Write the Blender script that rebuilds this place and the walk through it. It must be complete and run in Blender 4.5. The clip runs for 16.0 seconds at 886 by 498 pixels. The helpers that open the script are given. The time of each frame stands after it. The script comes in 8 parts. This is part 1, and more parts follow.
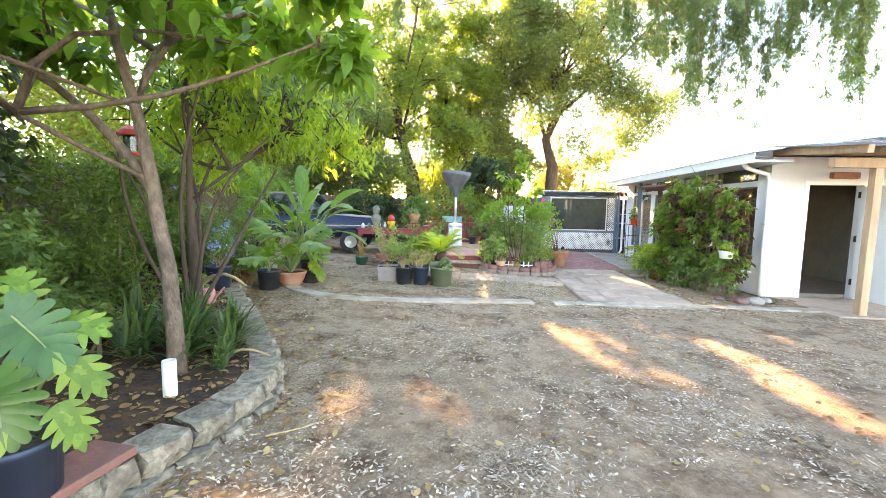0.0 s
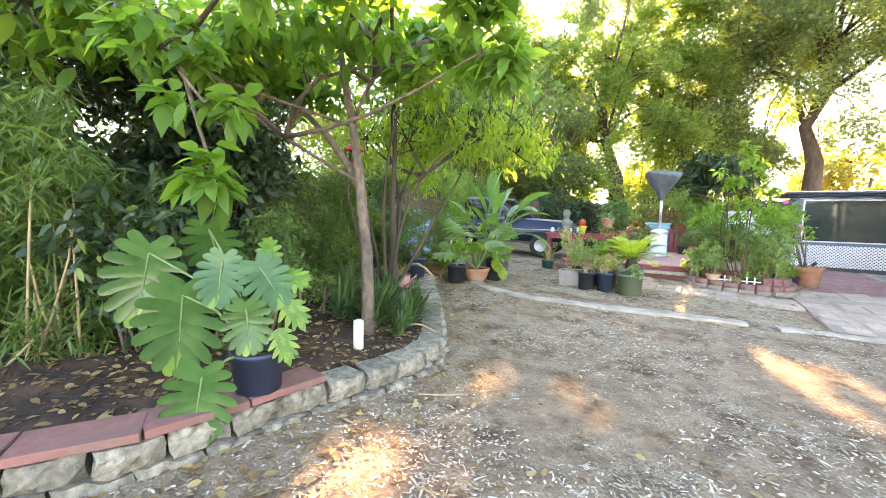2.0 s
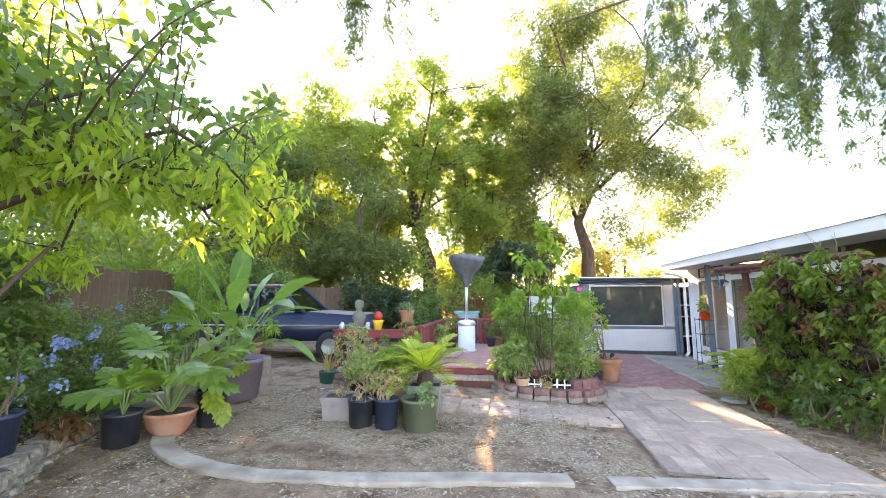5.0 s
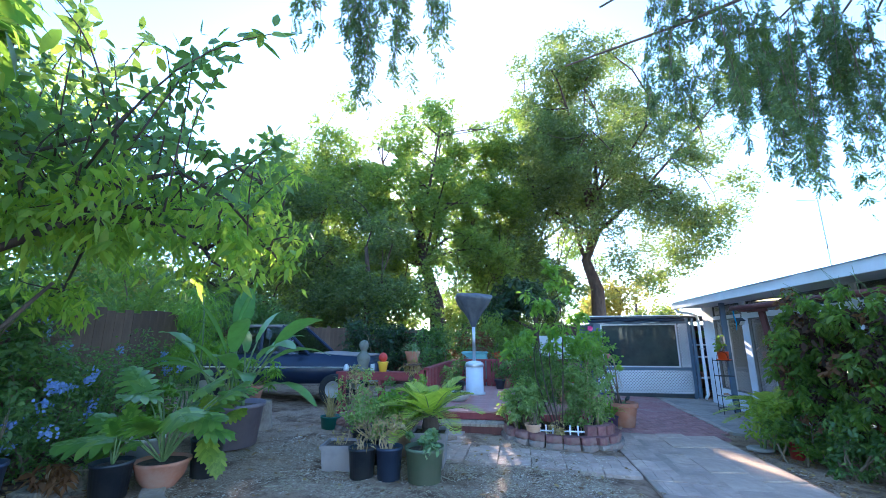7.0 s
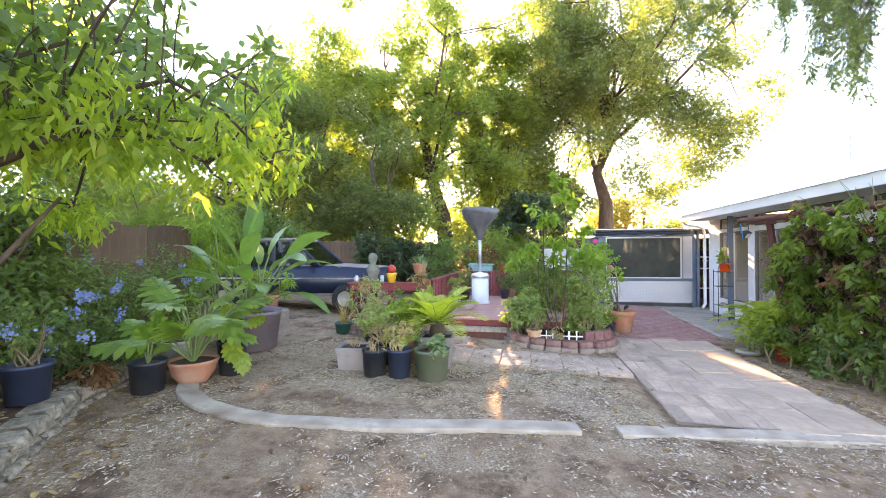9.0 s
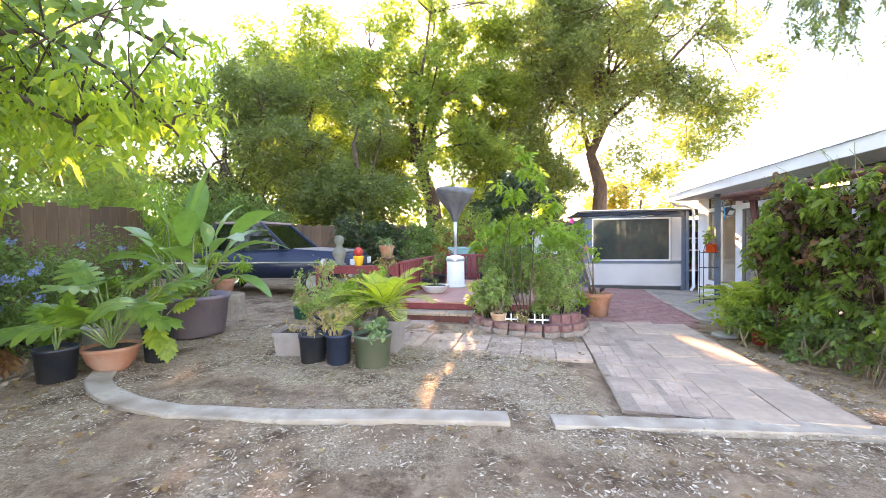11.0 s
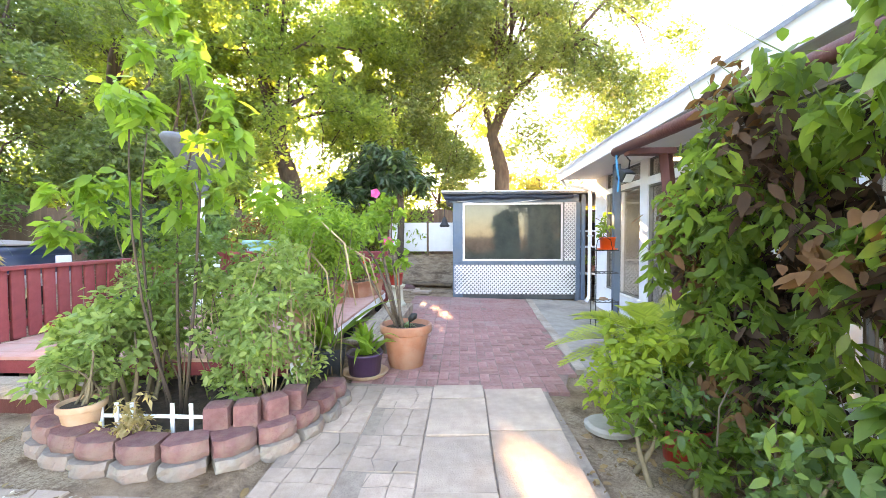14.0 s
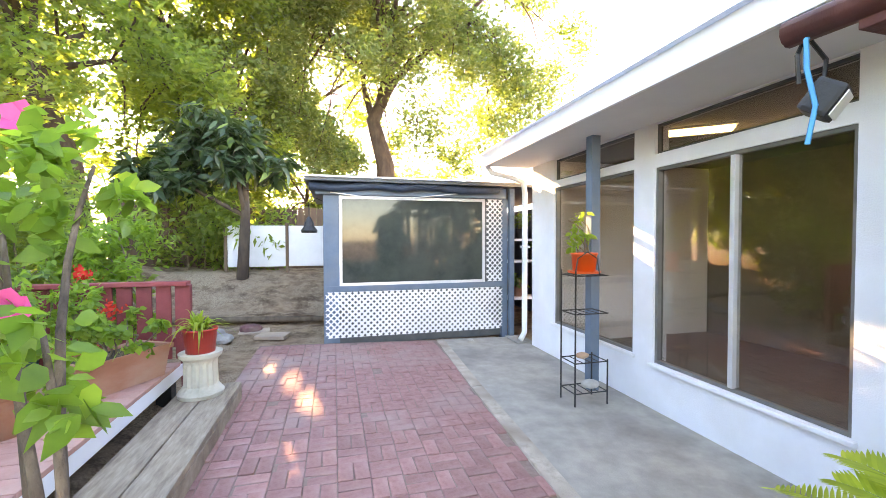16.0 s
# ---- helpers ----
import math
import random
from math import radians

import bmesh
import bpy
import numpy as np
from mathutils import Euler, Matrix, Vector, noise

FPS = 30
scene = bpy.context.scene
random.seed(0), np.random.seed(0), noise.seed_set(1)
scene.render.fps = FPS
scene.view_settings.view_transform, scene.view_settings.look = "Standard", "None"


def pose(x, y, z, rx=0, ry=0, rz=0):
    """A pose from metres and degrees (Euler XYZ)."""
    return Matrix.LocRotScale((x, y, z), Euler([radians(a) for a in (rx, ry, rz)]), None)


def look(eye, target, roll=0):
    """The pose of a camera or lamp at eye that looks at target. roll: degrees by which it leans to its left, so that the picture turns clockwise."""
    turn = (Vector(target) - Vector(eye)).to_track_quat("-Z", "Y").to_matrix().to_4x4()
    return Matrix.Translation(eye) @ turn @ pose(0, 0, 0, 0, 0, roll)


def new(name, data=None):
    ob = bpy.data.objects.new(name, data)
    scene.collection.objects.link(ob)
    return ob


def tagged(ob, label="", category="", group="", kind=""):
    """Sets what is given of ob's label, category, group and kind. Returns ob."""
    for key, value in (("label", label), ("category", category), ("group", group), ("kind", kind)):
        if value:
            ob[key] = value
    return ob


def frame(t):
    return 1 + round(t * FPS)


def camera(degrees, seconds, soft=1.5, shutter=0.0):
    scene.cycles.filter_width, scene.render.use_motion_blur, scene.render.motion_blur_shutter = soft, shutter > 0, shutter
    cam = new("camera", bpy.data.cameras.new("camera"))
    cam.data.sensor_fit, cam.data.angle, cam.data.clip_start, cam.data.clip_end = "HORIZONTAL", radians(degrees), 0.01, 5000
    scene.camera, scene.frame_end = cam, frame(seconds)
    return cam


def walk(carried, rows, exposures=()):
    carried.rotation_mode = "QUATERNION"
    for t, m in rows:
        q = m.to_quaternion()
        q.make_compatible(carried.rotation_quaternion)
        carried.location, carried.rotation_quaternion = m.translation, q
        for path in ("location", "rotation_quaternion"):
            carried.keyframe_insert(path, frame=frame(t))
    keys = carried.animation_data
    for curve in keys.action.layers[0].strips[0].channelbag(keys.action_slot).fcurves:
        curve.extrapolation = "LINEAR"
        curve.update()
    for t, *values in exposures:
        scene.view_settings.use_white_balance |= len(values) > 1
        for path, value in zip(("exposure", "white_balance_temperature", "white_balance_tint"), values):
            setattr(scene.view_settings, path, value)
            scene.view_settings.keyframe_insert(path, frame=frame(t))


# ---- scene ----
cam = camera(94.8, 16.0, 0.7)
PATH = [
    (0, (-0.314, -0.015, 1.415), (-0.447, 1.971, 1.22), 0.9),
    (0.5, (-0.102, -0.064, 1.39), (-0.46, 1.894, 1.2), 1),
    (1, (0.039, -0.15, 1.351), (-0.572, 1.746, 1.17), 0.9),
    (1.5, (0.113, -0.136, 1.357), (-0.757, 1.655, 1.165), 1.1),
    (2, (0.089, -0.035, 1.306), (-0.963, 1.658, 1.134), 1.1),
    (2.5, (0.118, 0.01, 1.27), (-0.992, 1.665, 1.101), 0.9),
    (3, (0.278, 0.263, 1.287), (-0.716, 1.989, 1.098), 0.8),
    (3.5, (0.219, 0.844, 1.416), (-0.359, 2.742, 1.165), 1.2),
    (4, (-0.02, 1.628, 1.465), (-0.25, 3.604, 1.257), 0.4),
    (4.5, (0.001, 2.365, 1.472), (-0.154, 4.359, 1.504), 0.2),
    (5, (0.2, 2.72, 1.485), (-0.107, 4.681, 1.732), 0.05),
    (5.2, (0.21, 2.75, 1.49), (-0.099, 4.703, 1.793), 0.05),
    (6.2, (0.225, 2.8, 1.5), (-0.1, 4.723, 1.943), 0),
    (7.3, (0.225, 2.8, 1.5), (-0.121, 4.725, 1.916), -0.05),
    (7.5, (0.225, 2.8, 1.5), (-0.127, 4.735, 1.864), -0.05),
    (8, (0.225, 2.8, 1.5), (-0.14, 4.753, 1.73), -0.1),
    (8.5, (0.225, 2.8, 1.5), (-0.149, 4.762, 1.601), -0.1),
    (8.7, (0.225, 2.8, 1.5), (-0.153, 4.763, 1.559), -0.15),
    (9.8, (0.36, 2.95, 1.46), (-0.042, 4.909, 1.439), -0.45),
    (10.8, (0.669, 3.23, 1.396), (0.26, 5.187, 1.354), -0.7),
    (11, (0.874, 3.327, 1.374), (0.469, 5.285, 1.327), -0.7),
    (11.5, (1.514, 3.667, 1.359), (1.128, 5.629, 1.308), -0.9),
    (12, (2.079, 4.2, 1.346), (1.732, 6.169, 1.283), -0.6),
    (12.5, (2.519, 4.793, 1.384), (2.205, 6.767, 1.309), -0.5),
    (13, (2.785, 5.64, 1.304), (2.521, 7.621, 1.229), -0.2),
    (13.5, (2.861, 6.49, 1.185), (2.665, 8.48, 1.123), -0.5),
    (14, (2.78, 7.376, 1.23), (2.692, 9.373, 1.164), -0.2),
    (14.5, (2.64, 8.21, 1.32), (2.713, 10.208, 1.254), -0.1),
    (15, (2.585, 9.032, 1.372), (2.845, 11.014, 1.305), -0.4),
    (15.5, (2.621, 9.803, 1.366), (3.039, 11.758, 1.303), -0.4),
    (16, (2.752, 10.495, 1.332), (3.267, 12.427, 1.283), -0.1),
]
EXPOSURES = [(0.0, 3.5, 8300, 18), (3.0, 3.66, 7900, 20), (4.5, 3.5, 8000, 24), (5.2, 3.15, 7500, 25), (7.3, 2.32, 4850, 11), (8.0, 2.37, 5000, 13), (8.7, 3.15, 7700, 26), (10.8, 3.45, 8000, 27), (12.5, 3.4, 8000, 27), (13.5, 3.72, 8000, 24), (14.0, 3.98, 8200, 22), (15.0, 4.12, 8300, 23), (16.0, 3.97, 8300, 24)]
walk(cam, [(t, look(eye, target, roll)) for t, eye, target, roll in PATH], EXPOSURES)

# ---- world, sun, exposure ----
SUN_AZ, SUN_EL = -11.9, 22.5          # degrees from +y towards +x, and above the horizon
world = bpy.data.worlds.new("sky")
scene.world = world
world.use_nodes = True
wn = world.node_tree
sky = wn.nodes.new("ShaderNodeTexSky")
sky.sky_type = "NISHITA"
sky.sun_disc = False
sky.sun_elevation, sky.sun_rotation = radians(SUN_EL), radians(SUN_AZ)
sky.air_density, sky.dust_density, sky.ozone_density = 1.0, 0.25, 1.4
wn.links.new(sky.outputs[0], wn.nodes["Background"].inputs[0])
wn.nodes["Background"].inputs[1].default_value = 0.15
sun_way = Vector((math.sin(radians(SUN_AZ)) * math.cos(radians(SUN_EL)), math.cos(radians(SUN_AZ)) * math.cos(radians(SUN_EL)), math.sin(radians(SUN_EL))))
sun = new("sun", bpy.data.lights.new("sun", "SUN"))
sun.data.energy, sun.data.angle, sun.data.color = 6.5, radians(0.6), (1.0, 0.70, 0.40)
sun.matrix_world = look(sun_way * 60, (0, 0, 0))

# ---- building blocks ----
def gz(x, y=0.0):
    """The ground's height: the yard falls gently towards the house."""
    return -0.06 - 0.032 * max(-9.0, min(9.0, x))


def part(name, bm, material, parent=None, label="", smooth=False):
    me = bpy.data.meshes.new(name)
    bm.to_mesh(me)
    bm.free()
    me.materials.append(material)
    if smooth:
        me.polygons.foreach_set("use_smooth", [True] * len(me.polygons))
    ob = new(name, me)
    if parent is not None:
        ob.parent = parent
    return tagged(ob, label)


def thing(name, label, category, at=(0, 0, 0), turn=0, group=""):
    ob = new(name)
    ob.empty_display_size = 0.1
    ob.location = at
    ob.rotation_euler = (0, 0, radians(turn))
    return tagged(ob, label, category, group)


def struct(name, bm, material, label, smooth=False):
    return tagged(part(name, bm, material, None, label, smooth), kind="structure", category=name.split("_")[0])


def box(bm, x0, y0, z0, x1, y1, z1, m=None):
    vs = [bm.verts.new((x, y, z)) for z in (z0, z1) for x, y in ((x0, y0), (x1, y0), (x1, y1), (x0, y1))]
    for f in ((3, 2, 1, 0), (4, 5, 6, 7), (0, 1, 5, 4), (1, 2, 6, 5), (2, 3, 7, 6), (3, 0, 4, 7)):
        bm.faces.new([vs[i] for i in f])
    if m is not None:
        bmesh.ops.transform(bm, matrix=m, verts=vs)
    return vs


def boxed(x0, y0, z0, x1, y1, z1, bevel=0.0, m=None):
    bm = bmesh.new()
    box(bm, x0, y0, z0, x1, y1, z1)
    if bevel:
        bmesh.ops.bevel(bm, geom=bm.edges[:], offset=bevel, segments=2, affect="EDGES", profile=0.6)
    if m is not None:
        bmesh.ops.transform(bm, matrix=m, verts=bm.verts)
    return bm


def tube(bm, pts, radii, n=7):
    """A round, tapering tube along a line of points."""
    pts = [Vector(p) for p in pts]
    rings, side = [], None
    for i, p in enumerate(pts):
        d = (pts[min(i + 1, len(pts) - 1)] - pts[max(i - 1, 0)]).normalized()
        if side is None:
            side = d.orthogonal().normalized()
        side = (side - d * side.dot(d)).normalized()
        up = d.cross(side)
        r = radii[i] if isinstance(radii, (list, tuple)) else radii
        rings.append([bm.verts.new(p + (side * math.cos(a) + up * math.sin(a)) * r) for a in (2 * math.pi * k / n for k in range(n))])
    for a, b in zip(rings, rings[1:]):
        for k in range(n):
            bm.faces.new((a[k], a[(k + 1) % n], b[(k + 1) % n], b[k]))
    bm.faces.new(rings[0][::-1])
    bm.faces.new(rings[-1])


def lathe(bm, prof, n=28, at=(0, 0, 0), wob=0.0):
    """A turned shape from (radius, height) pairs; closed where the radius is nought."""
    rings = []
    for r, z in prof:
        if r < 1e-6:
            rings.append([bm.verts.new((at[0], at[1], at[2] + z))])
        else:
            rings.append([bm.verts.new((at[0] + r * (1 + wob * math.sin(3 * a + z * 9)) * math.cos(a), at[1] + r * (1 + wob * math.cos(2 * a)) * math.sin(a), at[2] + z)) for a in (2 * math.pi * k / n for k in range(n))])
    for a, b in zip(rings, rings[1:]):
        for k in range(n):
            if len(a) == 1 and len(b) > 1:
                bm.faces.new((a[0], b[(k + 1) % n], b[k]))
            elif len(b) == 1 and len(a) > 1:
                bm.faces.new((a[k], a[(k + 1) % n], b[0]))
            elif len(a) > 1:
                bm.faces.new((a[k], a[(k + 1) % n], b[(k + 1) % n], b[k]))


def raw_mesh(name, verts, faces4, material, parent=None, label=""):
    """One mesh from arrays of places and four-cornered faces."""
    me = bpy.data.meshes.new(name)
    nv, nf = len(verts), len(faces4)
    me.vertices.add(nv)
    me.vertices.foreach_set("co", np.asarray(verts, dtype=np.float32).ravel())
    me.loops.add(nf * 4)
    me.loops.foreach_set("vertex_index", np.asarray(faces4, dtype=np.int32).ravel())
    me.polygons.add(nf)
    me.polygons.foreach_set("loop_start", np.arange(0, nf * 4, 4, dtype=np.int32))
    me.polygons.foreach_set("use_smooth", np.ones(nf, dtype=bool))
    me.update(calc_edges=True)
    me.materials.append(material)
    ob = new(name, me)
    if parent is not None:
        ob.parent = parent
    return tagged(ob, label)


def unit(v):
    return v / np.maximum(np.linalg.norm(v, axis=-1, keepdims=True), 1e-9)


LEAF = ((0.0, 0.02), (0.45, 0.5), (1.0, 0.0))
OVAL = ((0.0, 0.03), (0.25, 0.42), (0.6, 0.46), (1.0, 0.0))
STRAP = ((0.0, 0.35), (0.3, 0.5), (0.65, 0.4), (1.0, 0.03))
PADDLE = ((0.0, 0.05), (0.12, 0.36), (0.4, 0.5), (0.75, 0.42), (1.0, 0.04))


def blades(name, base, along, normal, length, width, material, parent=None, label="", shape=LEAF, droop=0.0, fold=0.0, wave=0.0):
    """Many leaves in one mesh: each runs from its base along a way, bends down by droop, and is creased along its middle by fold."""
    base, along, normal = (np.asarray(a, dtype=float).reshape(-1, 3) for a in (base, along, normal))
    n = len(base)
    length = np.broadcast_to(np.asarray(length, dtype=float), (n,))[:, None]
    width = np.broadcast_to(np.asarray(width, dtype=float), (n,))[:, None]
    droop = np.broadcast_to(np.asarray(droop, dtype=float), (n,))[:, None]
    along = unit(along)
    side = unit(np.cross(along, normal))
    nor = np.cross(side, along)
    cols = 3 if fold else 2
    rows = []
    for k, (t, w) in enumerate(shape):
        c = base + along * length * t - np.array((0, 0, 1.0)) * droop * length * t * t
        lift = nor * width * w * (fold + wave * (1 if k % 2 else -1))
        rows += [c - side * width * w + lift, c, c + side * width * w + lift] if fold else [c - side * width * w, c + side * width * w]
    per = cols * len(shape)
    verts = np.stack(rows, axis=1).reshape(-1, 3)
    pat = [(r * cols + c, r * cols + c + 1, (r + 1) * cols + c + 1, (r + 1) * cols + c) for r in range(len(shape) - 1) for c in range(cols - 1)]
    faces = (np.arange(n)[:, None, None] * per + np.array(pat)[None]).reshape(-1, 4)
    return raw_mesh(name, verts, faces, material, parent, label)


def flecks(name, base, along, normal, length, width, material, parent=None, label=""):
    """Many far leaves in one mesh, each a single lozenge."""
    along = unit(along)
    side = unit(np.cross(along, normal)) * width[:, None] * 0.5
    mid = base + along * length[:, None] * 0.45
    verts = np.stack([base, mid + side, base + along * length[:, None], mid - side], axis=1).reshape(-1, 3)
    return raw_mesh(name, verts, np.arange(len(verts)).reshape(-1, 4), material, parent, label)


def scatter_dirs(rng, n):
    return unit(rng.normal(size=(n, 3)))


def cloud(rng, clumps, n, squash=0.8, hollow=0.35):
    """n places in a heap of ragged clumps (x, y, z, radius), each made of smaller tufts."""
    clumps = np.asarray(clumps, dtype=float)
    wt = clumps[:, 3] ** 2.2
    tufts = []
    for c, k in zip(clumps, np.maximum(3, (wt / wt.sum() * max(24, n / 28)).astype(int))):
        d = scatter_dirs(rng, k) * (hollow + (1 - hollow) * rng.random((k, 1)) ** 0.6)
        tufts.append(np.c_[c[:3] + d * c[3] * (1, 1, squash), np.full(k, c[3] * 0.3)])
    tufts = np.concatenate(tufts)
    pick = tufts[rng.integers(0, len(tufts), n)]
    return pick[:, :3] + rng.normal(size=(n, 3)) * pick[:, 3:] * 0.55, tufts


def foliage(name, clumps, n, size, material, parent, label="", seed=1, ratio=0.45, up=0.5, droop=0.25, shape=LEAF, fold=0.0, squash=0.8, hang=0.0, hollow=0.35, foot=None):
    rng = np.random.default_rng(seed)
    at, tufts = cloud(rng, clumps, n, squash, hollow)
    if foot is not None:
        at = at[open_to_sun(at + np.array(foot))]
        n = len(at)
    d = scatter_dirs(rng, n)
    d[:, 2] = d[:, 2] * 0.6 - hang
    nor = scatter_dirs(rng, n) + (0, 0, up * 2)
    ln = size * rng.uniform(0.6, 1.35, n)
    if foot is not None and shape is LEAF:
        return flecks(name, at, d, nor, ln, ln * ratio * 1.15, material, parent, label), tufts
    return blades(name, at, d, nor, ln, ln * ratio, material, parent, label, shape, droop, fold), tufts


def limb(bm, a, b, r0, r1, rng, sag=0.12, n=6, steps=5):
    a, b = Vector(a), Vector(b)
    ln = (b - a).length
    j = Vector(rng.normal(size=3)) * ln * sag
    pts = [a.lerp(b, t) + j * math.sin(math.pi * t) + Vector((0, 0, ln * 0.10 * math.sin(math.pi * t))) for t in (k / steps for k in range(steps + 1))]
    tube(bm, pts, [r0 + (r1 - r0) * k / steps for k in range(steps + 1)], n)
    return pts


def heap(centre, radii, n, r, seed, low=-1.0):
    """Clumps strewn unevenly through an egg-shaped crown."""
    rng = np.random.default_rng(seed)
    d = scatter_dirs(rng, n * 3)
    d = d[d[:, 2] > low][:n] * (0.2 + 0.8 * rng.random((min(n, (d[:, 2] > low).sum()), 1)) ** 0.6)
    return [(centre[0] + a * radii[0], centre[1] + b * radii[1], centre[2] + c * radii[2], r * rng.uniform(0.65, 1.3)) for a, b, c in d]


SUN_SPOTS = [(0.89, 4.80, 0.24), (1.14, 4.02, 0.18), (2.02, 5.48, 0.21), (1.53, 3.80, 0.15), (2.66, 4.55, 0.24), (2.77, 4.04, 0.18), (2.57, 3.47, 0.24), (2.60, 3.14, 0.21), (-1.17, 3.07, 0.12), (-0.53, 2.91, 0.15), (-1.30, 2.77, 0.11), (0.07, 7.22, 0.22), (0.11, 7.11, 0.30), (-2.60, 6.83, 0.15), (-0.12, 8.77, 0.15), (3.42, 8.86, 0.20), (3.27, 9.58, 0.21), (3.32, 9.06, 0.21), (0.17, 8.97, 0.24), (-0.70, 9.37, 0.15), (2.38, 14.96, 0.24), (2.40, 15.04, 0.20), (3.86, 7.19, 0.18), (0.88, 4.71, 0.21), (1.33, 4.88, 0.18), (2.24, 15.41, 0.32), (1.59, 18.11, 0.2), (2.50, 14.50, 0.24), (2.34, 13.33, 0.2), (-1.3, 1.2, 0.25), (-1.15, -4.25, 0.5), (-0.7, -3.6, 0.45)]


def open_to_sun(at):
    """Which leaves stay: the crowns have chinks through which the low sun reaches the yard."""
    keep = np.ones(len(at), dtype=bool)
    way = np.array(sun_way)
    for x, y, r in SUN_SPOTS:
        d = at - np.array((x, y, gz(x)))
        off = np.linalg.norm(d - (d @ way)[:, None] * way, axis=1)
        keep &= off > r
    return keep


def tree(name, label, at, trunk, clumps, leaves, size, leaf_mat, bark, seed, ratio=0.45, droop=0.25, hang=0.0, limbs=True, squash=0.8, up=0.3, shape=LEAF, fold=0.0, twigs=70):
    """A tapered trunk (x, y, z, radius rows from its foot), limbs to the clumps, twigs to the tufts and a crown of single leaves."""
    rng = np.random.default_rng(seed)
    t = thing(name, label, "tree", at)
    far = at[1] > 15
    rel = [(c[0] - at[0], c[1] - at[1], c[2] - at[2], c[3]) for c in clumps]
    bm = bmesh.new()
    tube(bm, [p[:3] for p in trunk], [p[3] for p in trunk], 12)
    tops = trunk[len(trunk) // 2:]
    bm2 = bmesh.new()
    big = rng.permutation(len(rel))[:max(4, len(rel) // 8)]
    forks = []
    for i in big:
        c = rel[i]
        low = [s for s in tops if s[2] < 0.85 * c[2]] or tops[:1]
        s = low[rng.integers(max(0, len(low) - 3), len(low))]
        forks += limb(bm2, s[:3], c[:3], min(s[3] * (0.6 if far else 0.4), 0.05 + 0.03 * c[3] * 2), 0.02 + 0.008 * c[3], rng, 0.12)[2:]
    spots = np.array([tuple(f) for f in forks])
    for i, c in enumerate(rel):
        if i not in big:
            d = ((spots - np.array(c[:3])) ** 2).sum(1) + 3.0 * (spots[:, 2] > c[2] - 0.2)
            limb(bm2, spots[np.argmin(d)], c[:3], 0.022 + (0.022 if far else 0.012) * c[3], 0.008 + 0.006 * c[3], rng, 0.12, 5, 4)
    part("trunk", bm, bark, t, "", True)
    crown, tufts = foliage("crown", rel, leaves, size, leaf_mat, t, "", seed, ratio, up, droop, shape, fold, squash, hang, foot=at if far else None)
    near = np.asarray(rel)
    for tf in tufts[rng.permutation(len(tufts))[:twigs]]:
        c = near[np.argmin(((near[:, :3] - tf[:3]) ** 2).sum(1))]
        limb(bm2, c[:3], tf[:3], 0.012 + 0.004 * c[3], 0.004, rng, 0.15, 4, 3)
    part("branchwork", bm2, bark, t, "", True)
    return t

# ---- materials ----
def ramp(nt, fac, stops):
    n = nt.nodes.new("ShaderNodeValToRGB")
    el = n.color_ramp.elements
    while len(el) < len(stops):
        el.new(0.5)
    for e, (p, c) in zip(el, stops):
        e.position, e.color = p, (*c, 1)
    nt.links.new(fac, n.inputs[0])
    return n.outputs[0]


def tex_noise(nt, scale, detail=6, coords=None, rough=0.6):
    n = nt.nodes.new("ShaderNodeTexNoise")
    n.inputs["Scale"].default_value, n.inputs["Detail"].default_value, n.inputs["Roughness"].default_value = scale, detail, rough
    nt.links.new(coords, n.inputs["Vector"])
    return n.outputs["Fac"]


def mixc(nt, fac, a, b, mode="MIX"):
    n = nt.nodes.new("ShaderNodeMix")
    n.data_type, n.blend_type = "RGBA", mode
    for socket, v in ((n.inputs[0], fac), (n.inputs[6], a), (n.inputs[7], b)):
        if isinstance(v, (int, float)):
            socket.default_value = v
        elif isinstance(v, tuple):
            socket.default_value = (*v, 1)
        else:
            nt.links.new(v, socket)
    return n.outputs[2]


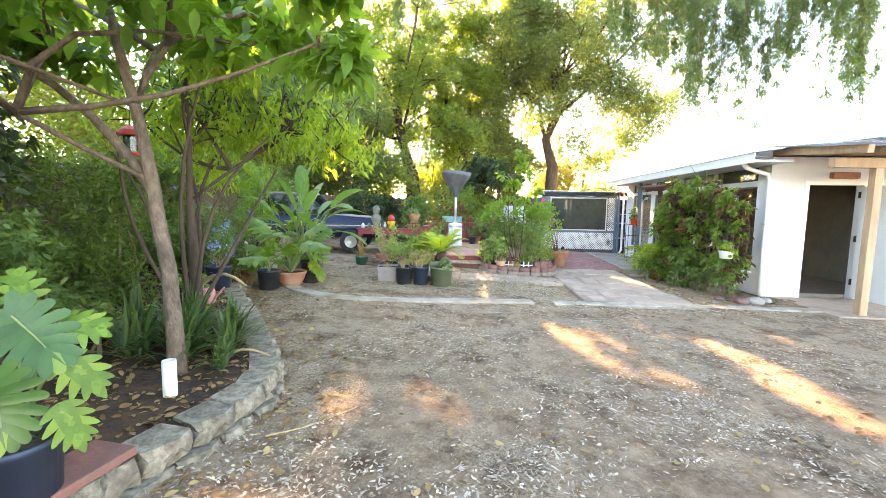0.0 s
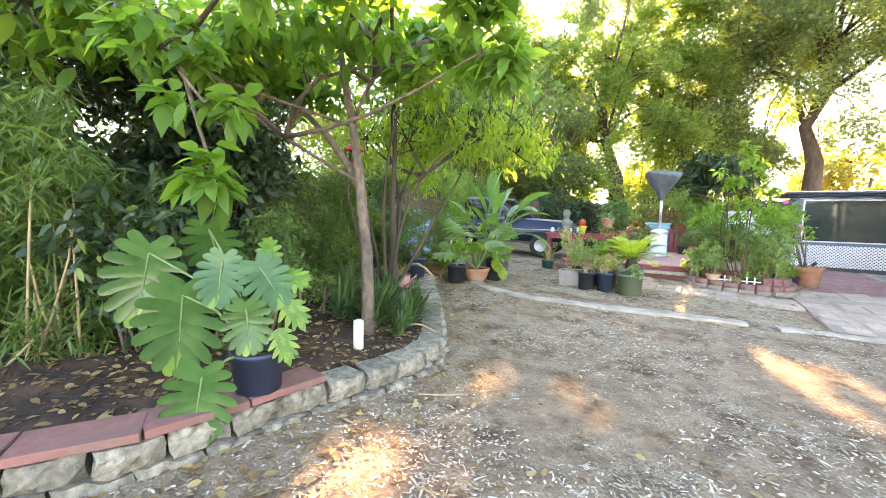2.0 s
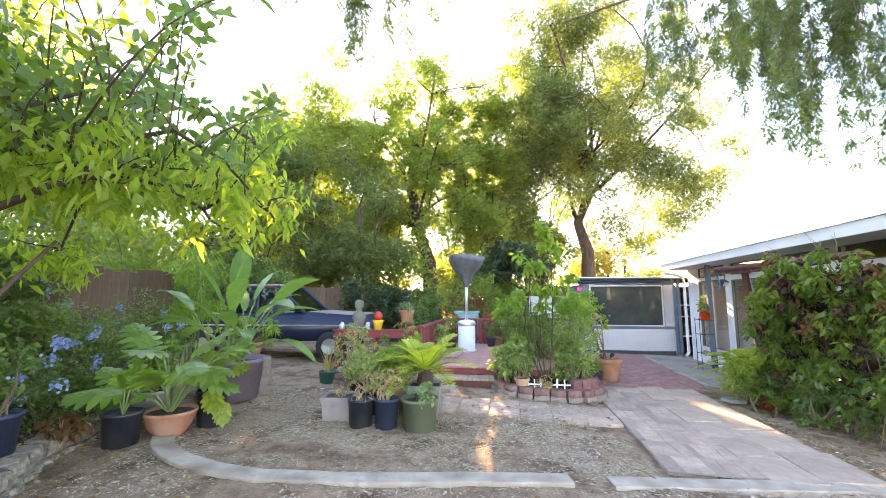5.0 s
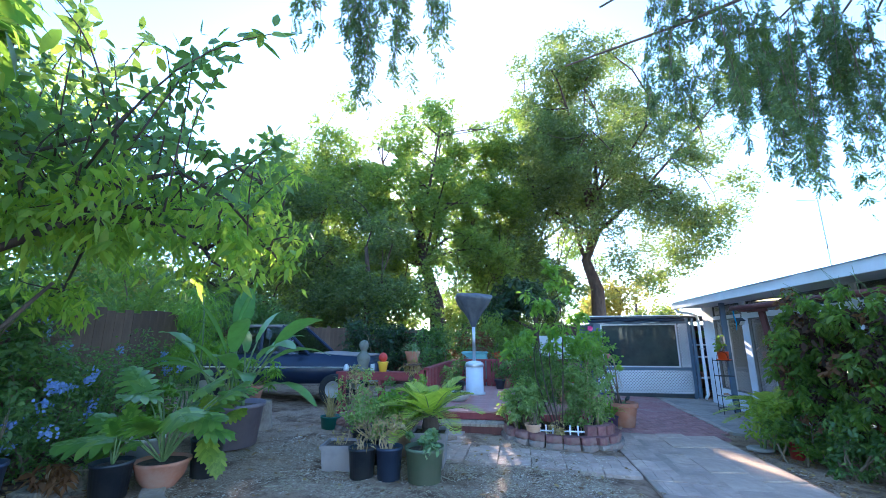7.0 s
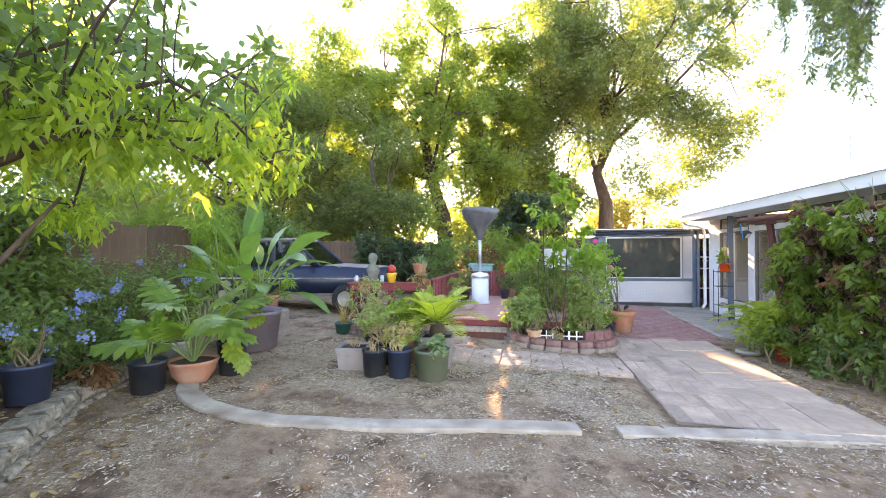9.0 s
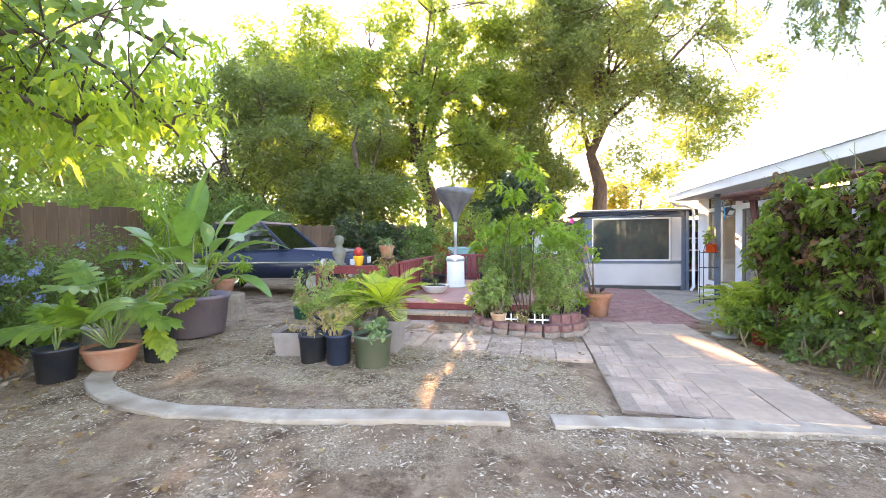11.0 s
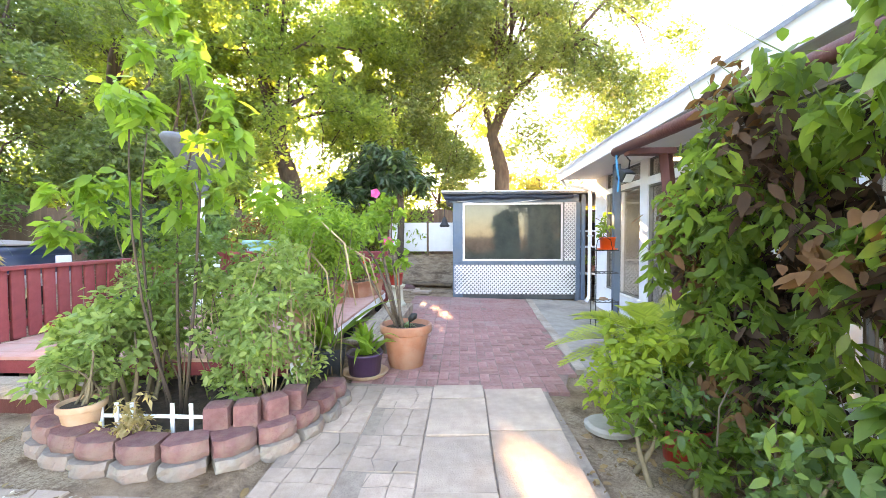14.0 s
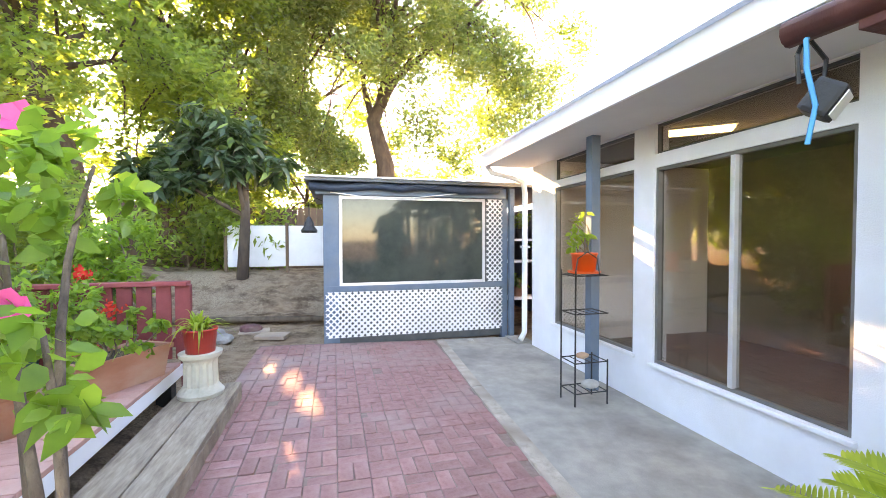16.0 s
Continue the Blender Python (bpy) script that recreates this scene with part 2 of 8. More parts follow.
def surf(name, c1, c2, scale=8, rough=0.8, bump=0.3, bscale=60, metal=0.0, stain=None, sscale=1.5, vary=0.0, stretch=(1, 1, 1), spec=0.5):
    """A surface with grain at two scales, an optional stain colour, and an optional change from piece to piece."""
    m = bpy.data.materials.new(name)
    m.use_nodes = True
    nt = m.node_tree
    p = nt.nodes["Principled BSDF"]
    tc = nt.nodes.new("ShaderNodeTexCoord")
    mp = nt.nodes.new("ShaderNodeMapping")
    mp.inputs["Scale"].default_value = stretch
    nt.links.new(tc.outputs["Object"], mp.inputs[0])
    v = mp.outputs[0]
    col = ramp(nt, tex_noise(nt, scale, 8, v), [(0.3, c1), (0.7, c2)])
    if stain:
        col = mixc(nt, ramp(nt, tex_noise(nt, sscale, 5, v), [(0.45, (0, 0, 0)), (0.7, (1, 1, 1))]), col, stain)
    if vary:
        oi = nt.nodes.new("ShaderNodeObjectInfo")
        k = nt.nodes.new("ShaderNodeMapRange")
        k.inputs[3].default_value, k.inputs[4].default_value = 1 - vary, 1 + vary
        nt.links.new(oi.outputs["Random"], k.inputs[0])
        g = nt.nodes.new("ShaderNodeCombineColor")
        for i in range(3):
            nt.links.new(k.outputs[0], g.inputs[i])
        col = mixc(nt, 1.0, col, g.outputs[0], "MULTIPLY")
    nt.links.new(col, p.inputs["Base Color"])
    p.inputs["Roughness"].default_value, p.inputs["Metallic"].default_value = rough, metal
    p.inputs["Specular IOR Level"].default_value = spec
    if bump:
        b = nt.nodes.new("ShaderNodeBump")
        b.inputs["Strength"].default_value, b.inputs["Distance"].default_value = bump, 0.02
        nt.links.new(tex_noise(nt, bscale, 8, v), b.inputs["Height"])
        nt.links.new(b.outputs[0], p.inputs["Normal"])
    return m


def leafy(name, c1, c2, c3, through_=0.4, rough=0.45, gold=(0.38, 0.5, 0.05)):
    """Leaves: three greens from leaf to leaf, a soft gloss, and light that comes through."""
    m = bpy.data.materials.new(name)
    m.use_nodes = True
    nt = m.node_tree
    p = nt.nodes["Principled BSDF"]
    geo = nt.nodes.new("ShaderNodeNewGeometry")
    col = ramp(nt, geo.outputs["Random Per Island"], [(0.0, c1), (0.55, c2), (0.93, c3), (1.0, tuple(0.5 * (a + b) for a, b in zip(c3, gold)))])
    tc = nt.nodes.new("ShaderNodeTexCoord")
    col = mixc(nt, 0.35, col, ramp(nt, tex_noise(nt, 9, 4, tc.outputs["Object"]), [(0.3, tuple(0.6 * a for a in c1)), (0.7, c3)]))
    nt.links.new(col, p.inputs["Base Color"])
    p.inputs["Roughness"].default_value = rough
    p.inputs["Specular IOR Level"].default_value = 0.35
    tr = nt.nodes.new("ShaderNodeBsdfTranslucent")
    nt.links.new(mixc(nt, 0.42, mixc(nt, 1.0, col, (2.2, 2.3, 1.2), "MULTIPLY"), gold), tr.inputs["Color"])
    mx = nt.nodes.new("ShaderNodeMixShader")
    mx.inputs[0].default_value = through_
    nt.links.new(p.outputs[0], mx.inputs[1])
    nt.links.new(tr.outputs[0], mx.inputs[2])
    nt.links.new(mx.outputs[0], nt.nodes["Material Output"].inputs["Surface"])
    return m


def glassy(name, tint, rough=0.03, see=0.5):
    """A window pane: part clear, part mirror."""
    m = bpy.data.materials.new(name)
    m.use_nodes = True
    nt = m.node_tree
    g = nt.nodes.new("ShaderNodeBsdfGlossy")
    g.inputs["Roughness"].default_value = rough
    t = nt.nodes.new("ShaderNodeBsdfTransparent")
    t.inputs["Color"].default_value = (*tint, 1)
    lw = nt.nodes.new("ShaderNodeLayerWeight")
    lw.inputs["Blend"].default_value = 0.5
    up = nt.nodes.new("ShaderNodeMath")
    up.operation = "POWER"
    up.inputs[1].default_value = 3.5
    nt.links.new(lw.outputs["Facing"], up.inputs[0])
    gl = nt.nodes.new("ShaderNodeMath")
    gl.operation = "MULTIPLY_ADD"
    gl.inputs[1].default_value, gl.inputs[2].default_value = 0.7, ((see - 1) / (see + 1)) ** 2
    nt.links.new(up.outputs[0], gl.inputs[0])
    mx = nt.nodes.new("ShaderNodeMixShader")
    nt.links.new(gl.outputs[0], mx.inputs[0])
    nt.links.new(t.outputs[0], mx.inputs[1])
    nt.links.new(g.outputs[0], mx.inputs[2])
    nt.links.new(mx.outputs[0], nt.nodes["Material Output"].inputs["Surface"])
    return m


def ground_material():
    m = bpy.data.materials.new("dirt")
    m.use_nodes = True
    nt = m.node_tree
    p = nt.nodes["Principled BSDF"]
    tc = nt.nodes.new("ShaderNodeTexCoord")
    v = tc.outputs["Object"]
    soil = ramp(nt, tex_noise(nt, 5, 10, v), [(0.3, (0.17, 0.105, 0.065)), (0.7, (0.46, 0.325, 0.215))])
    straw = ramp(nt, tex_noise(nt, 55, 10, v, 0.75), [(0.38, (0.15, 0.10, 0.065)), (0.62, (0.60, 0.475, 0.335))])
    patch = ramp(nt, tex_noise(nt, 0.8, 12, v, 0.75), [(0.42, (0, 0, 0)), (0.62, (1, 1, 1))])
    col = mixc(nt, patch, soil, straw)
    col = mixc(nt, ramp(nt, tex_noise(nt, 1.7, 12, v, 0.78), [(0.5, (0, 0, 0)), (0.62, (0.85, 0.85, 0.85))]), col, (0.11, 0.066, 0.040))
    nt.links.new(col, p.inputs["Base Color"])
    p.inputs["Roughness"].default_value = 0.95
    p.inputs["Specular IOR Level"].default_value = 0.15
    b = nt.nodes.new("ShaderNodeBump")
    b.inputs["Strength"].default_value, b.inputs["Distance"].default_value = 1.0, 0.035
    nt.links.new(tex_noise(nt, 32, 10, v, 0.7), b.inputs["Height"])
    nt.links.new(b.outputs[0], p.inputs["Normal"])
    return m


DIRT = ground_material()
SOIL = surf("dark_soil", (0.035, 0.025, 0.018), (0.10, 0.07, 0.05), 14, 0.95, 0.9, 40)
# base browns darkened to carry the shade under the overhanging canopy
BEDSOIL_SHADED = surf("shaded_bed_soil", (0.02, 0.011, 0.007), (0.065, 0.036, 0.022), 14, 0.95, 1.0, 35, stain=(0.12, 0.06, 0.032), sscale=4)
CONCRETE = surf("concrete", (0.28, 0.255, 0.215), (0.41, 0.375, 0.32), 6, 0.85, 0.3, 70, stain=(0.19, 0.175, 0.155), sscale=1.2)
CURB = surf("curb_concrete", (0.34, 0.285, 0.225), (0.54, 0.465, 0.38), 14, 0.9, 0.8, 50, stain=(0.24, 0.18, 0.13), sscale=3.5, vary=0.08)
PAVER = surf("paver", (0.38, 0.27, 0.205), (0.52, 0.39, 0.30), 12, 0.9, 0.4, 80, stain=(0.31, 0.235, 0.185), sscale=2.0, vary=0.12)
SLAB = surf("slab_paver", (0.39, 0.28, 0.21), (0.52, 0.395, 0.30), 8, 0.9, 0.35, 80, stain=(0.32, 0.24, 0.19), sscale=2.2, vary=0.1)
BRICK = surf("patio_brick", (0.27, 0.125, 0.11), (0.40, 0.21, 0.185), 16, 0.88, 0.4, 90, stain=(0.36, 0.25, 0.22), sscale=1.3, vary=0.18)
BLOCK = surf("retaining_block", (0.13, 0.11, 0.08), (0.46, 0.40, 0.31), 18, 0.95, 1.0, 60, stain=(0.15, 0.12, 0.09), sscale=6, vary=0.2)
REDCAP = surf("red_cap", (0.23, 0.09, 0.075), (0.31, 0.135, 0.11), 18, 0.85, 0.4, 120, stain=(0.19, 0.10, 0.08), sscale=4, vary=0.06)
REDBLOCK = surf("red_edging", (0.15, 0.06, 0.058), (0.25, 0.115, 0.105), 12, 0.9, 0.5, 60, stain=(0.22, 0.15, 0.12), sscale=4, vary=0.15)
GREYBLOCK = surf("grey_edging", (0.18, 0.15, 0.125), (0.28, 0.245, 0.21), 14, 0.9, 0.5, 60, stain=(0.24, 0.16, 0.13), sscale=5, vary=0.12)
WHITE = surf("white_paint", (0.74, 0.75, 0.77), (0.82, 0.83, 0.84), 3, 0.55, 0.08, 30, stain=(0.70, 0.70, 0.69), sscale=1.0)
STUCCO = surf("white_stucco", (0.72, 0.74, 0.78), (0.80, 0.81, 0.84), 3, 0.8, 0.25, 130, stain=(0.68, 0.67, 0.66), sscale=0.8)
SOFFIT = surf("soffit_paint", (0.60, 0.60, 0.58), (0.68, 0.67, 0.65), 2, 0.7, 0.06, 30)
SHINGLE = surf("roof_shingle", (0.42, 0.43, 0.44), (0.58, 0.59, 0.60), 30, 0.9, 0.5, 60, vary=0.1)
BLUE = surf("blue_grey_paint", (0.075, 0.12, 0.175), (0.115, 0.165, 0.225), 5, 0.6, 0.15, 40, stain=(0.13, 0.16, 0.19), sscale=2)
DARKTRIM = surf("dark_frame", (0.05, 0.06, 0.065), (0.085, 0.095, 0.10), 6, 0.5, 0.1, 40)
WINFRAME = surf("dull_bronze_frame", (0.15, 0.15, 0.145), (0.22, 0.22, 0.21), 5, 0.45, 0.05, 40, metal=0.5)
ALU = surf("aluminium", (0.55, 0.56, 0.57), (0.66, 0.67, 0.68), 5, 0.4, 0.05, 40, metal=0.4)
GLASS = glassy("window_glass", (0.80, 0.80, 0.79), see=1.75)
GLASS_SMOKE = surf("dusty_pane", (0.03, 0.038, 0.034), (0.06, 0.07, 0.062), 3, 0.05, 0.02, 5, stain=(0.06, 0.07, 0.06), sscale=1.4, spec=0.3)
# cream-tan room surfaces coloured darker, so the inside looks dim behind the glass
INSIDE = surf("dim_room_wall", (0.14, 0.135, 0.11), (0.19, 0.18, 0.15), 3, 0.9, 0.1, 30)
INFLOOR = surf("room_floor", (0.16, 0.13, 0.11), (0.24, 0.20, 0.17), 6, 0.6, 0.1, 40)
DECK = surf("deck_paint", (0.42, 0.20, 0.16), (0.52, 0.28, 0.23), 9, 0.75, 0.25, 50, stain=(0.46, 0.30, 0.25), sscale=2, vary=0.06)
DECKRED = surf("dark_red_paint", (0.20, 0.03, 0.035), (0.29, 0.055, 0.055), 9, 0.6, 0.25, 50, vary=0.12)
BROWNRED = surf("brown_red_post", (0.075, 0.02, 0.016), (0.13, 0.036, 0.028), 9, 0.6, 0.3, 40, stretch=(1, 1, 0.2))
PLANK = surf("weathered_plank", (0.26, 0.20, 0.14), (0.42, 0.34, 0.25), 9, 0.9, 0.5, 50, stain=(0.20, 0.15, 0.11), sscale=3, stretch=(6, 1, 1), vary=0.1)
TIMBER = surf("pergola_timber", (0.32, 0.20, 0.12), (0.50, 0.34, 0.22), 8, 0.8, 0.4, 40, stretch=(1, 1, 0.15), vary=0.1)
FENCEWOOD = surf("fence_wood", (0.09, 0.055, 0.035), (0.17, 0.11, 0.07), 6, 0.9, 0.5, 40, stretch=(1, 1, 0.15), vary=0.2)
BARK = surf("bark", (0.11, 0.08, 0.055), (0.22, 0.165, 0.115), 10, 0.95, 1.0, 30, stretch=(1, 1, 0.3))
BARKGREY = surf("smooth_bark", (0.10, 0.07, 0.052), (0.24, 0.175, 0.13), 22, 0.95, 1.0, 45, stain=(0.08, 0.06, 0.045), sscale=7, stretch=(1, 1, 0.5))
BARKDARK = surf("dark_bark", (0.045, 0.03, 0.022), (0.10, 0.07, 0.048), 8, 0.95, 1.0, 25, stretch=(1, 1, 0.3))
TWIG = surf("twig", (0.13, 0.10, 0.06), (0.22, 0.17, 0.10), 10, 0.9, 0.3, 30)
STEM = surf("green_stem", (0.10, 0.16, 0.05), (0.20, 0.26, 0.09), 10, 0.6, 0.1, 30)
DRYSTEM = surf("dry_stem", (0.30, 0.21, 0.11), (0.46, 0.35, 0.20), 10, 0.9, 0.2, 30)
TERRA = surf("terracotta", (0.34, 0.135, 0.075), (0.45, 0.20, 0.12), 7, 0.8, 0.15, 60, stain=(0.42, 0.26, 0.19), sscale=3)
CLAY = surf("pale_clay", (0.42, 0.24, 0.14), (0.55, 0.34, 0.21), 7, 0.85, 0.15, 60, stain=(0.5, 0.38, 0.28), sscale=3)
BLACKPOT = surf("black_plastic", (0.012, 0.016, 0.026), (0.028, 0.034, 0.048), 4, 0.45, 0.05, 40, stain=(0.05, 0.05, 0.05), sscale=2)
BLUEPOT = surf("navy_plastic", (0.02, 0.03, 0.065), (0.035, 0.05, 0.09), 4, 0.5, 0.05, 40)
GREENPOT = surf("olive_plastic", (0.10, 0.135, 0.085), (0.14, 0.18, 0.115), 4, 0.55, 0.06, 40, stain=(0.16, 0.17, 0.12), sscale=3)
TEALPOT = surf("teal_plastic", (0.02, 0.10, 0.08), (0.03, 0.14, 0.11), 4, 0.5, 0.05, 40)
MAUVE = surf("mauve_plastic", (0.16, 0.125, 0.155), (0.21, 0.17, 0.205), 3, 0.6, 0.05, 40, stain=(0.24, 0.20, 0.22), sscale=2)
GREYPOT = surf("grey_stone_pot", (0.22, 0.19, 0.185), (0.31, 0.275, 0.265), 6, 0.85, 0.2, 60, stain=(0.27, 0.22, 0.20), sscale=3)
WHITEPOT = surf("white_plastic", (0.70, 0.72, 0.73), (0.80, 0.81, 0.81), 3, 0.45, 0.03, 40, stain=(0.62, 0.62, 0.58), sscale=3)
ORANGE = surf("orange_plastic", (0.72, 0.09, 0.012), (0.80, 0.12, 0.02), 3, 0.4, 0.03, 40)
PURPLE = surf("purple_plastic", (0.06, 0.03, 0.075), (0.09, 0.05, 0.11), 4, 0.45, 0.04, 40)
YELLOW = surf("yellow_glaze", (0.75, 0.42, 0.02), (0.82, 0.52, 0.05), 3, 0.35, 0.03, 40)
REDGLAZE = surf("red_glaze", (0.42, 0.03, 0.02), (0.55, 0.06, 0.04), 4, 0.4, 0.05, 40)
STONE = surf("stone", (0.30, 0.28, 0.25), (0.46, 0.44, 0.40), 8, 0.9, 0.6, 40, vary=0.15)
STUMPTOP = surf("cut_stump", (0.20, 0.155, 0.12), (0.34, 0.28, 0.22), 9, 0.9, 0.6, 30)
STEEL = surf("brushed_steel", (0.50, 0.52, 0.54), (0.62, 0.63, 0.65), 5, 0.35, 0.05, 60, metal=0.8)
COVER = surf("grey_vinyl_cover", (0.07, 0.075, 0.085), (0.12, 0.125, 0.135), 7, 0.6, 0.5, 14)
IRON = surf("black_iron", (0.008, 0.009, 0.009), (0.018, 0.019, 0.019), 9, 0.5, 0.2, 60)
PVC = surf("pvc_pipe", (0.72, 0.73, 0.72), (0.80, 0.80, 0.79), 3, 0.4, 0.03, 40, stain=(0.55, 0.52, 0.45), sscale=4)
NAVYCAR = surf("navy_car_paint", (0.006, 0.014, 0.038), (0.010, 0.02, 0.05), 2, 0.38, 0.0, 30)
GREYCAR = surf("faded_hood", (0.24, 0.20, 0.18), (0.32, 0.27, 0.25), 4, 0.5, 0.05, 30)
RUBBER = surf("tyre_rubber", (0.015, 0.015, 0.016), (0.03, 0.03, 0.03), 9, 0.8, 0.3, 50)
CARGLASS = glassy("car_glass", (0.30, 0.36, 0.38), 0.03, see=1.7)
BLUEFLOWER = leafy("blue_petal", (0.20, 0.27, 0.62), (0.26, 0.34, 0.70), (0.34, 0.42, 0.75), 0.3, 0.6, (0.3, 0.4, 0.8))
PINKFLOWER = leafy("pink_petal", (0.70, 0.06, 0.26), (0.75, 0.08, 0.30), (0.80, 0.14, 0.38), 0.3, 0.6, (0.8, 0.1, 0.3))
REDFLOWER = leafy("red_petal", (0.55, 0.02, 0.02), (0.62, 0.03, 0.02), (0.70, 0.06, 0.03), 0.3, 0.6, (0.8, 0.1, 0.05))

L_OAK = leafy("oak_leaf", (0.045, 0.078, 0.04), (0.085, 0.125, 0.055), (0.145, 0.185, 0.07), 0.4)
L_TREE = leafy("tree_leaf", (0.06, 0.11, 0.045), (0.115, 0.18, 0.058), (0.20, 0.255, 0.068), 0.58)
L_DARK = leafy("dark_leaf", (0.014, 0.034, 0.020), (0.026, 0.055, 0.028), (0.05, 0.09, 0.04), 0.15, 0.35)
L_PERS = leafy("broad_leaf", (0.05, 0.125, 0.025), (0.09, 0.20, 0.036), (0.16, 0.29, 0.055), 0.58, 0.4)
L_LIME = leafy("lime_leaf", (0.075, 0.17, 0.026), (0.14, 0.26, 0.04), (0.24, 0.36, 0.06), 0.5)
L_ASH = leafy("ash_leaf", (0.10, 0.19, 0.03), (0.19, 0.31, 0.045), (0.36, 0.42, 0.055), 0.6)
L_PEPPER = leafy("pepper_leaf", (0.045, 0.085, 0.04), (0.075, 0.125, 0.045), (0.12, 0.18, 0.06), 0.25, 0.6)
L_HEDGE = leafy("hedge_leaf", (0.045, 0.10, 0.036), (0.085, 0.165, 0.05), (0.15, 0.24, 0.07), 0.35)
L_BAMBOO = leafy("bamboo_leaf", (0.04, 0.09, 0.026), (0.075, 0.145, 0.036), (0.14, 0.215, 0.055), 0.35)
L_VINE = leafy("vine_leaf", (0.036, 0.085, 0.022), (0.085, 0.16, 0.036), (0.20, 0.29, 0.07), 0.58, 0.3)
L_RUST = leafy("withered_leaf", (0.10, 0.045, 0.02), (0.16, 0.075, 0.035), (0.22, 0.12, 0.05), 0.3, 0.8, (0.4, 0.2, 0.05))
# near-black brown: the shade deep in the vine, put into leaf colour
L_VINE_SHADE = leafy("shaded_inner_leaf", (0.03, 0.018, 0.011), (0.055, 0.032, 0.02), (0.10, 0.055, 0.03), 0.05, 0.9, (0.12, 0.06, 0.03))
L_YEL = leafy("yellow_leaf", (0.15, 0.165, 0.03), (0.22, 0.225, 0.045), (0.31, 0.28, 0.07), 0.4, 0.5, (0.5, 0.42, 0.08))
L_SAGO = leafy("sago_leaf", (0.24, 0.32, 0.035), (0.36, 0.43, 0.05), (0.48, 0.52, 0.07), 0.4, 0.35)
L_FERN = leafy("fern_leaf", (0.14, 0.22, 0.03), (0.24, 0.32, 0.042), (0.36, 0.42, 0.06), 0.45, 0.4)
L_PADDLE = leafy("paddle_leaf", (0.07, 0.17, 0.045), (0.11, 0.24, 0.06), (0.17, 0.31, 0.085), 0.3, 0.3)
L_MONST = leafy("split_leaf", (0.028, 0.085, 0.022), (0.052, 0.13, 0.036), (0.09, 0.18, 0.052), 0.22, 0.22)
L_PHILO = leafy("lobed_leaf", (0.075, 0.175, 0.03), (0.13, 0.25, 0.042), (0.21, 0.33, 0.06), 0.4, 0.35)
L_STRAP = leafy("strap_leaf", (0.035, 0.08, 0.028), (0.06, 0.115, 0.04), (0.10, 0.165, 0.06), 0.2, 0.35)
L_GREY = leafy("grey_green_leaf", (0.11, 0.19, 0.06), (0.20, 0.29, 0.095), (0.34, 0.41, 0.16), 0.42, 0.5)
L_DRY = leafy("dry_grass", (0.28, 0.19, 0.09), (0.38, 0.27, 0.13), (0.48, 0.37, 0.2), 0.3, 0.8)
L_SUCC = leafy("succulent_leaf", (0.12, 0.20, 0.09), (0.17, 0.26, 0.12), (0.24, 0.33, 0.16), 0.2, 0.35)

# ---- ground ----
WALL_LINE = [(-3.15, -0.9), (-2.75, -0.25), (-2.42, 0.3), (-2.16, 0.75), (-2.06, 1.15), (-2.0, 1.55), (-1.90, 1.9), (-1.80, 2.3), (-1.76, 2.7), (-1.84, 3.05), (-2.05, 3.42), (-2.35, 3.85), (-2.66, 4.3), (-2.98, 4.72), (-3.28, 5.12), (-3.58, 5.5), (-3.82, 5.85), (-3.97, 6.25), (-4.06, 6.65)]


def along_line(pts, step):
    """Evenly spaced places and headings along a line of points."""
    pts = [Vector((*p, 0)) for p in pts]
    out, need = [], 0.0
    for a, b in zip(pts, pts[1:]):
        d = b - a
        while need <= d.length:
            out.append((a + d.normalized() * need, math.atan2(d.y, d.x)))
            need += step
        need -= d.length
    return out


def bed_side(x, y):
    """How far a place lies behind the retaining wall (metres, positive inside the bed)."""
    best = (9e9, -1.0)
    for (ax, ay), (bx, by) in zip(WALL_LINE, WALL_LINE[1:]):
        dx, dy = bx - ax, by - ay
        t = max(0.0, min(1.0, ((x - ax) * dx + (y - ay) * dy) / (dx * dx + dy * dy)))
        px, py = x - ax - t * dx, y - ay - t * dy
        d = math.hypot(px, py)
        if d < best[0]:
            best = (d, d if dx * py - dy * px > 0 else -d)
    return best[1]


def lump(x, y):
    return 0.022 * noise.noise((x * 0.9, y * 0.9, 3.0)) + 0.018 * noise.noise((x * 4, y * 4, 7.0)) + 0.012 * noise.noise((x * 11, y * 11, 1.0))


def ground_sheet():
    fine_x, fine_y = np.arange(-7.0, 7.01, 0.07), np.arange(-2.5, 9.01, 0.07)
    xs = np.r_[[-400, -150, -60, -30, -20, -14, -10, -8.5], fine_x, [8, 9, 12, 20, 60, 150, 400]]
    ys = np.r_[[-400, -150, -60, -30, -15, -8, -5, -3.5], fine_y, np.arange(9.3, 24, 0.3), [26, 30, 40, 60, 150, 400]]
    verts = []
    for y in ys:
        for x in xs:
            rough = lump(x, y) if -8 < x < 9 and -3 < y < 25 else 0.0
            paved = 1.6 < x < 3.75 and 6.7 < y < 11.2 or 1.3 < x < 6 and y > 10.6 and y < 17 or -1.6 < x < 1.8 and 8.2 < y < 9.3
            verts.append((x, y, gz(x) + (-0.035 if paved else rough)))
    nx = len(xs)
    f = [(j * nx + i, j * nx + i + 1, (j + 1) * nx + i + 1, (j + 1) * nx + i) for j in range(len(ys) - 1) for i in range(nx - 1)]
    g = raw_mesh("ground", verts, f, DIRT, None, "bare brown dirt strewn with pale wood chips and straw")
    tagged(g, category="ground", kind="structure")


ground_sheet()


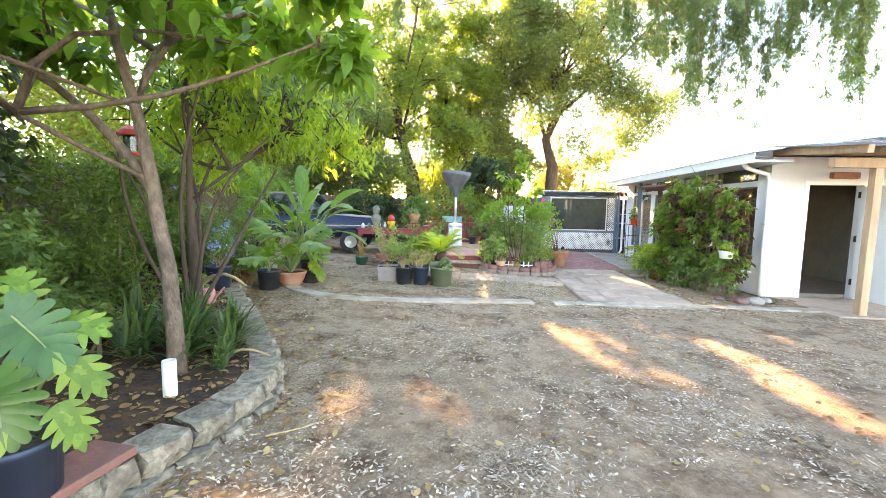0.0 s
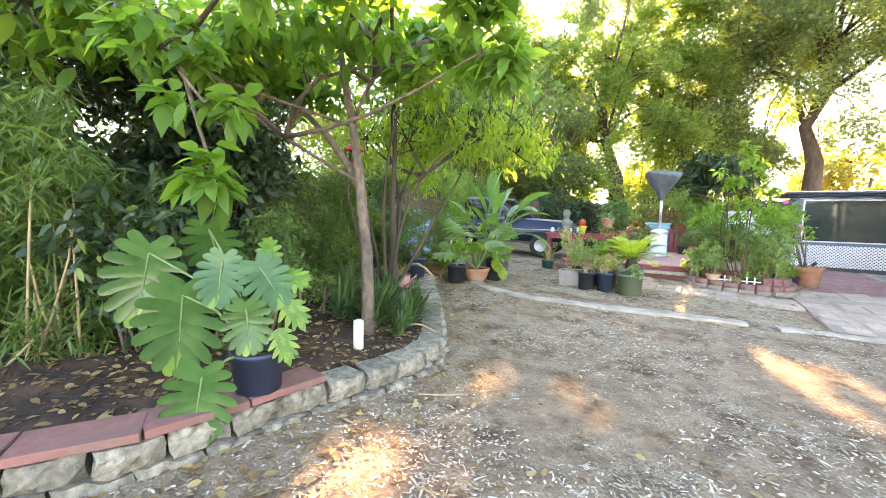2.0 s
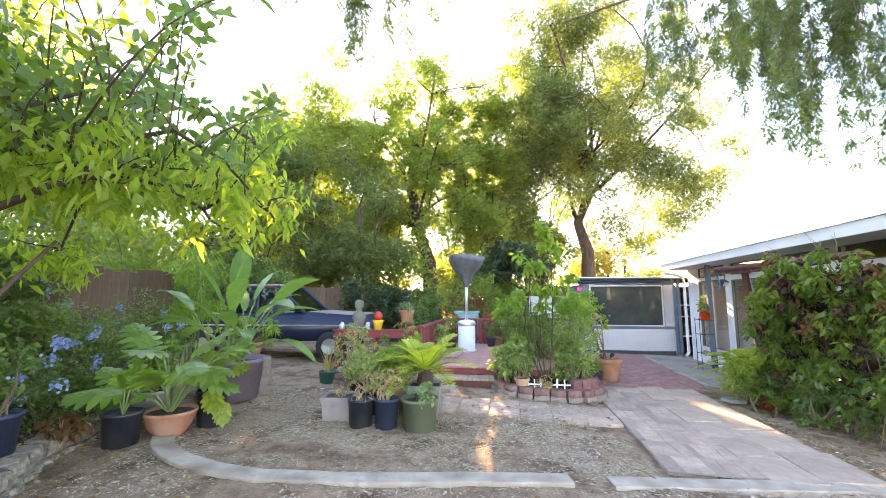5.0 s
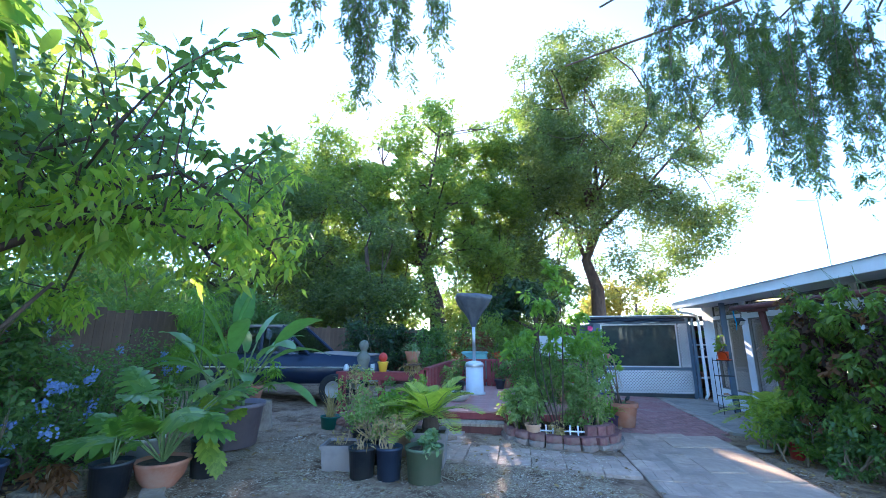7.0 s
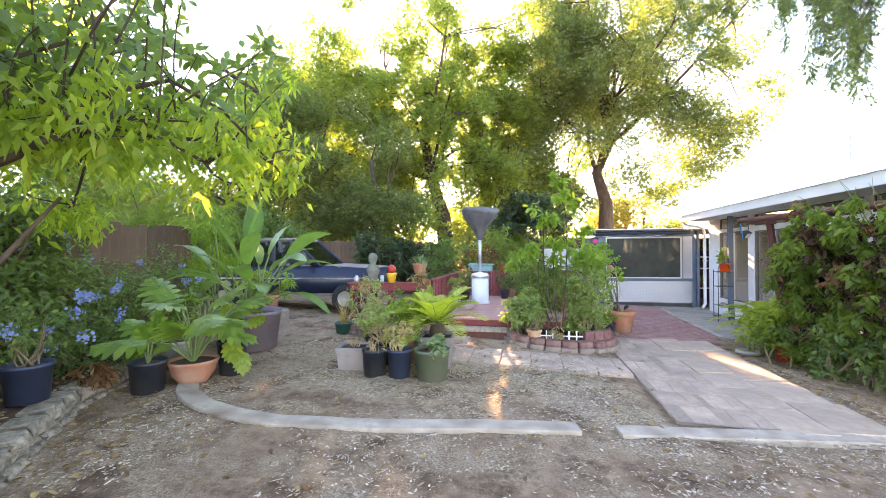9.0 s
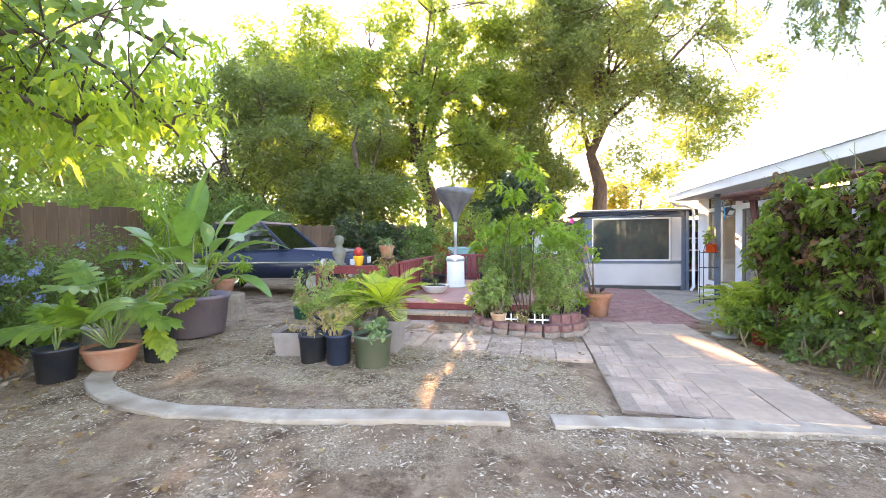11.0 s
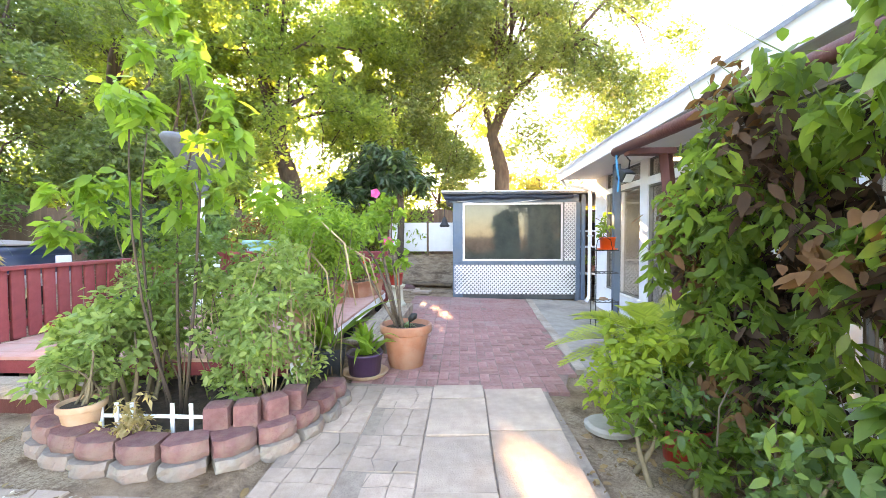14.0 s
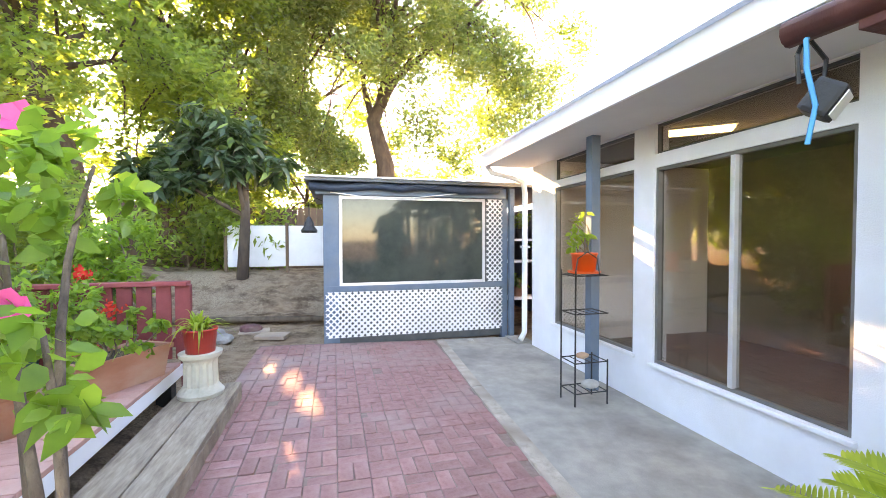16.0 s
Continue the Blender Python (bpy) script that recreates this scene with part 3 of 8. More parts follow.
def planting_bed():
    """The raised soil behind the retaining wall."""
    xs, ys = np.arange(-9, -1.6, 0.12), np.arange(-2.4, 6.9, 0.12)
    idx, verts, f = {}, [], []
    for j, y in enumerate(ys):
        for i, x in enumerate(xs):
            s = bed_side(x, y)
            if s > 0.02:
                idx[i, j] = len(verts)
                verts.append((x, y, gz(x) + 0.135 + min(0.10, 0.05 * s) + 2.2 * lump(x + 5, y) * min(1.0, s)))
    for (i, j) in idx:
        q = [(i, j), (i + 1, j), (i + 1, j + 1), (i, j + 1)]
        if all(k in idx for k in q):
            f.append([idx[k] for k in q])
    tagged(raw_mesh("planting_bed", verts, f, BEDSOIL_SHADED, None, "raised planting bed of soil darkened for canopy shade, under fallen leaves"), category="soil", kind="structure")


planting_bed()


def bed_z(x, y):
    s = bed_side(x, y)
    return gz(x) + (0.135 + min(0.10, 0.05 * s) if s > 0 else 0.0)


# ---- house ----
HX, HY0, HY1, EAVE = 5.55, 8.5, 15.92, 2.37
WIN = [(8.86, 10.3, 0.22, 1.98), (10.42, 11.86, 0.2, 1.96), (12.09, 13.57, 0.2, 1.97), (13.83, 15.3, 0.22, 2.0)]


def house():
    wall = bmesh.new()
    ys = [HY0] + [v for w in WIN for v in w[:2]] + [HY1]
    for a, b in zip(ys[::2], ys[1::2]):
        box(wall, HX, a, -0.35, HX + 0.15, b, 2.62)
    for y0, y1, z0, z1 in WIN:
        box(wall, HX, y0, -0.35, HX + 0.15, y1, z0)
        box(wall, HX, y0, z1, HX + 0.15, y1, 2.09)
        box(wall, HX, y0, 2.36, HX + 0.15, y1, 2.62)
    struct("wall_west", wall, STUCCO, "white painted house wall with wide sliding windows")
    south = bmesh.new()
    for a, b, c, d in ((HX + 0.15, 6.27, -0.35, 2.62), (6.27, 7.27, 2.0, 2.62), (7.27, 7.75, -0.35, 2.62), (7.75, 9.2, -0.35, 0.15), (7.75, 9.2, 2.0, 2.62), (9.2, 12.0, -0.35, 2.62)):
        box(south, a, HY0, c, b, HY0 + 0.15, d)
    struct("wall_south", south, STUCCO, "white stucco house wall with an open doorway")
    back = bmesh.new()
    box(back, HX + 0.15, HY1 - 0.15, -0.35, 12, HY1, 2.62)
    struct("wall_north", back, STUCCO, "white house end wall")
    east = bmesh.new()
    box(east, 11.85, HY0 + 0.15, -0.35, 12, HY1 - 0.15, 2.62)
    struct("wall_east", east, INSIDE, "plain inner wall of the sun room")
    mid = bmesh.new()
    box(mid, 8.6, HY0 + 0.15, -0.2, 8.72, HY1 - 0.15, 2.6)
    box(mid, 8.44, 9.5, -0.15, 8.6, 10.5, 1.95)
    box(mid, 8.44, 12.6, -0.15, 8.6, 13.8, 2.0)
    struct("wall_inner", mid, INSIDE, "tan inner wall of the sun room, darkened to look dim")
    fl = bmesh.new()
    box(fl, HX + 0.15, HY0 + 0.15, -0.3, 11.85, HY1 - 0.15, -0.18)
    struct("floor_house", fl, INFLOOR, "brown floor inside the house")
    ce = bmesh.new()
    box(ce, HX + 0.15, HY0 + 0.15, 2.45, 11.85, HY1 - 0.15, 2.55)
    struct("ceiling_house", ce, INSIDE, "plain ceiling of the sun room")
    lamp = thing("ceiling_light", "warm fluorescent tube light on the sun room ceiling", "lamp", (7.0, 13.4, 2.38))
    part("tray", boxed(-0.12, -0.65, 0.03, 0.12, 0.65, 0.07, 0.006), WHITE, lamp)
    glow = bpy.data.materials.new("warm_tube")
    glow.use_nodes = True
    gp = glow.node_tree.nodes["Principled BSDF"]
    gp.inputs["Emission Color"].default_value, gp.inputs["Emission Strength"].default_value = (1.0, 0.72, 0.35, 1), 1.3
    bm = bmesh.new()
    for gx in (-0.06, 0.06):
        tube(bm, [(gx, -0.6, 0.0), (gx, 0.6, 0.0)], 0.022, 10)
    part("tube", bm, glow, lamp, "glowing warm tubes")
    # window units: frame, two panes and a meeting stile each, with a fixed light above
    for i, (y0, y1, z0, z1) in enumerate(WIN):
        w = tagged(thing("window_%d" % (i + 1), "wide aluminium sliding window with dark glass in a white wall", "window"), kind="structure")
        fr = bmesh.new()
        x0, x1 = HX + 0.02, HX + 0.08
        for a, b, c, d in ((y0, y1, z0, z0 + 0.028), (y0, y1, z1 - 0.028, z1), (y0, y0 + 0.028, z0 + 0.028, z1 - 0.028), (y1 - 0.028, y1, z0 + 0.028, z1 - 0.028)):
            box(fr, x0, a, c, x1, b, d)
        part("window_frame", fr, WINFRAME, w, "thin dull bronze frame")
        ym = (y0 + y1) / 2
        part("meeting_stile", boxed(x0 - 0.012, ym - 0.019, z0 + 0.028, x1 - 0.004, ym + 0.019, z1 - 0.028, 0.004), ALU, w)
        for a, b, xo in ((y0 + 0.028, ym - 0.019, 0.045), (ym + 0.019, y1 - 0.028, 0.06)):
            p = part("pane", boxed(HX + xo, a, z0 + 0.028, HX + xo + 0.005, b, z1 - 0.028), GLASS, w)
            p.visible_shadow = False
        part("window_sill", boxed(HX - 0.035, y0 - 0.03, z0 - 0.035, HX + 0.02, y1 + 0.03, z0 - 0.002, 0.006), WHITE, w)
        p = part("transom_pane", boxed(HX + 0.05, y0, 2.09, HX + 0.056, y1, 2.36), GLASS, w, "long fixed pane under the eave")
        p.visible_shadow = False
        tr = bmesh.new()
        for a, b, c, d in ((y0, y1, 2.09, 2.11), (y0, y1, 2.34, 2.36), (y0, y0 + 0.02, 2.11, 2.34), (y1 - 0.02, y1, 2.11, 2.34)):
            box(tr, HX + 0.03, a, c, HX + 0.07, b, d)
        part("transom_frame", tr, DARKTRIM, w)
    # south window beside the door
    w = tagged(thing("window_5", "dark window beside the open door", "window"), kind="structure")
    fr = bmesh.new()
    for a, b, c, d in ((7.75, 9.2, 0.15, 0.2), (7.75, 9.2, 1.95, 2.0), (7.75, 7.8, 0.2, 1.95), (9.15, 9.2, 0.2, 1.95)):
        box(fr, a, HY0 + 0.02, c, b, HY0 + 0.08, d)
    part("window_frame", fr, ALU, w)
    part("pane", boxed(7.8, HY0 + 0.05, 0.2, 9.15, HY0 + 0.056, 1.95), GLASS, w).visible_shadow = False
    # open door leaf and its casing
    d = tagged(thing("door_1", "white house door standing open on a brown room", "door"), kind="structure")
    cas = bmesh.new()
    for a, b, c, e in ((6.19, 6.27, -0.24, 2.08), (7.27, 7.35, -0.24, 2.08), (6.27, 7.27, 2.0, 2.08)):
        box(cas, a, HY0 - 0.02, c, b, HY0 - 0.002, e)
    part("door_casing", cas, WHITE, d)
    part("door_leaf", boxed(7.2, HY0 - 0.75, -0.2, 7.245, HY0 - 0.03, 1.97, 0.006), WHITE, d)
    for z in (0.05, 0.9, 1.75):
        part("hinge", boxed(7.17, HY0 - 0.05, z, 7.2, HY0 - 0.02, z + 0.12, 0.003), IRON, d, "black strap hinge")
    part("inner_jamb", boxed(6.3, HY0 + 0.2, -0.18, 6.36, HY0 + 0.95, 1.98, 0.004), BROWNRED, d, "dark red inner door edge")
    # roof: eave board, soffit, shingled slope
    x0 = 4.8
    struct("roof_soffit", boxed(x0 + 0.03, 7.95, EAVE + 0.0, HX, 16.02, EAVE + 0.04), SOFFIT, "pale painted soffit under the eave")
    struct("roof_fascia", boxed(x0, 7.9, EAVE - 0.02, x0 + 0.03, 16.05, EAVE + 0.16, 0.004), WHITE, "white eave board")
    roof = bmesh.new()
    rise = 0.13
    vs = [roof.verts.new(v) for v in ((x0 - 0.05, 7.85, EAVE + 0.165), (x0 - 0.05, 16.1, EAVE + 0.165), (8.6, 16.1, EAVE + 0.165 + rise * 3.85), (8.6, 7.85, EAVE + 0.165 + rise * 3.85), (12.4, 16.1, EAVE + 0.165), (12.4, 7.85, EAVE + 0.165))]
    roof.faces.new((vs[0], vs[3], vs[2], vs[1]))
    roof.faces.new((vs[3], vs[5], vs[4], vs[2]))
    bmesh.ops.solidify(roof, geom=roof.faces[:], thickness=0.03)
    struct("roof", roof, SHINGLE, "shallow roof of pale grey shingles")
    gab = bmesh.new()
    for y in (HY0, HY1 - 0.12):
        v = [gab.verts.new(q) for q in ((x0 + 0.1, y, 2.53), (12.2, y, 2.53), (8.6, y, 2.93))]
        v2 = [gab.verts.new(q) for q in ((x0 + 0.1, y + 0.12, 2.53), (12.2, y + 0.12, 2.53), (8.6, y + 0.12, 2.93))]
        gab.faces.new(v)
        gab.faces.new(v2[::-1])
        for k in range(3):
            gab.faces.new((v[k], v2[k], v2[(k + 1) % 3], v[(k + 1) % 3]))
    struct("wall_gable", gab, STUCCO, "white gable end")


house()


# ---- screened lean-to beside the house ----
def lattice(name, x0, x1, z0, z1, y, parent, step=0.088):
    """A sheet of diagonal white slats in two layers, trimmed to a rectangle."""
    bm = bmesh.new()
    hw, w, h = 0.0145, x1 - x0, z1 - z0
    for sgn, yy in ((1, 0.0), (-1, 0.007)):
        k = -h
        while k < w:
            pts = []
            lo, hi = max(k, 0.0), min(k + h, w)
            if hi - lo > 0.015:
                a, b = (lo, lo - k), (hi, hi - k)
                if sgn < 0:
                    a, b = (a[0], h - a[1]), (b[0], h - b[1])
                dx = hw * 1.414
                pts = [(max(0, min(w, a[0] - dx)), a[1]), (max(0, min(w, a[0] + dx)), a[1]), (max(0, min(w, b[0] + dx)), b[1]), (max(0, min(w, b[0] - dx)), b[1])]
                f = [bm.verts.new((x0 + p, y - 0.006 + yy, z0 + q)) for p, q in pts]
                g = [bm.verts.new((x0 + p, y + yy, z0 + q)) for p, q in pts]
                try:
                    bm.faces.new(f)
                    bm.faces.new(g[::-1])
                    for i in range(4):
                        bm.faces.new((f[i], g[i], g[(i + 1) % 4], f[(i + 1) % 4]))
                except ValueError:
                    pass
            k += step
    return part(name, bm, WHITE, parent, "white diagonal lattice")


def screen_room():
    t = thing("garden_shed", "blue-grey lean-to shed with a wide dark window and white lattice", "shed")
    y = 16.5
    x0, x1 = 2.62, 5.34
    part("sill_board", boxed(x0, y - 0.03, 0.58, x1, y + 0.06, 0.66, 0.006), BLUE, t)
    part("header_beam", boxed(x0 - 0.12, y - 0.07, 1.96, x1 + 0.02, y + 0.08, 2.12, 0.008), BLUE, t)
    part("corner_post", boxed(x0 - 0.02, y - 0.02, -0.2, x0 + 0.2, y + 0.12, 1.96, 0.008), BLUE, t)
    part("corner_post", boxed(x1 - 0.03, y - 0.02, -0.28, x1 + 0.07, y + 0.1, 1.96, 0.008), BLUE, t)
    part("lower_panel", boxed(x0 + 0.2, y + 0.03, -0.2, x1 - 0.03, y + 0.06, 0.58), DARKTRIM, t)
    part("side_panel", boxed(5.02, y + 0.03, 0.66, x1 - 0.03, y + 0.06, 1.96), DARKTRIM, t)
    lattice("lattice", x0 + 0.0, x1 - 0.02, -0.08, 0.575, y - 0.028, t)
    lattice("lattice", 5.04, x1 - 0.02, 0.67, 1.95, y - 0.028, t)
    fr = bmesh.new()
    for a, b, c, d in ((2.82, 5.03, 0.66, 0.70), (2.82, 5.03, 1.91, 1.955), (2.82, 2.86, 0.70, 1.91), (4.99, 5.03, 0.70, 1.91)):
        box(fr, a, y - 0.01, c, b, y + 0.03, d)
    part("window_frame", fr, ALU, t, "thin grey metal window frame")
    part("pane", boxed(2.86, y + 0.01, 0.70, 4.99, y + 0.015, 1.91), GLASS_SMOKE, t, "dark dusty pane").visible_shadow = False
    part("side_wall", boxed(x0, y + 0.13, -0.2, x0 + 0.04, 20.0, 2.0), BLUE, t)
    part("side_wall", boxed(7.0, y + 0.1, -0.3, 7.04, 20.0, 2.0), BLUE, t)
    part("back_wall", boxed(x0, 20.0, -0.3, 7.04, 20.05, 2.0), FENCEWOOD, t)
    roof = bmesh.new()
    box(roof, x0 - 0.25, y - 0.25, 2.13, 7.1, 20.2, 2.17, Matrix.Translation((0, 0, 0)))
    part("roof", roof, DARKTRIM, t, "flat dark roof")
    part("roof_edge", boxed(x0 - 0.27, y - 0.28, 2.175, 5.6, y - 0.2, 2.2, 0.004), ALU, t, "bent metal roof edge")
    cb = bmesh.new()
    tube(cb, [(2.7, y - 0.09, 1.99), (3.2, y - 0.1, 1.93), (3.9, y - 0.1, 1.94), (4.6, y - 0.1, 2.02), (5.3, y - 0.1, 2.12)], 0.008, 5)
    part("cable", cb, PVC, t, "thin pale sagging cable")
    aw = bmesh.new()
    rng = np.random.default_rng(77)
    tube(aw, [(x0 - 0.2 + 0.31 * k, y - 0.13 + 0.012 * rng.normal(), 2.08 + 0.018 * rng.normal()) for k in range(10)], [0.055 + 0.012 * rng.random() for k in range(10)], 10)
    part("awning_roll", aw, surf("navy_tarp", (0.012, 0.022, 0.045), (0.03, 0.05, 0.085), 9, 0.6, 0.6, 18), t, "rolled-up dark blue tarpaulin along the eave", True)
    # open side bay with shelves between shed and house
    part("bay_post", boxed(5.42, 16.42, -0.28, 5.5, 16.5, 2.12, 0.005), BLUE, t)
    for z in (0.35, 0.95, 1.3):
        part("shelf", boxed(5.42, 16.52, z, 6.6, 16.85, z + 0.035, 0.004), WHITE, t)
    part("threshold", boxed(5.35, 16.0, -0.24, 5.62, 16.45, -0.2, 0.004), CONCRETE, t)
    return t


screen_room()

# ---- trees ----
def back_trees():
    tree("oak_tree", "large evergreen oak with a dark leaning trunk and open crown", (4.5, 26.0, gz(4.5)),
         [(0, 0, 0, 0.46), (0.1, 0, 2.5, 0.38), (0.15, 0, 4.3, 0.34), (-0.3, 0.2, 6.0, 0.26), (0.4, 0.1, 7.5, 0.2), (0.2, 0, 9.5, 0.13), (0.3, 0, 12, 0.08)],
         heap((5.0, 26.0, 11.8), (7.7, 4.2, 7.8), 120, 1.15, 5, -0.9) + [(9.2, 25.5, 6.2, 1.3), (10.4, 26, 7.6, 1.4), (1.6, 25.5, 5.6, 1.4), (8.4, 25, 5.2, 1.1), (0.2, 25.5, 7.0, 1.5), (2.6, 25.0, 4.6, 1.0), (6.6, 25.2, 6.0, 1.1), (6.5, 25.0, 4.7, 1.0), (7.7, 25.4, 4.5, 0.9), (3.2, 25.0, 3.9, 0.9), (5.6, 24.6, 5.3, 1.0), (2.0, 24.8, 3.4, 0.8)], 150000, 0.17, L_OAK, BARKDARK, 11, 0.42, twigs=160)
    tree("broadleaf_tree", "tall yellow-green tree with a thick forked trunk, lit from behind", (-3.4, 22.5, gz(-3.6)),
         [(0, 0, 0, 0.50), (-0.1, 0, 2.0, 0.40), (-0.2, 0, 3.2, 0.36), (-0.8, 0, 5.2, 0.22), (-1.2, 0, 7.0, 0.16), (-0.8, 0, 9.0, 0.1)],
         heap((-3.2, 22.5, 8.4), (5.4, 3.0, 5.8), 84, 0.95, 8, -0.95), 66000, 0.165, L_TREE, BARKDARK, 12, 0.42, twigs=150)
    tree("broadleaf_tree", "tall slender tree with sparse light foliage", (-10.0, 22.0, gz(-9)),
         [(0, 0, 0, 0.3), (0.1, 0, 3, 0.24), (-0.1, 0, 6, 0.18), (0.2, 0, 9, 0.1), (0.1, 0, 12, 0.05)],
         heap((-9.2, 22.0, 7.6), (4.6, 2.8, 6.8), 66, 1.0, 9, -0.95), 56000, 0.165, L_TREE, BARKDARK, 13, 0.4)
    tree("broadleaf_tree", "dark green tree standing behind the back fence", (-5.6, 18.0, gz(-6)),
         [(0, 0, 0, 0.2), (0.05, 0, 1.6, 0.16), (0.2, 0, 3.2, 0.12), (0, 0, 5, 0.07)],
         heap((-6.1, 18.2, 4.6), (2.7, 1.8, 3.0), 26, 0.8, 10, -0.95), 26000, 0.14, L_OAK, BARKDARK, 14, 0.42)
    tree("broadleaf_tree", "dark green tree standing behind the back fence", (-10.8, 17.4, gz(-9)),
         [(0, 0, 0, 0.22), (0.1, 0, 2, 0.17), (0.0, 0, 4.4, 0.1), (0.1, 0, 6, 0.06)],
         heap((-10.8, 17.6, 5.0), (3.3, 2.2, 4.0), 30, 1.1, 15, -0.95), 40000, 0.155, L_OAK, BARKDARK, 15, 0.42)
    tree("loquat_tree", "rounded loquat tree with large dark glossy leaves", (0.9, 19.6, gz(1)),
         [(0, 0, 0, 0.13), (0.05, 0, 1.0, 0.11), (0.1, 0, 1.9, 0.09), (0.1, 0, 2.6, 0.06)],
         heap((0.25, 19.6, 2.95), (1.7, 1.2, 0.9), 18, 0.6, 16, -0.8), 4200, 0.27, L_DARK, BARKDARK, 16, 0.34, hang=0.25, shape=OVAL, fold=0.2)
    tree("broadleaf_tree", "bushy yellow-green tree beside the oak", (-0.6, 24.5, gz(-0.6)),
         [(0, 0, 0, 0.24), (0.05, 0, 2, 0.18), (-0.1, 0, 4.4, 0.12), (0.1, 0, 7, 0.06)],
         heap((-1.3, 24.5, 7.4), (2.9, 1.8, 5.8), 52, 0.9, 25, -0.95), 42000, 0.16, L_TREE, BARKDARK, 25, 0.42)
    tree("broadleaf_tree", "distant yellow-green tree in the evening sun", (8.5, 40, gz(8)),
         [(0, 0, 0, 0.3), (0, 0, 2, 0.25), (0, 0, 4, 0.12)],
         heap((8.8, 40, 4.0), (6.0, 3, 2.4), 16, 1.4, 17, -0.9), 6500, 0.32, L_YEL, BARKDARK, 17, 0.45)
    tree("broadleaf_tree", "tree of the far wood behind the yard", (-1.0, 31.0, gz(0)),
         [(0, 0, 0, 0.4), (0, 0, 3, 0.3), (0.3, 0, 6, 0.2), (0, 0, 9, 0.1)],
         heap((-0.2, 31.0, 8.0), (6.4, 3, 7.0), 46, 1.1, 18, -0.95), 24000, 0.22, L_TREE, BARKDARK, 18, 0.45)
    tree("broadleaf_tree", "tree of the far wood behind the yard", (-14.5, 27.0, gz(-9)),
         [(0, 0, 0, 0.4), (0, 0, 3, 0.3), (0.3, 0, 6, 0.2), (0, 0, 9, 0.1)],
         heap((-14.0, 27.0, 7.0), (6.0, 3, 6.4), 40, 1.7, 19, -0.95), 50000, 0.24, L_TREE, BARKDARK, 19, 0.45)
    tree("broadleaf_tree", "tree of the far wood beside the yard", (-15.0, 10.0, gz(-9)),
         [(0, 0, 0, 0.4), (0, 0, 3, 0.3), (0.3, 0, 6, 0.2), (0, 0, 8, 0.1)],
         heap((-14.0, 10.0, 5.2), (3.5, 6, 4.6), 30, 1.6, 20, -0.95), 30000, 0.2, L_TREE, BARKDARK, 20, 0.45)


back_trees()


def wood_edge():
    for k, (x, y, rx, rz, zc, n) in enumerate(((-7.6, 26.5, 3.0, 3.2, 3.4, 8000), (-6.9, 24.6, 2.8, 4.8, 7.6, 13000), (-2.2, 27.5, 3.2, 2.8, 3.0, 8000), (1.6, 29.0, 2.8, 4.4, 4.6, 14000), (-12.5, 24.5, 3.0, 3.6, 3.8, 8000), (7.8, 31.0, 2.4, 1.6, 2.0, 4000), (-17.5, 19.5, 3.0, 3.8, 4.2, 8000), (-13.8, 14.2, 2.4, 2.8, 3.0, 8000))):
        tree("broadleaf_tree", "leafy tree at the edge of the wood, lit from behind", (x, y, gz(x)),
             [(0, 0, 0, 0.22), (0.1, 0, 1.5, 0.17), (0, 0, 3, 0.1), (0.1, 0, 4, 0.06)], heap((x, y, zc), (rx, 1.8, rz), 20, 0.85, 240 + k, -0.95), int(n * 1.5), 0.19, (L_TREE, L_OAK, L_TREE, L_YEL)[k % 4] if k != 3 else L_OAK, BARKDARK, 240 + k, 0.42, twigs=40)


wood_edge()


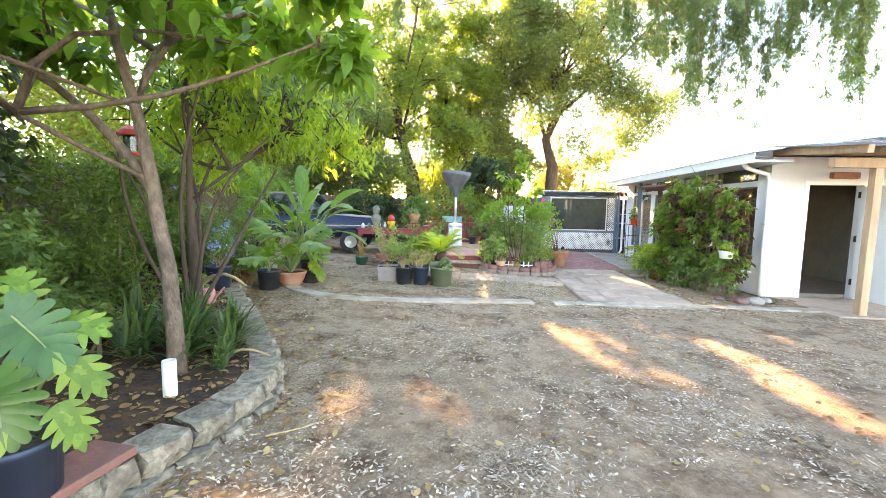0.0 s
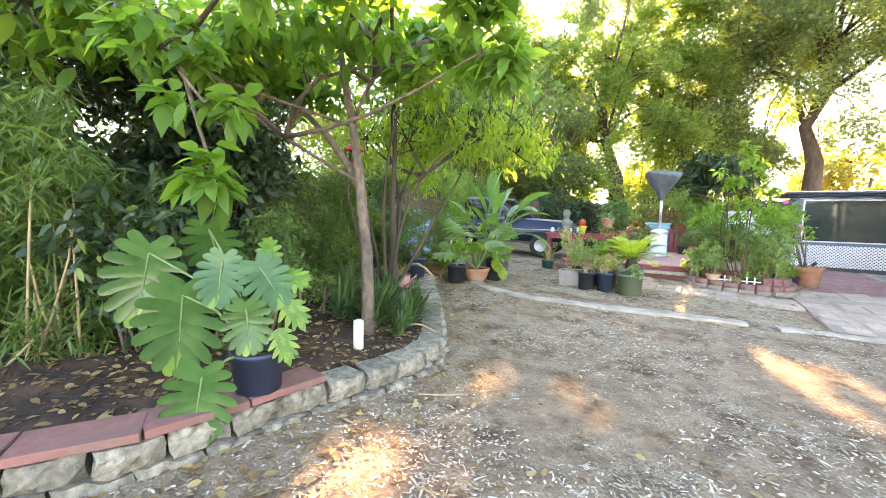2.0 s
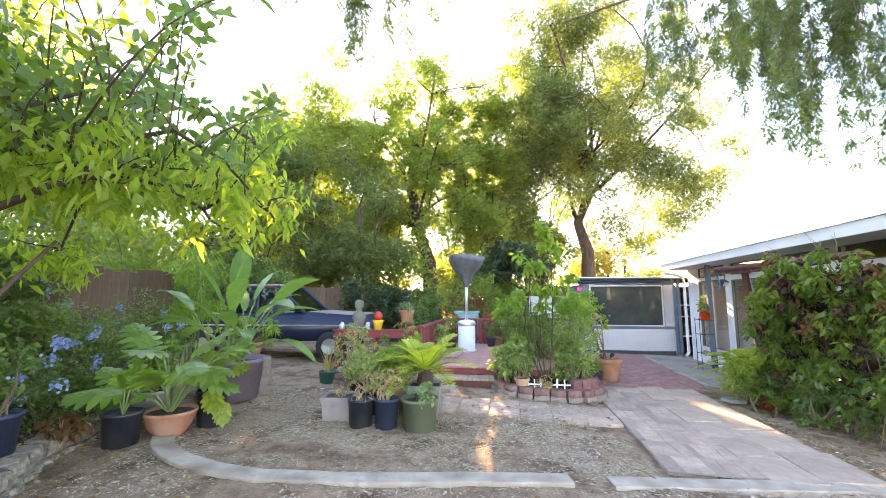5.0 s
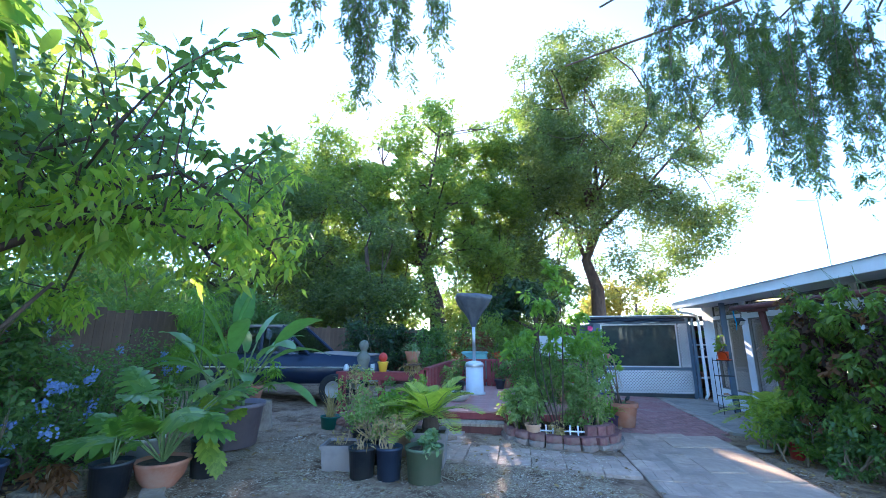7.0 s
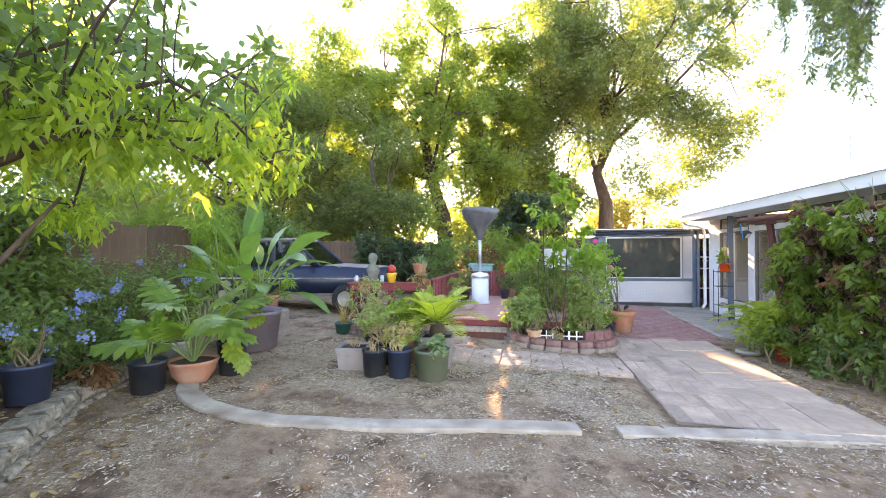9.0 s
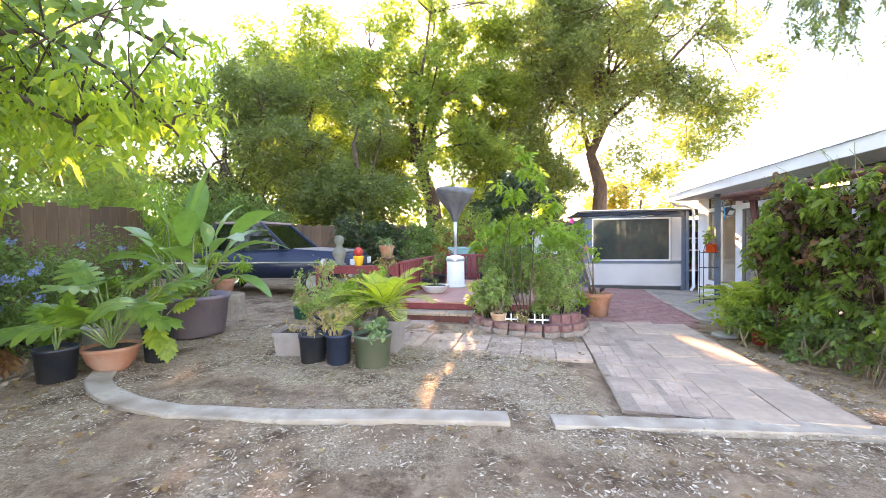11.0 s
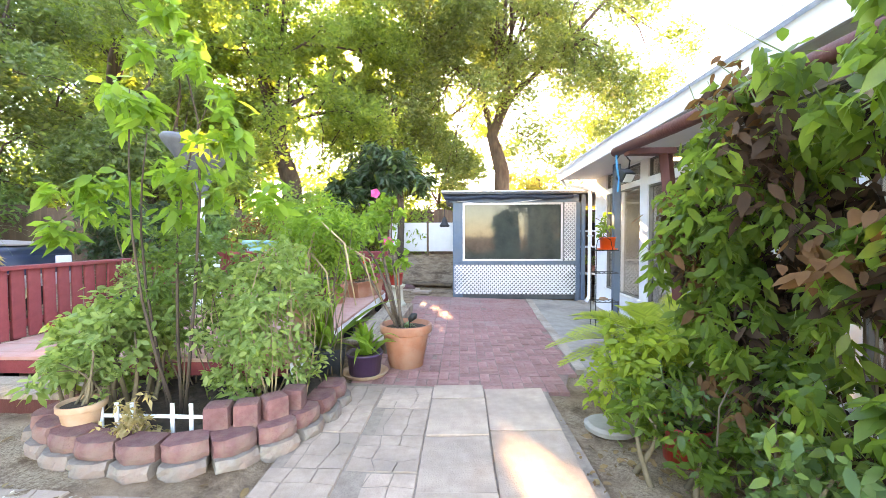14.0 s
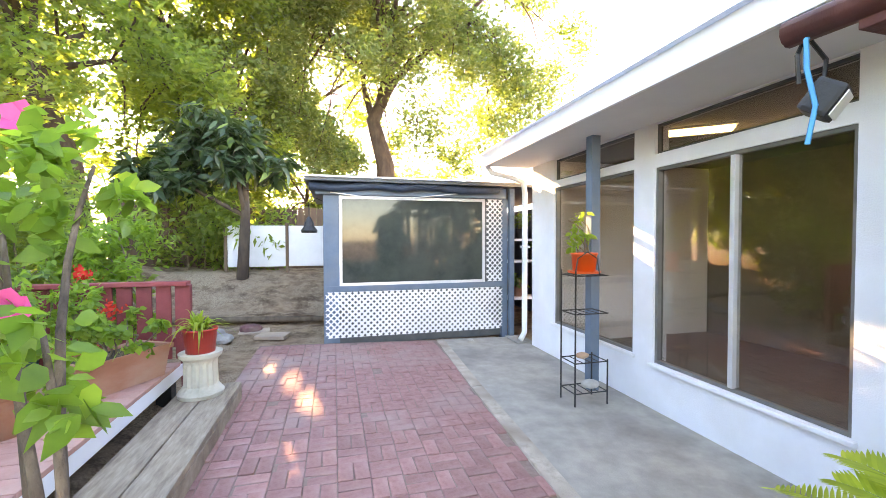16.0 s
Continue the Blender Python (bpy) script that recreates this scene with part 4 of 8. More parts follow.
def yard_trees():
    # young tree in the raised bed: one leaning trunk, forked at head height
    at = (-2.45, 2.75, bed_z(-2.45, 2.75) - 0.05)
    ft = tree("fruit_tree", "young fruit tree with a slim leaning trunk and broad bright leaves", at,
         [(0, 0, 0, 0.072), (-0.04, 0.05, 0.3, 0.058), (-0.12, 0.12, 0.8, 0.053), (-0.22, 0.16, 1.2, 0.05), (-0.26, 0.18, 1.45, 0.047), (-0.38, 0.2, 2.0, 0.038), (-0.52, 0.22, 2.5, 0.034), (-0.66, 0.25, 3.1, 0.018)],
         [(-3.7, 2.5, 2.75, 0.5), (-3.9, 3.3, 3.1, 0.5), (-3.1, 2.2, 2.9, 0.5), (-2.5, 2.6, 3.05, 0.5), (-1.9, 2.9, 2.55, 0.42), (-1.35, 2.75, 2.5, 0.38), (-1.2, 2.5, 2.85, 0.36), (-2.1, 3.4, 3.0, 0.5), (-2.9, 3.6, 3.2, 0.55), (-2.2, 2.0, 3.05, 0.42), (-3.3, 1.6, 2.5, 0.38), (-3.0, 4.2, 3.3, 0.5), (-2.8, 1.25, 2.3, 0.28), (-2.5, 1.35, 1.95, 0.2), (-2.35, 1.3, 1.55, 0.18), (-1.7, 2.1, 3.2, 0.4), (-4.3, 1.6, 2.9, 0.5), (-3.9, 0.9, 2.7, 0.45), (-4.6, 2.6, 3.2, 0.5), (-3.0, 0.9, 3.0, 0.4), (-4.9, 0.6, 3.0, 0.5), (-3.4, 2.9, 2.6, 0.4), (-2.3, 1.5, 2.75, 0.3)],
         6800, 0.15, L_PERS, BARKGREY, 31, 0.48, droop=0.35, hang=0.25, shape=OVAL, fold=0.12, squash=0.55, up=0.8, twigs=90)
    fork = bmesh.new()
    tube(fork, [(-0.25, 0.18, 1.36), (-0.42, 0.18, 1.62), (-0.70, 0.18, 1.92), (-1.0, 0.18, 2.16), (-1.35, 0.1, 2.38), (-1.75, 0.0, 2.6)], [0.042, 0.038, 0.033, 0.028, 0.02, 0.012], 10)
    part("bough", fork, BARKGREY, ft, "", True)
    # multi-stemmed tree behind it
    at = (-3.2, 3.95, bed_z(-3.2, 3.95) - 0.05)
    t = tree("small_tree", "small many-stemmed tree with dark stems and drooping light leaves", at,
             [(0, 0, 0, 0.085), (0.02, 0.05, 0.3, 0.08), (0, 0.1, 0.7, 0.05), (-0.1, 0.2, 1.3, 0.035), (-0.15, 0.3, 1.9, 0.03), (-0.3, 0.5, 2.6, 0.018)],
             [(-3.4, 4.6, 2.3, 0.5), (-2.5, 4.9, 2.3, 0.5), (-2.2, 5.6, 2.2, 0.45), (-3.0, 5.6, 2.6, 0.6), (-3.8, 5.4, 2.7, 0.6), (-4.2, 4.6, 2.4, 0.5), (-2.1, 6.3, 2.35, 0.42), (-2.6, 6.7, 2.7, 0.5), (-3.4, 6.7, 2.9, 0.6), (-4.3, 6.6, 2.8, 0.6), (-4.8, 5.6, 3.0, 0.6), (-3.0, 4.2, 3.0, 0.5), (-4.3, 6.2, 2.0, 0.45), (-5.0, 7.4, 3.1, 0.6), (-3.9, 7.6, 3.3, 0.55), (-3.0, 7.4, 3.5, 0.45)],
             9000, 0.095, L_ASH, BARKDARK, 32, 0.42, droop=0.5, hang=0.5, squash=0.7, up=0.3, twigs=120)
    rng = np.random.default_rng(5)
    bm = bmesh.new()
    for k in range(7):
        a = 2 * math.pi * k / 7
        limb(bm, (0.05 * math.cos(a), 0.05 * math.sin(a), 0.1), (0.75 * math.cos(a), 0.9 * math.sin(a) + 0.3, 2.0 + 0.3 * math.sin(5 * a)), 0.026, 0.010, rng, 0.06, 7, 6)
    part("stem", bm, BARKDARK, t, "", True)
    # bare-based upper shoots with single pointed leaves that stand against the sky
    bm = bmesh.new()
    base, way, nor = [], [], []
    for k in range(80):
        foot = Vector((-1.3 + 2.4 * rng.random(), 0.6 + 1.6 * rng.random(), 2.1 + 0.6 * rng.random()))
        tip = foot + Vector((rng.normal() * 0.45, rng.normal() * 0.35, 0.4 + 0.8 * rng.random()))
        pts = limb(bm, foot, tip, 0.008, 0.003, rng, 0.05, 5, 6)
        for p in pts[1:]:
            for j in range(5):
                base.append(p + Vector(rng.normal(size=3)) * 0.05)
                way.append(((tip - foot).normalized() * 0.7 + Vector(rng.normal(size=3)) * 0.7)[:])
                nor.append(rng.normal(size=3) + (0, 0, 0.5))
    part("shoot", bm, BARKDARK, t, "", True)
    ln = rng.uniform(0.10, 0.16, len(base))
    blades("shoot_leaf", base, way, nor, ln, ln * 0.4, L_HEDGE, t, "single pointed dark leaves on bare shoots", OVAL, 0.2, 0.12)


yard_trees()


def pepper_branches():
    """Weeping boughs that hang from a pepper tree beside the house."""
    t = thing("pepper_tree", "pepper tree beside the yard with thin weeping boughs", "tree", (7.6, 2.6, gz(7.6)))
    rng = np.random.default_rng(44)
    bm = bmesh.new()
    tube(bm, [(0, 0, 0), (0.1, 0.1, 2), (-0.3, 0.5, 4), (-1.2, 1.4, 6.0)], [0.3, 0.25, 0.2, 0.14], 12)
    part("trunk", bm, BARK, t, "", True)
    bm = bmesh.new()
    base, way, nor = [], [], []
    bands = [(230, 2.2, 7.1, None), (150, 8.0, 10.6, (2.6, 7.6)), (40, 6.5, 7.5, (-2.0, -0.6)), (24, 5.0, 6.4, (-2.7, -1.9))]
    for count, y0, y1, xr in bands:
        knots = rng.random((max(3, count // 7), 2))
        for k in range(count):
            u, v = knots[k % len(knots)] + rng.normal(size=2) * 0.035
            y = y0 + (y1 - y0) * u - 2.6
            if xr is None:
                y += 2.6
                x = -6.2 + 5.0 * v + 0.45 * (y - 3.4)
                z = 5.3 + 1.3 * rng.random() + (0.5 if y < 4 else 0.0)
                ln = (0.5 + 1.6 * rng.random() ** 1.6) * (0.7 if y < 4.2 or x < -5 else 1.0)
            else:
                x = xr[0] + (xr[1] - xr[0]) * v - 7.6
                z = 6.1 + 1.5 * rng.random()
                ln = 0.5 + 1.1 * rng.random() ** 1.4
            pts = [Vector((x + 0.12 * math.sin(q * 2 + k), y + 0.1 * math.cos(q + k), z - ln * q)) for q in (0, 0.25, 0.5, 0.75, 1)]
            tube(bm, pts, [0.007, 0.006, 0.004, 0.003, 0.002], 4)
            for j in range(int(24 * ln)):
                # one feathery leaf: a fan of narrow leaflets along a drooping rib
                q = rng.random()
                p = pts[0].lerp(pts[-1], q)
                rib = unit(np.array((0.6 * rng.normal(), 0.6 * rng.normal(), -1.0)))
                out = unit(np.cross(rib, rng.normal(size=3)))
                for m in range(7):
                    for g in (-1, 1):
                        base.append(np.array(p) + rib * 0.02 * (m + 1))
                        way.append(out * g + rib * 0.7)
                        nor.append(np.cross(out, rib) + rng.normal(size=3) * 0.3)
    for k in range(18):
        limb(bm, (-1.2, 1.4, 6.0), (-6.4 + 0.36 * k, 2.4 + 4.6 * rng.random(), 6.2 + 0.6 * rng.random()), 0.06, 0.015, rng, 0.1)
    for x in (-4.6, -3.6, -2.6, -1.6, -0.6):
        limb(bm, (-1.2, 1.4, 6.0), (x, 5.6 + 2.0 * rng.random(), 7.3), 0.07, 0.02, rng, 0.06)
    for x, y in ((-8.6, 4.6), (-9.4, 4.3), (-9.9, 3.2)):
        limb(bm, (-1.2, 1.4, 6.0), (x, y, 7.2), 0.06, 0.015, rng, 0.03)
    part("branchwork", bm, BARK, t, "", True)
    base, way, nor = (np.array(a, dtype=float) for a in (base, way, nor))
    ln = rng.uniform(0.045, 0.075, len(base))
    flecks("crown", base, way, nor, ln, ln * 0.28, L_PEPPER, t)
    # dense leaf mass above the view, added only to shade the yard below
    high = heap((-3.4, 4.9, 8.3), (3.4, 2.6, 1.0), 26, 0.7, 45, -0.9)
    foliage("unseen_shade_crown", high, 26000, 0.07, L_PEPPER, t, "", 46, 0.3, hang=0.5)


pepper_branches()

# ---- garden structures ----
def shared(name, meshes, m, parent, rng):
    """One piece of many: an object of its own on a shared mesh."""
    ob = new(name, meshes[int(rng.integers(0, len(meshes)))])
    ob.parent = parent
    ob.matrix_basis = m
    return ob


def make_mesh(name, bm, material):
    me = bpy.data.meshes.new(name)
    bm.to_mesh(me)
    bm.free()
    me.materials.append(material)
    return me


def rough_block(lx, ly, lz, seed, material, amt=0.012, taper=0.12, scallop=0.0):
    """A split-faced block: front towards -y, rough there, narrower behind."""
    bm = bmesh.new()
    nx, nz = 5, 3
    rng = np.random.default_rng(seed)
    front, back = [], []
    for k in range(nz + 1):
        for i in range(nx + 1):
            u, w = i / nx - 0.5, k / nz
            inner = 0 < k < nz
            bulge = -scallop * (1 - (2 * u) ** 2) - (0.012 if inner else 0.0) + (0.012 if i in (0, nx) else 0)
            front.append(bm.verts.new((u * lx + rng.normal() * amt * 0.3, -ly / 2 + bulge + rng.normal() * amt * 0.6, w * lz + (rng.normal() * amt * 0.25 if k else 0))))
            back.append(bm.verts.new((u * lx * (1 - taper), ly / 2, w * lz)))
    w = nx + 1
    for k in range(nz):
        for i in range(nx):
            a = k * w + i
            bm.faces.new((front[a], front[a + 1], front[a + 1 + w], front[a + w]))
    for k in range(nz):
        bm.faces.new((front[k * w], front[(k + 1) * w], back[(k + 1) * w], back[k * w]))
        bm.faces.new((front[k * w + nx], back[k * w + nx], back[(k + 1) * w + nx], front[(k + 1) * w + nx]))
    for i in range(nx):
        a = nz * w + i
        bm.faces.new((front[a], front[a + 1], back[a + 1], back[a]))
    return make_mesh("block", bm, material)


def retaining_wall():
    t = tagged(thing("retaining_wall", "low curved retaining wall of rough grey concrete blocks", "wall"), kind="structure")
    rng = np.random.default_rng(3)
    meshes = [rough_block(0.286, 0.21, 0.135, s, BLOCK, 0.026, 0.2, 0.014) for s in range(6)]
    for course, (off, inset) in enumerate(((0.0, 0.0), (0.14, 0.035))):
        line = along_line(WALL_LINE, 0.02)[int(off / 0.02)::15]
        for p, a in line:
            n = Vector((-math.sin(a), math.cos(a), 0))
            q = p + n * (0.06 + inset)
            shared("block", meshes, Matrix.Translation((q.x, q.y, gz(q.x) - 0.105 + course * 0.139)) @ Matrix.Rotation(a + rng.normal() * 0.03, 4, "Z"), t, rng)
    caps = [make_mesh("cap", boxed(-0.245, -0.13, 0, 0.245, 0.13, 0.045, 0.008), REDCAP)]
    for p, a in along_line(WALL_LINE[:6], 0.5)[:6]:
        n = Vector((-math.sin(a), math.cos(a), 0))
        q = p + n * 0.10 + Vector((math.cos(a), math.sin(a), 0)) * 0.24
        shared("cap", caps, Matrix.Translation((q.x, q.y, gz(q.x) + 0.176)) @ Matrix.Rotation(a + rng.normal() * 0.015, 4, "Z"), t, rng)


retaining_wall()


def curb_strip():
    t = tagged(thing("curb", "pale cast concrete edging strip in the dirt", "curb"), kind="structure")
    line = [(-3.5, 7.02), (-3.42, 6.74), (-3.2, 6.47), (-2.85, 6.25), (-2.4, 6.11), (-1.9, 6.06), (-1.0, 6.2), (-0.2, 6.41), (0.80, 6.62)]
    line2 = [(1.06, 6.66), (2.05, 6.83), (3.1, 7.03), (4.1, 7.14), (5.2, 7.3), (5.9, 7.4)]
    for ln, step, h in ((line, 1.12, 0.035), (line2, 1.3, 0.02)):
        pts = along_line(ln, 0.1)
        n = int(step / 0.1)
        for s in range(0, len(pts) - 1, n):
            seg = pts[s:s + n + 1]
            if len(seg) < 2:
                continue
            bm = bmesh.new()
            rows = []
            for p, a in seg:
                nrm = Vector((-math.sin(a), math.cos(a), 0)) * 0.105
                jit = 0.006 * noise.noise((p.x * 6, p.y * 6, 0))
                rows.append([bm.verts.new((q.x, q.y, gz(q.x) + z)) for q, z in ((p - nrm, -0.05), (p - nrm * 0.98, h + jit - 0.008), (p - nrm * 0.9, h + jit), (p + nrm * 0.9, h + jit), (p + nrm * 0.98, h + jit - 0.008), (p + nrm, -0.05))])
            for a, b in zip(rows, rows[1:]):
                for k in range(5):
                    bm.faces.new((a[k], b[k], b[k + 1], a[k + 1]))
            bm.faces.new(rows[0])
            bm.faces.new(rows[-1][::-1])
            part("segment", bm, CURB, t)


curb_strip()


def cobble_paver(seed, w):
    """A square paver cast to look like small flagstones: a thin bed with raised, uneven stones."""
    rng = np.random.default_rng(seed)
    bm = bmesh.new()
    h = w / 2 - 0.004
    box(bm, -h, -h, 0, h, h, 0.0335)
    grid = ((0, 0), (0.38, 0), (0.70, 0), (1, 0), (0, 0.36), (0.31, 0.32), (0.70, 0.29), (1, 0.34), (0, 0.70), (0.29, 0.67), (0.66, 0.70), (1, 0.64), (0, 1), (0.34, 1), (0.66, 1), (1, 1))
    g = [Vector((-h + 2 * h * (u + (rng.normal() * 0.02 if 0 < u < 1 else 0)), -h + 2 * h * (v + (rng.normal() * 0.02 if 0 < v < 1 else 0)), 0)) for u, v in grid]
    cells = [(0, 1, 5, 4), (1, 2, 6, 5), (2, 3, 7, 6), (5, 6, 7, 11, 10, 9), (4, 5, 9, 8), (8, 9, 13, 12), (9, 10, 14, 13), (10, 11, 15, 14)]
    for c in cells:
        mid = sum((g[k] for k in c), Vector()) / len(c)
        lo = [bm.verts.new(mid + (g[k] - mid) * 0.985 + Vector((0, 0, 0.034))) for k in c]
        hi = [bm.verts.new(mid + (g[k] - mid) * 0.945 + Vector((0, 0, 0.045))) for k in c]
        bm.faces.new(hi)
        for k in range(len(c)):
            bm.faces.new((lo[k], lo[(k + 1) % len(c)], hi[(k + 1) % len(c)], hi[k]))
    return make_mesh("paver", bm, PAVER)


def paved_path():
    rng = np.random.default_rng(8)
    t = tagged(thing("path", "garden path of square stamped pavers and plain slabs", "path"), kind="structure")
    kinds = [cobble_paver(s, 0.43) for s in range(5)]
    for c in range(2):
        for r in range(9):
            x, y = 1.885 + 0.432 * c, 7.27 + 0.433 * r
            shared("paver", kinds, Matrix.Translation((x, y, gz(x) - 0.036 + rng.normal() * 0.003)) @ Matrix.Rotation(math.pi / 2 * int(rng.integers(0, 4)) + rng.normal() * 0.008, 4, "Z"), t, rng)
    slabs = {}
    for c, (x0, w, ln) in enumerate(((2.538, 0.445, 0.62), (2.984, 0.515, 0.78))):
        y = 7.0 + 0.1 * c
        while y < 10.95:
            l2 = min(ln, 11.02 - y)
            if l2 > 0.15:
                key = (c, round(l2, 2))
                if key not in slabs:
                    slabs[key] = make_mesh("slab", boxed(0, 0, -0.02, w - 0.012, l2 - 0.014, 0.04, 0.006), SLAB)
                tilt = rng.normal() * 0.006
                shift = 0.012 * max(0.0, (8.6 - y)) * (1 if c else 0.2)
                shared("slab", [slabs[key]], Matrix.Translation((x0 + shift, y, gz(x0) - 0.03 + rng.normal() * 0.005)) @ Matrix.Rotation(rng.normal() * 0.012 - (0.03 if c and y < 8.4 else 0.0), 4, "Z") @ Matrix.Rotation(tilt - 0.032, 4, "Y"), t, rng)
            y += ln
    spots = [(-1.17 + 0.434 * i, 8.74 - 0.012 * i + 0.433 * j) for i in range(7) for j in range(2)]
    spots += [(-1.3 + 0.434 * i - 0.05 * j, 9.62 + 0.433 * j) for i in range(2) for j in range(2)]
    for x, y in spots:
        shared("paver", kinds, Matrix.Translation((x, y, gz(x) - 0.037 + rng.normal() * 0.003)) @ Matrix.Rotation(math.pi / 2 * int(rng.integers(0, 4)) + rng.normal() * 0.012 - 0.02, 4, "Z"), t, rng)


def bedding(name, label, pts, drop, material):
    bm = bmesh.new()
    bm.faces.new([bm.verts.new((x, y, gz(x) + drop)) for x, y in pts])
    struct(name, bm, material, label)


bedding("ground_patio", "reddish sand in the joints of the brick patio", [(1.76, 11.02), (3.7, 11.02), (4.0, 11.9), (4.22, 16.48), (1.76, 16.48)], -0.006, surf("joint_sand", (0.20, 0.13, 0.105), (0.30, 0.21, 0.17), 20, 0.95, 0.5, 80))
bedding("ground_path", "packed soil in the joints of the path", [(1.67, 7.04), (3.62, 6.98), (3.55, 11.02), (1.67, 11.02)], 0.002, surf("joint_soil", (0.24, 0.18, 0.14), (0.35, 0.275, 0.215), 20, 0.95, 0.5, 80))


def brick_patio():
    rng = np.random.default_rng(9)
    t = tagged(thing("patio", "worn red brick patio laid in basket weave", "patio"), kind="structure")
    me = [make_mesh("brick", boxed(-0.097, -0.0465, -0.03, 0.097, 0.0465, 0.03, 0.006), BRICK)]
    rest_v, rest_f = [], []
    count = 0
    j = 0
    y = 11.12
    while y < 16.45:
        for i in range(12):
            x = 1.86 + 0.2 * i
            turn = (i + j) % 2
            for k in (-1, 1):
                bx, by = (x, y + 0.05 * k) if not turn else (x + 0.05 * k, y)
                edge = 4.0 + 0.045 * (by - 12)
                if bx > edge or (by < 11.9 and bx > 3.7 + 0.3 * (by - 11)):
                    continue
                z = gz(bx) - 0.028 + rng.normal() * 0.003
                a = (math.pi / 2 if turn else 0) + rng.normal() * 0.02
                if by < 14.35 and count < 300:
                    shared("brick", me, Matrix.Translation((bx, by, z)) @ Matrix.Rotation(a, 4, "Z"), t, rng)
                    count += 1
                else:
                    b = len(rest_v)
                    c, s = math.cos(a), math.sin(a)
                    for zz, q in ((-0.03, 1.0), (0.024, 1.0), (0.03, 0.93)):
                        for u, w in ((-1, -1), (1, -1), (1, 1), (-1, 1)):
                            dx, dy = u * 0.097 * q, w * 0.0465 * q
                            rest_v.append((bx + dx * c - dy * s, by + dx * s + dy * c, z + zz))
                    for r in (0, 4):
                        for u in range(4):
                            rest_f.append((b + r + u, b + r + (u + 1) % 4, b + r + 4 + (u + 1) % 4, b + r + 4 + u))
                    rest_f.append((b + 8, b + 9, b + 10, b + 11))
        y += 0.2
        j += 1
    ob = raw_mesh("brick_field", rest_v, rest_f, BRICK, t)
    ob.data.polygons.foreach_set("use_smooth", [False] * len(ob.data.polygons))
    tagged(ob, kind="stuff")
    bm = bmesh.new()
    for q in ((4.03, 11.95, 4.26, 16.4),):
        vs = [bm.verts.new((x, y, gz(x) + 0.012)) for x, y in ((4.05, 11.6), (5.55, 11.0), (5.55, 16.45), (4.3, 16.45), (4.17, 14.4))]
        bm.faces.new(vs)
    r = bmesh.ops.extrude_face_region(bm, geom=bm.faces[:])
    bmesh.ops.translate(bm, vec=(0, 0, -0.12), verts=[v for v in r["geom"] if isinstance(v, bmesh.types.BMVert)])
    bmesh.ops.recalc_face_normals(bm, faces=bm.faces)
    struct("pavement_slab", bm, CONCRETE, "grey poured concrete walk along the house")
    bm = bmesh.new()
    for (ax, ay), (bx, by) in (((4.03, 11.62), (4.15, 14.4)), ((4.15, 14.42), (4.28, 16.45))):
        vs = [bm.verts.new((x, y, gz(x) + 0.018)) for x, y in ((ax - 0.06, ay), (ax + 0.06, ay), (bx + 0.06, by), (bx - 0.06, by))]
        f = bm.faces.new(vs)
    r = bmesh.ops.extrude_face_region(bm, geom=bm.faces[:])
    bmesh.ops.translate(bm, vec=(0, 0, -0.1), verts=[v for v in r["geom"] if isinstance(v, bmesh.types.BMVert)])
    bmesh.ops.recalc_face_normals(bm, faces=bm.faces)
    struct("pavement_edge", bm, CURB, "pale concrete edge strip between brick and walk")
    pad = bmesh.new()
    box(pad, 5.75, 6.95, gz(6) - 0.1, 12, 8.5, gz(6) + 0.015)
    struct("pavement_porch", pad, SLAB, "pinkish concrete porch floor in front of the door")


def ring_edging(name, label, pts, rows, seed):
    t = thing(name, label, "edging")
    rng = np.random.default_rng(seed)
    for k, (mat_, z, inset, step) in enumerate(rows):
        ms = [rough_block(step - 0.012, 0.15, 0.1, seed + 10 * k + s, mat_, 0.008, 0.15, 0.03) for s in range(3)]
        for p, a in along_line(pts, step)[: None]:
            n = Vector((-math.sin(a), math.cos(a), 0))
            q = p + n * inset
            shared("edging_block", ms, Matrix.Translation((q.x, q.y, gz(q.x) + z)) @ Matrix.Rotation(a + rng.normal() * 0.04, 4, "Z"), t, rng)
    return t


ring_edging("bed_edging", "curved bed edging of dark red and grey scalloped blocks", [(0.02, 10.15), (0.08, 9.88), (0.32, 9.68), (0.68, 9.57), (1.05, 9.55), (1.4, 9.66), (1.66, 9.92), (1.76, 10.3), (1.78, 10.75)], ((GREYBLOCK, -0.03, 0.0, 0.25), (REDBLOCK, 0.068, 0.04, 0.25)), 21)
ring_edging("bed_edging", "stacked grey and red scalloped blocks beside the step", [(-2.75, 9.75), (-2.35, 9.5), (-1.95, 9.5), (-1.6, 9.75), (-1.42, 10.1)], ((GREYBLOCK, -0.03, 0.0, 0.25), (REDBLOCK, 0.068, 0.02, 0.25)), 41)
soil = bmesh.new()
vs = [soil.verts.new((x, y, gz(x) + 0.09)) for x, y in ((0.1, 10.1), (0.2, 9.82), (0.7, 9.68), (1.35, 9.78), (1.62, 10.05), (1.72, 10.9), (1.35, 11.3), (0.1, 10.55))]
soil.faces.new(vs)
struct("soil_bed", soil, SOIL, "dark soil of the edged bed")


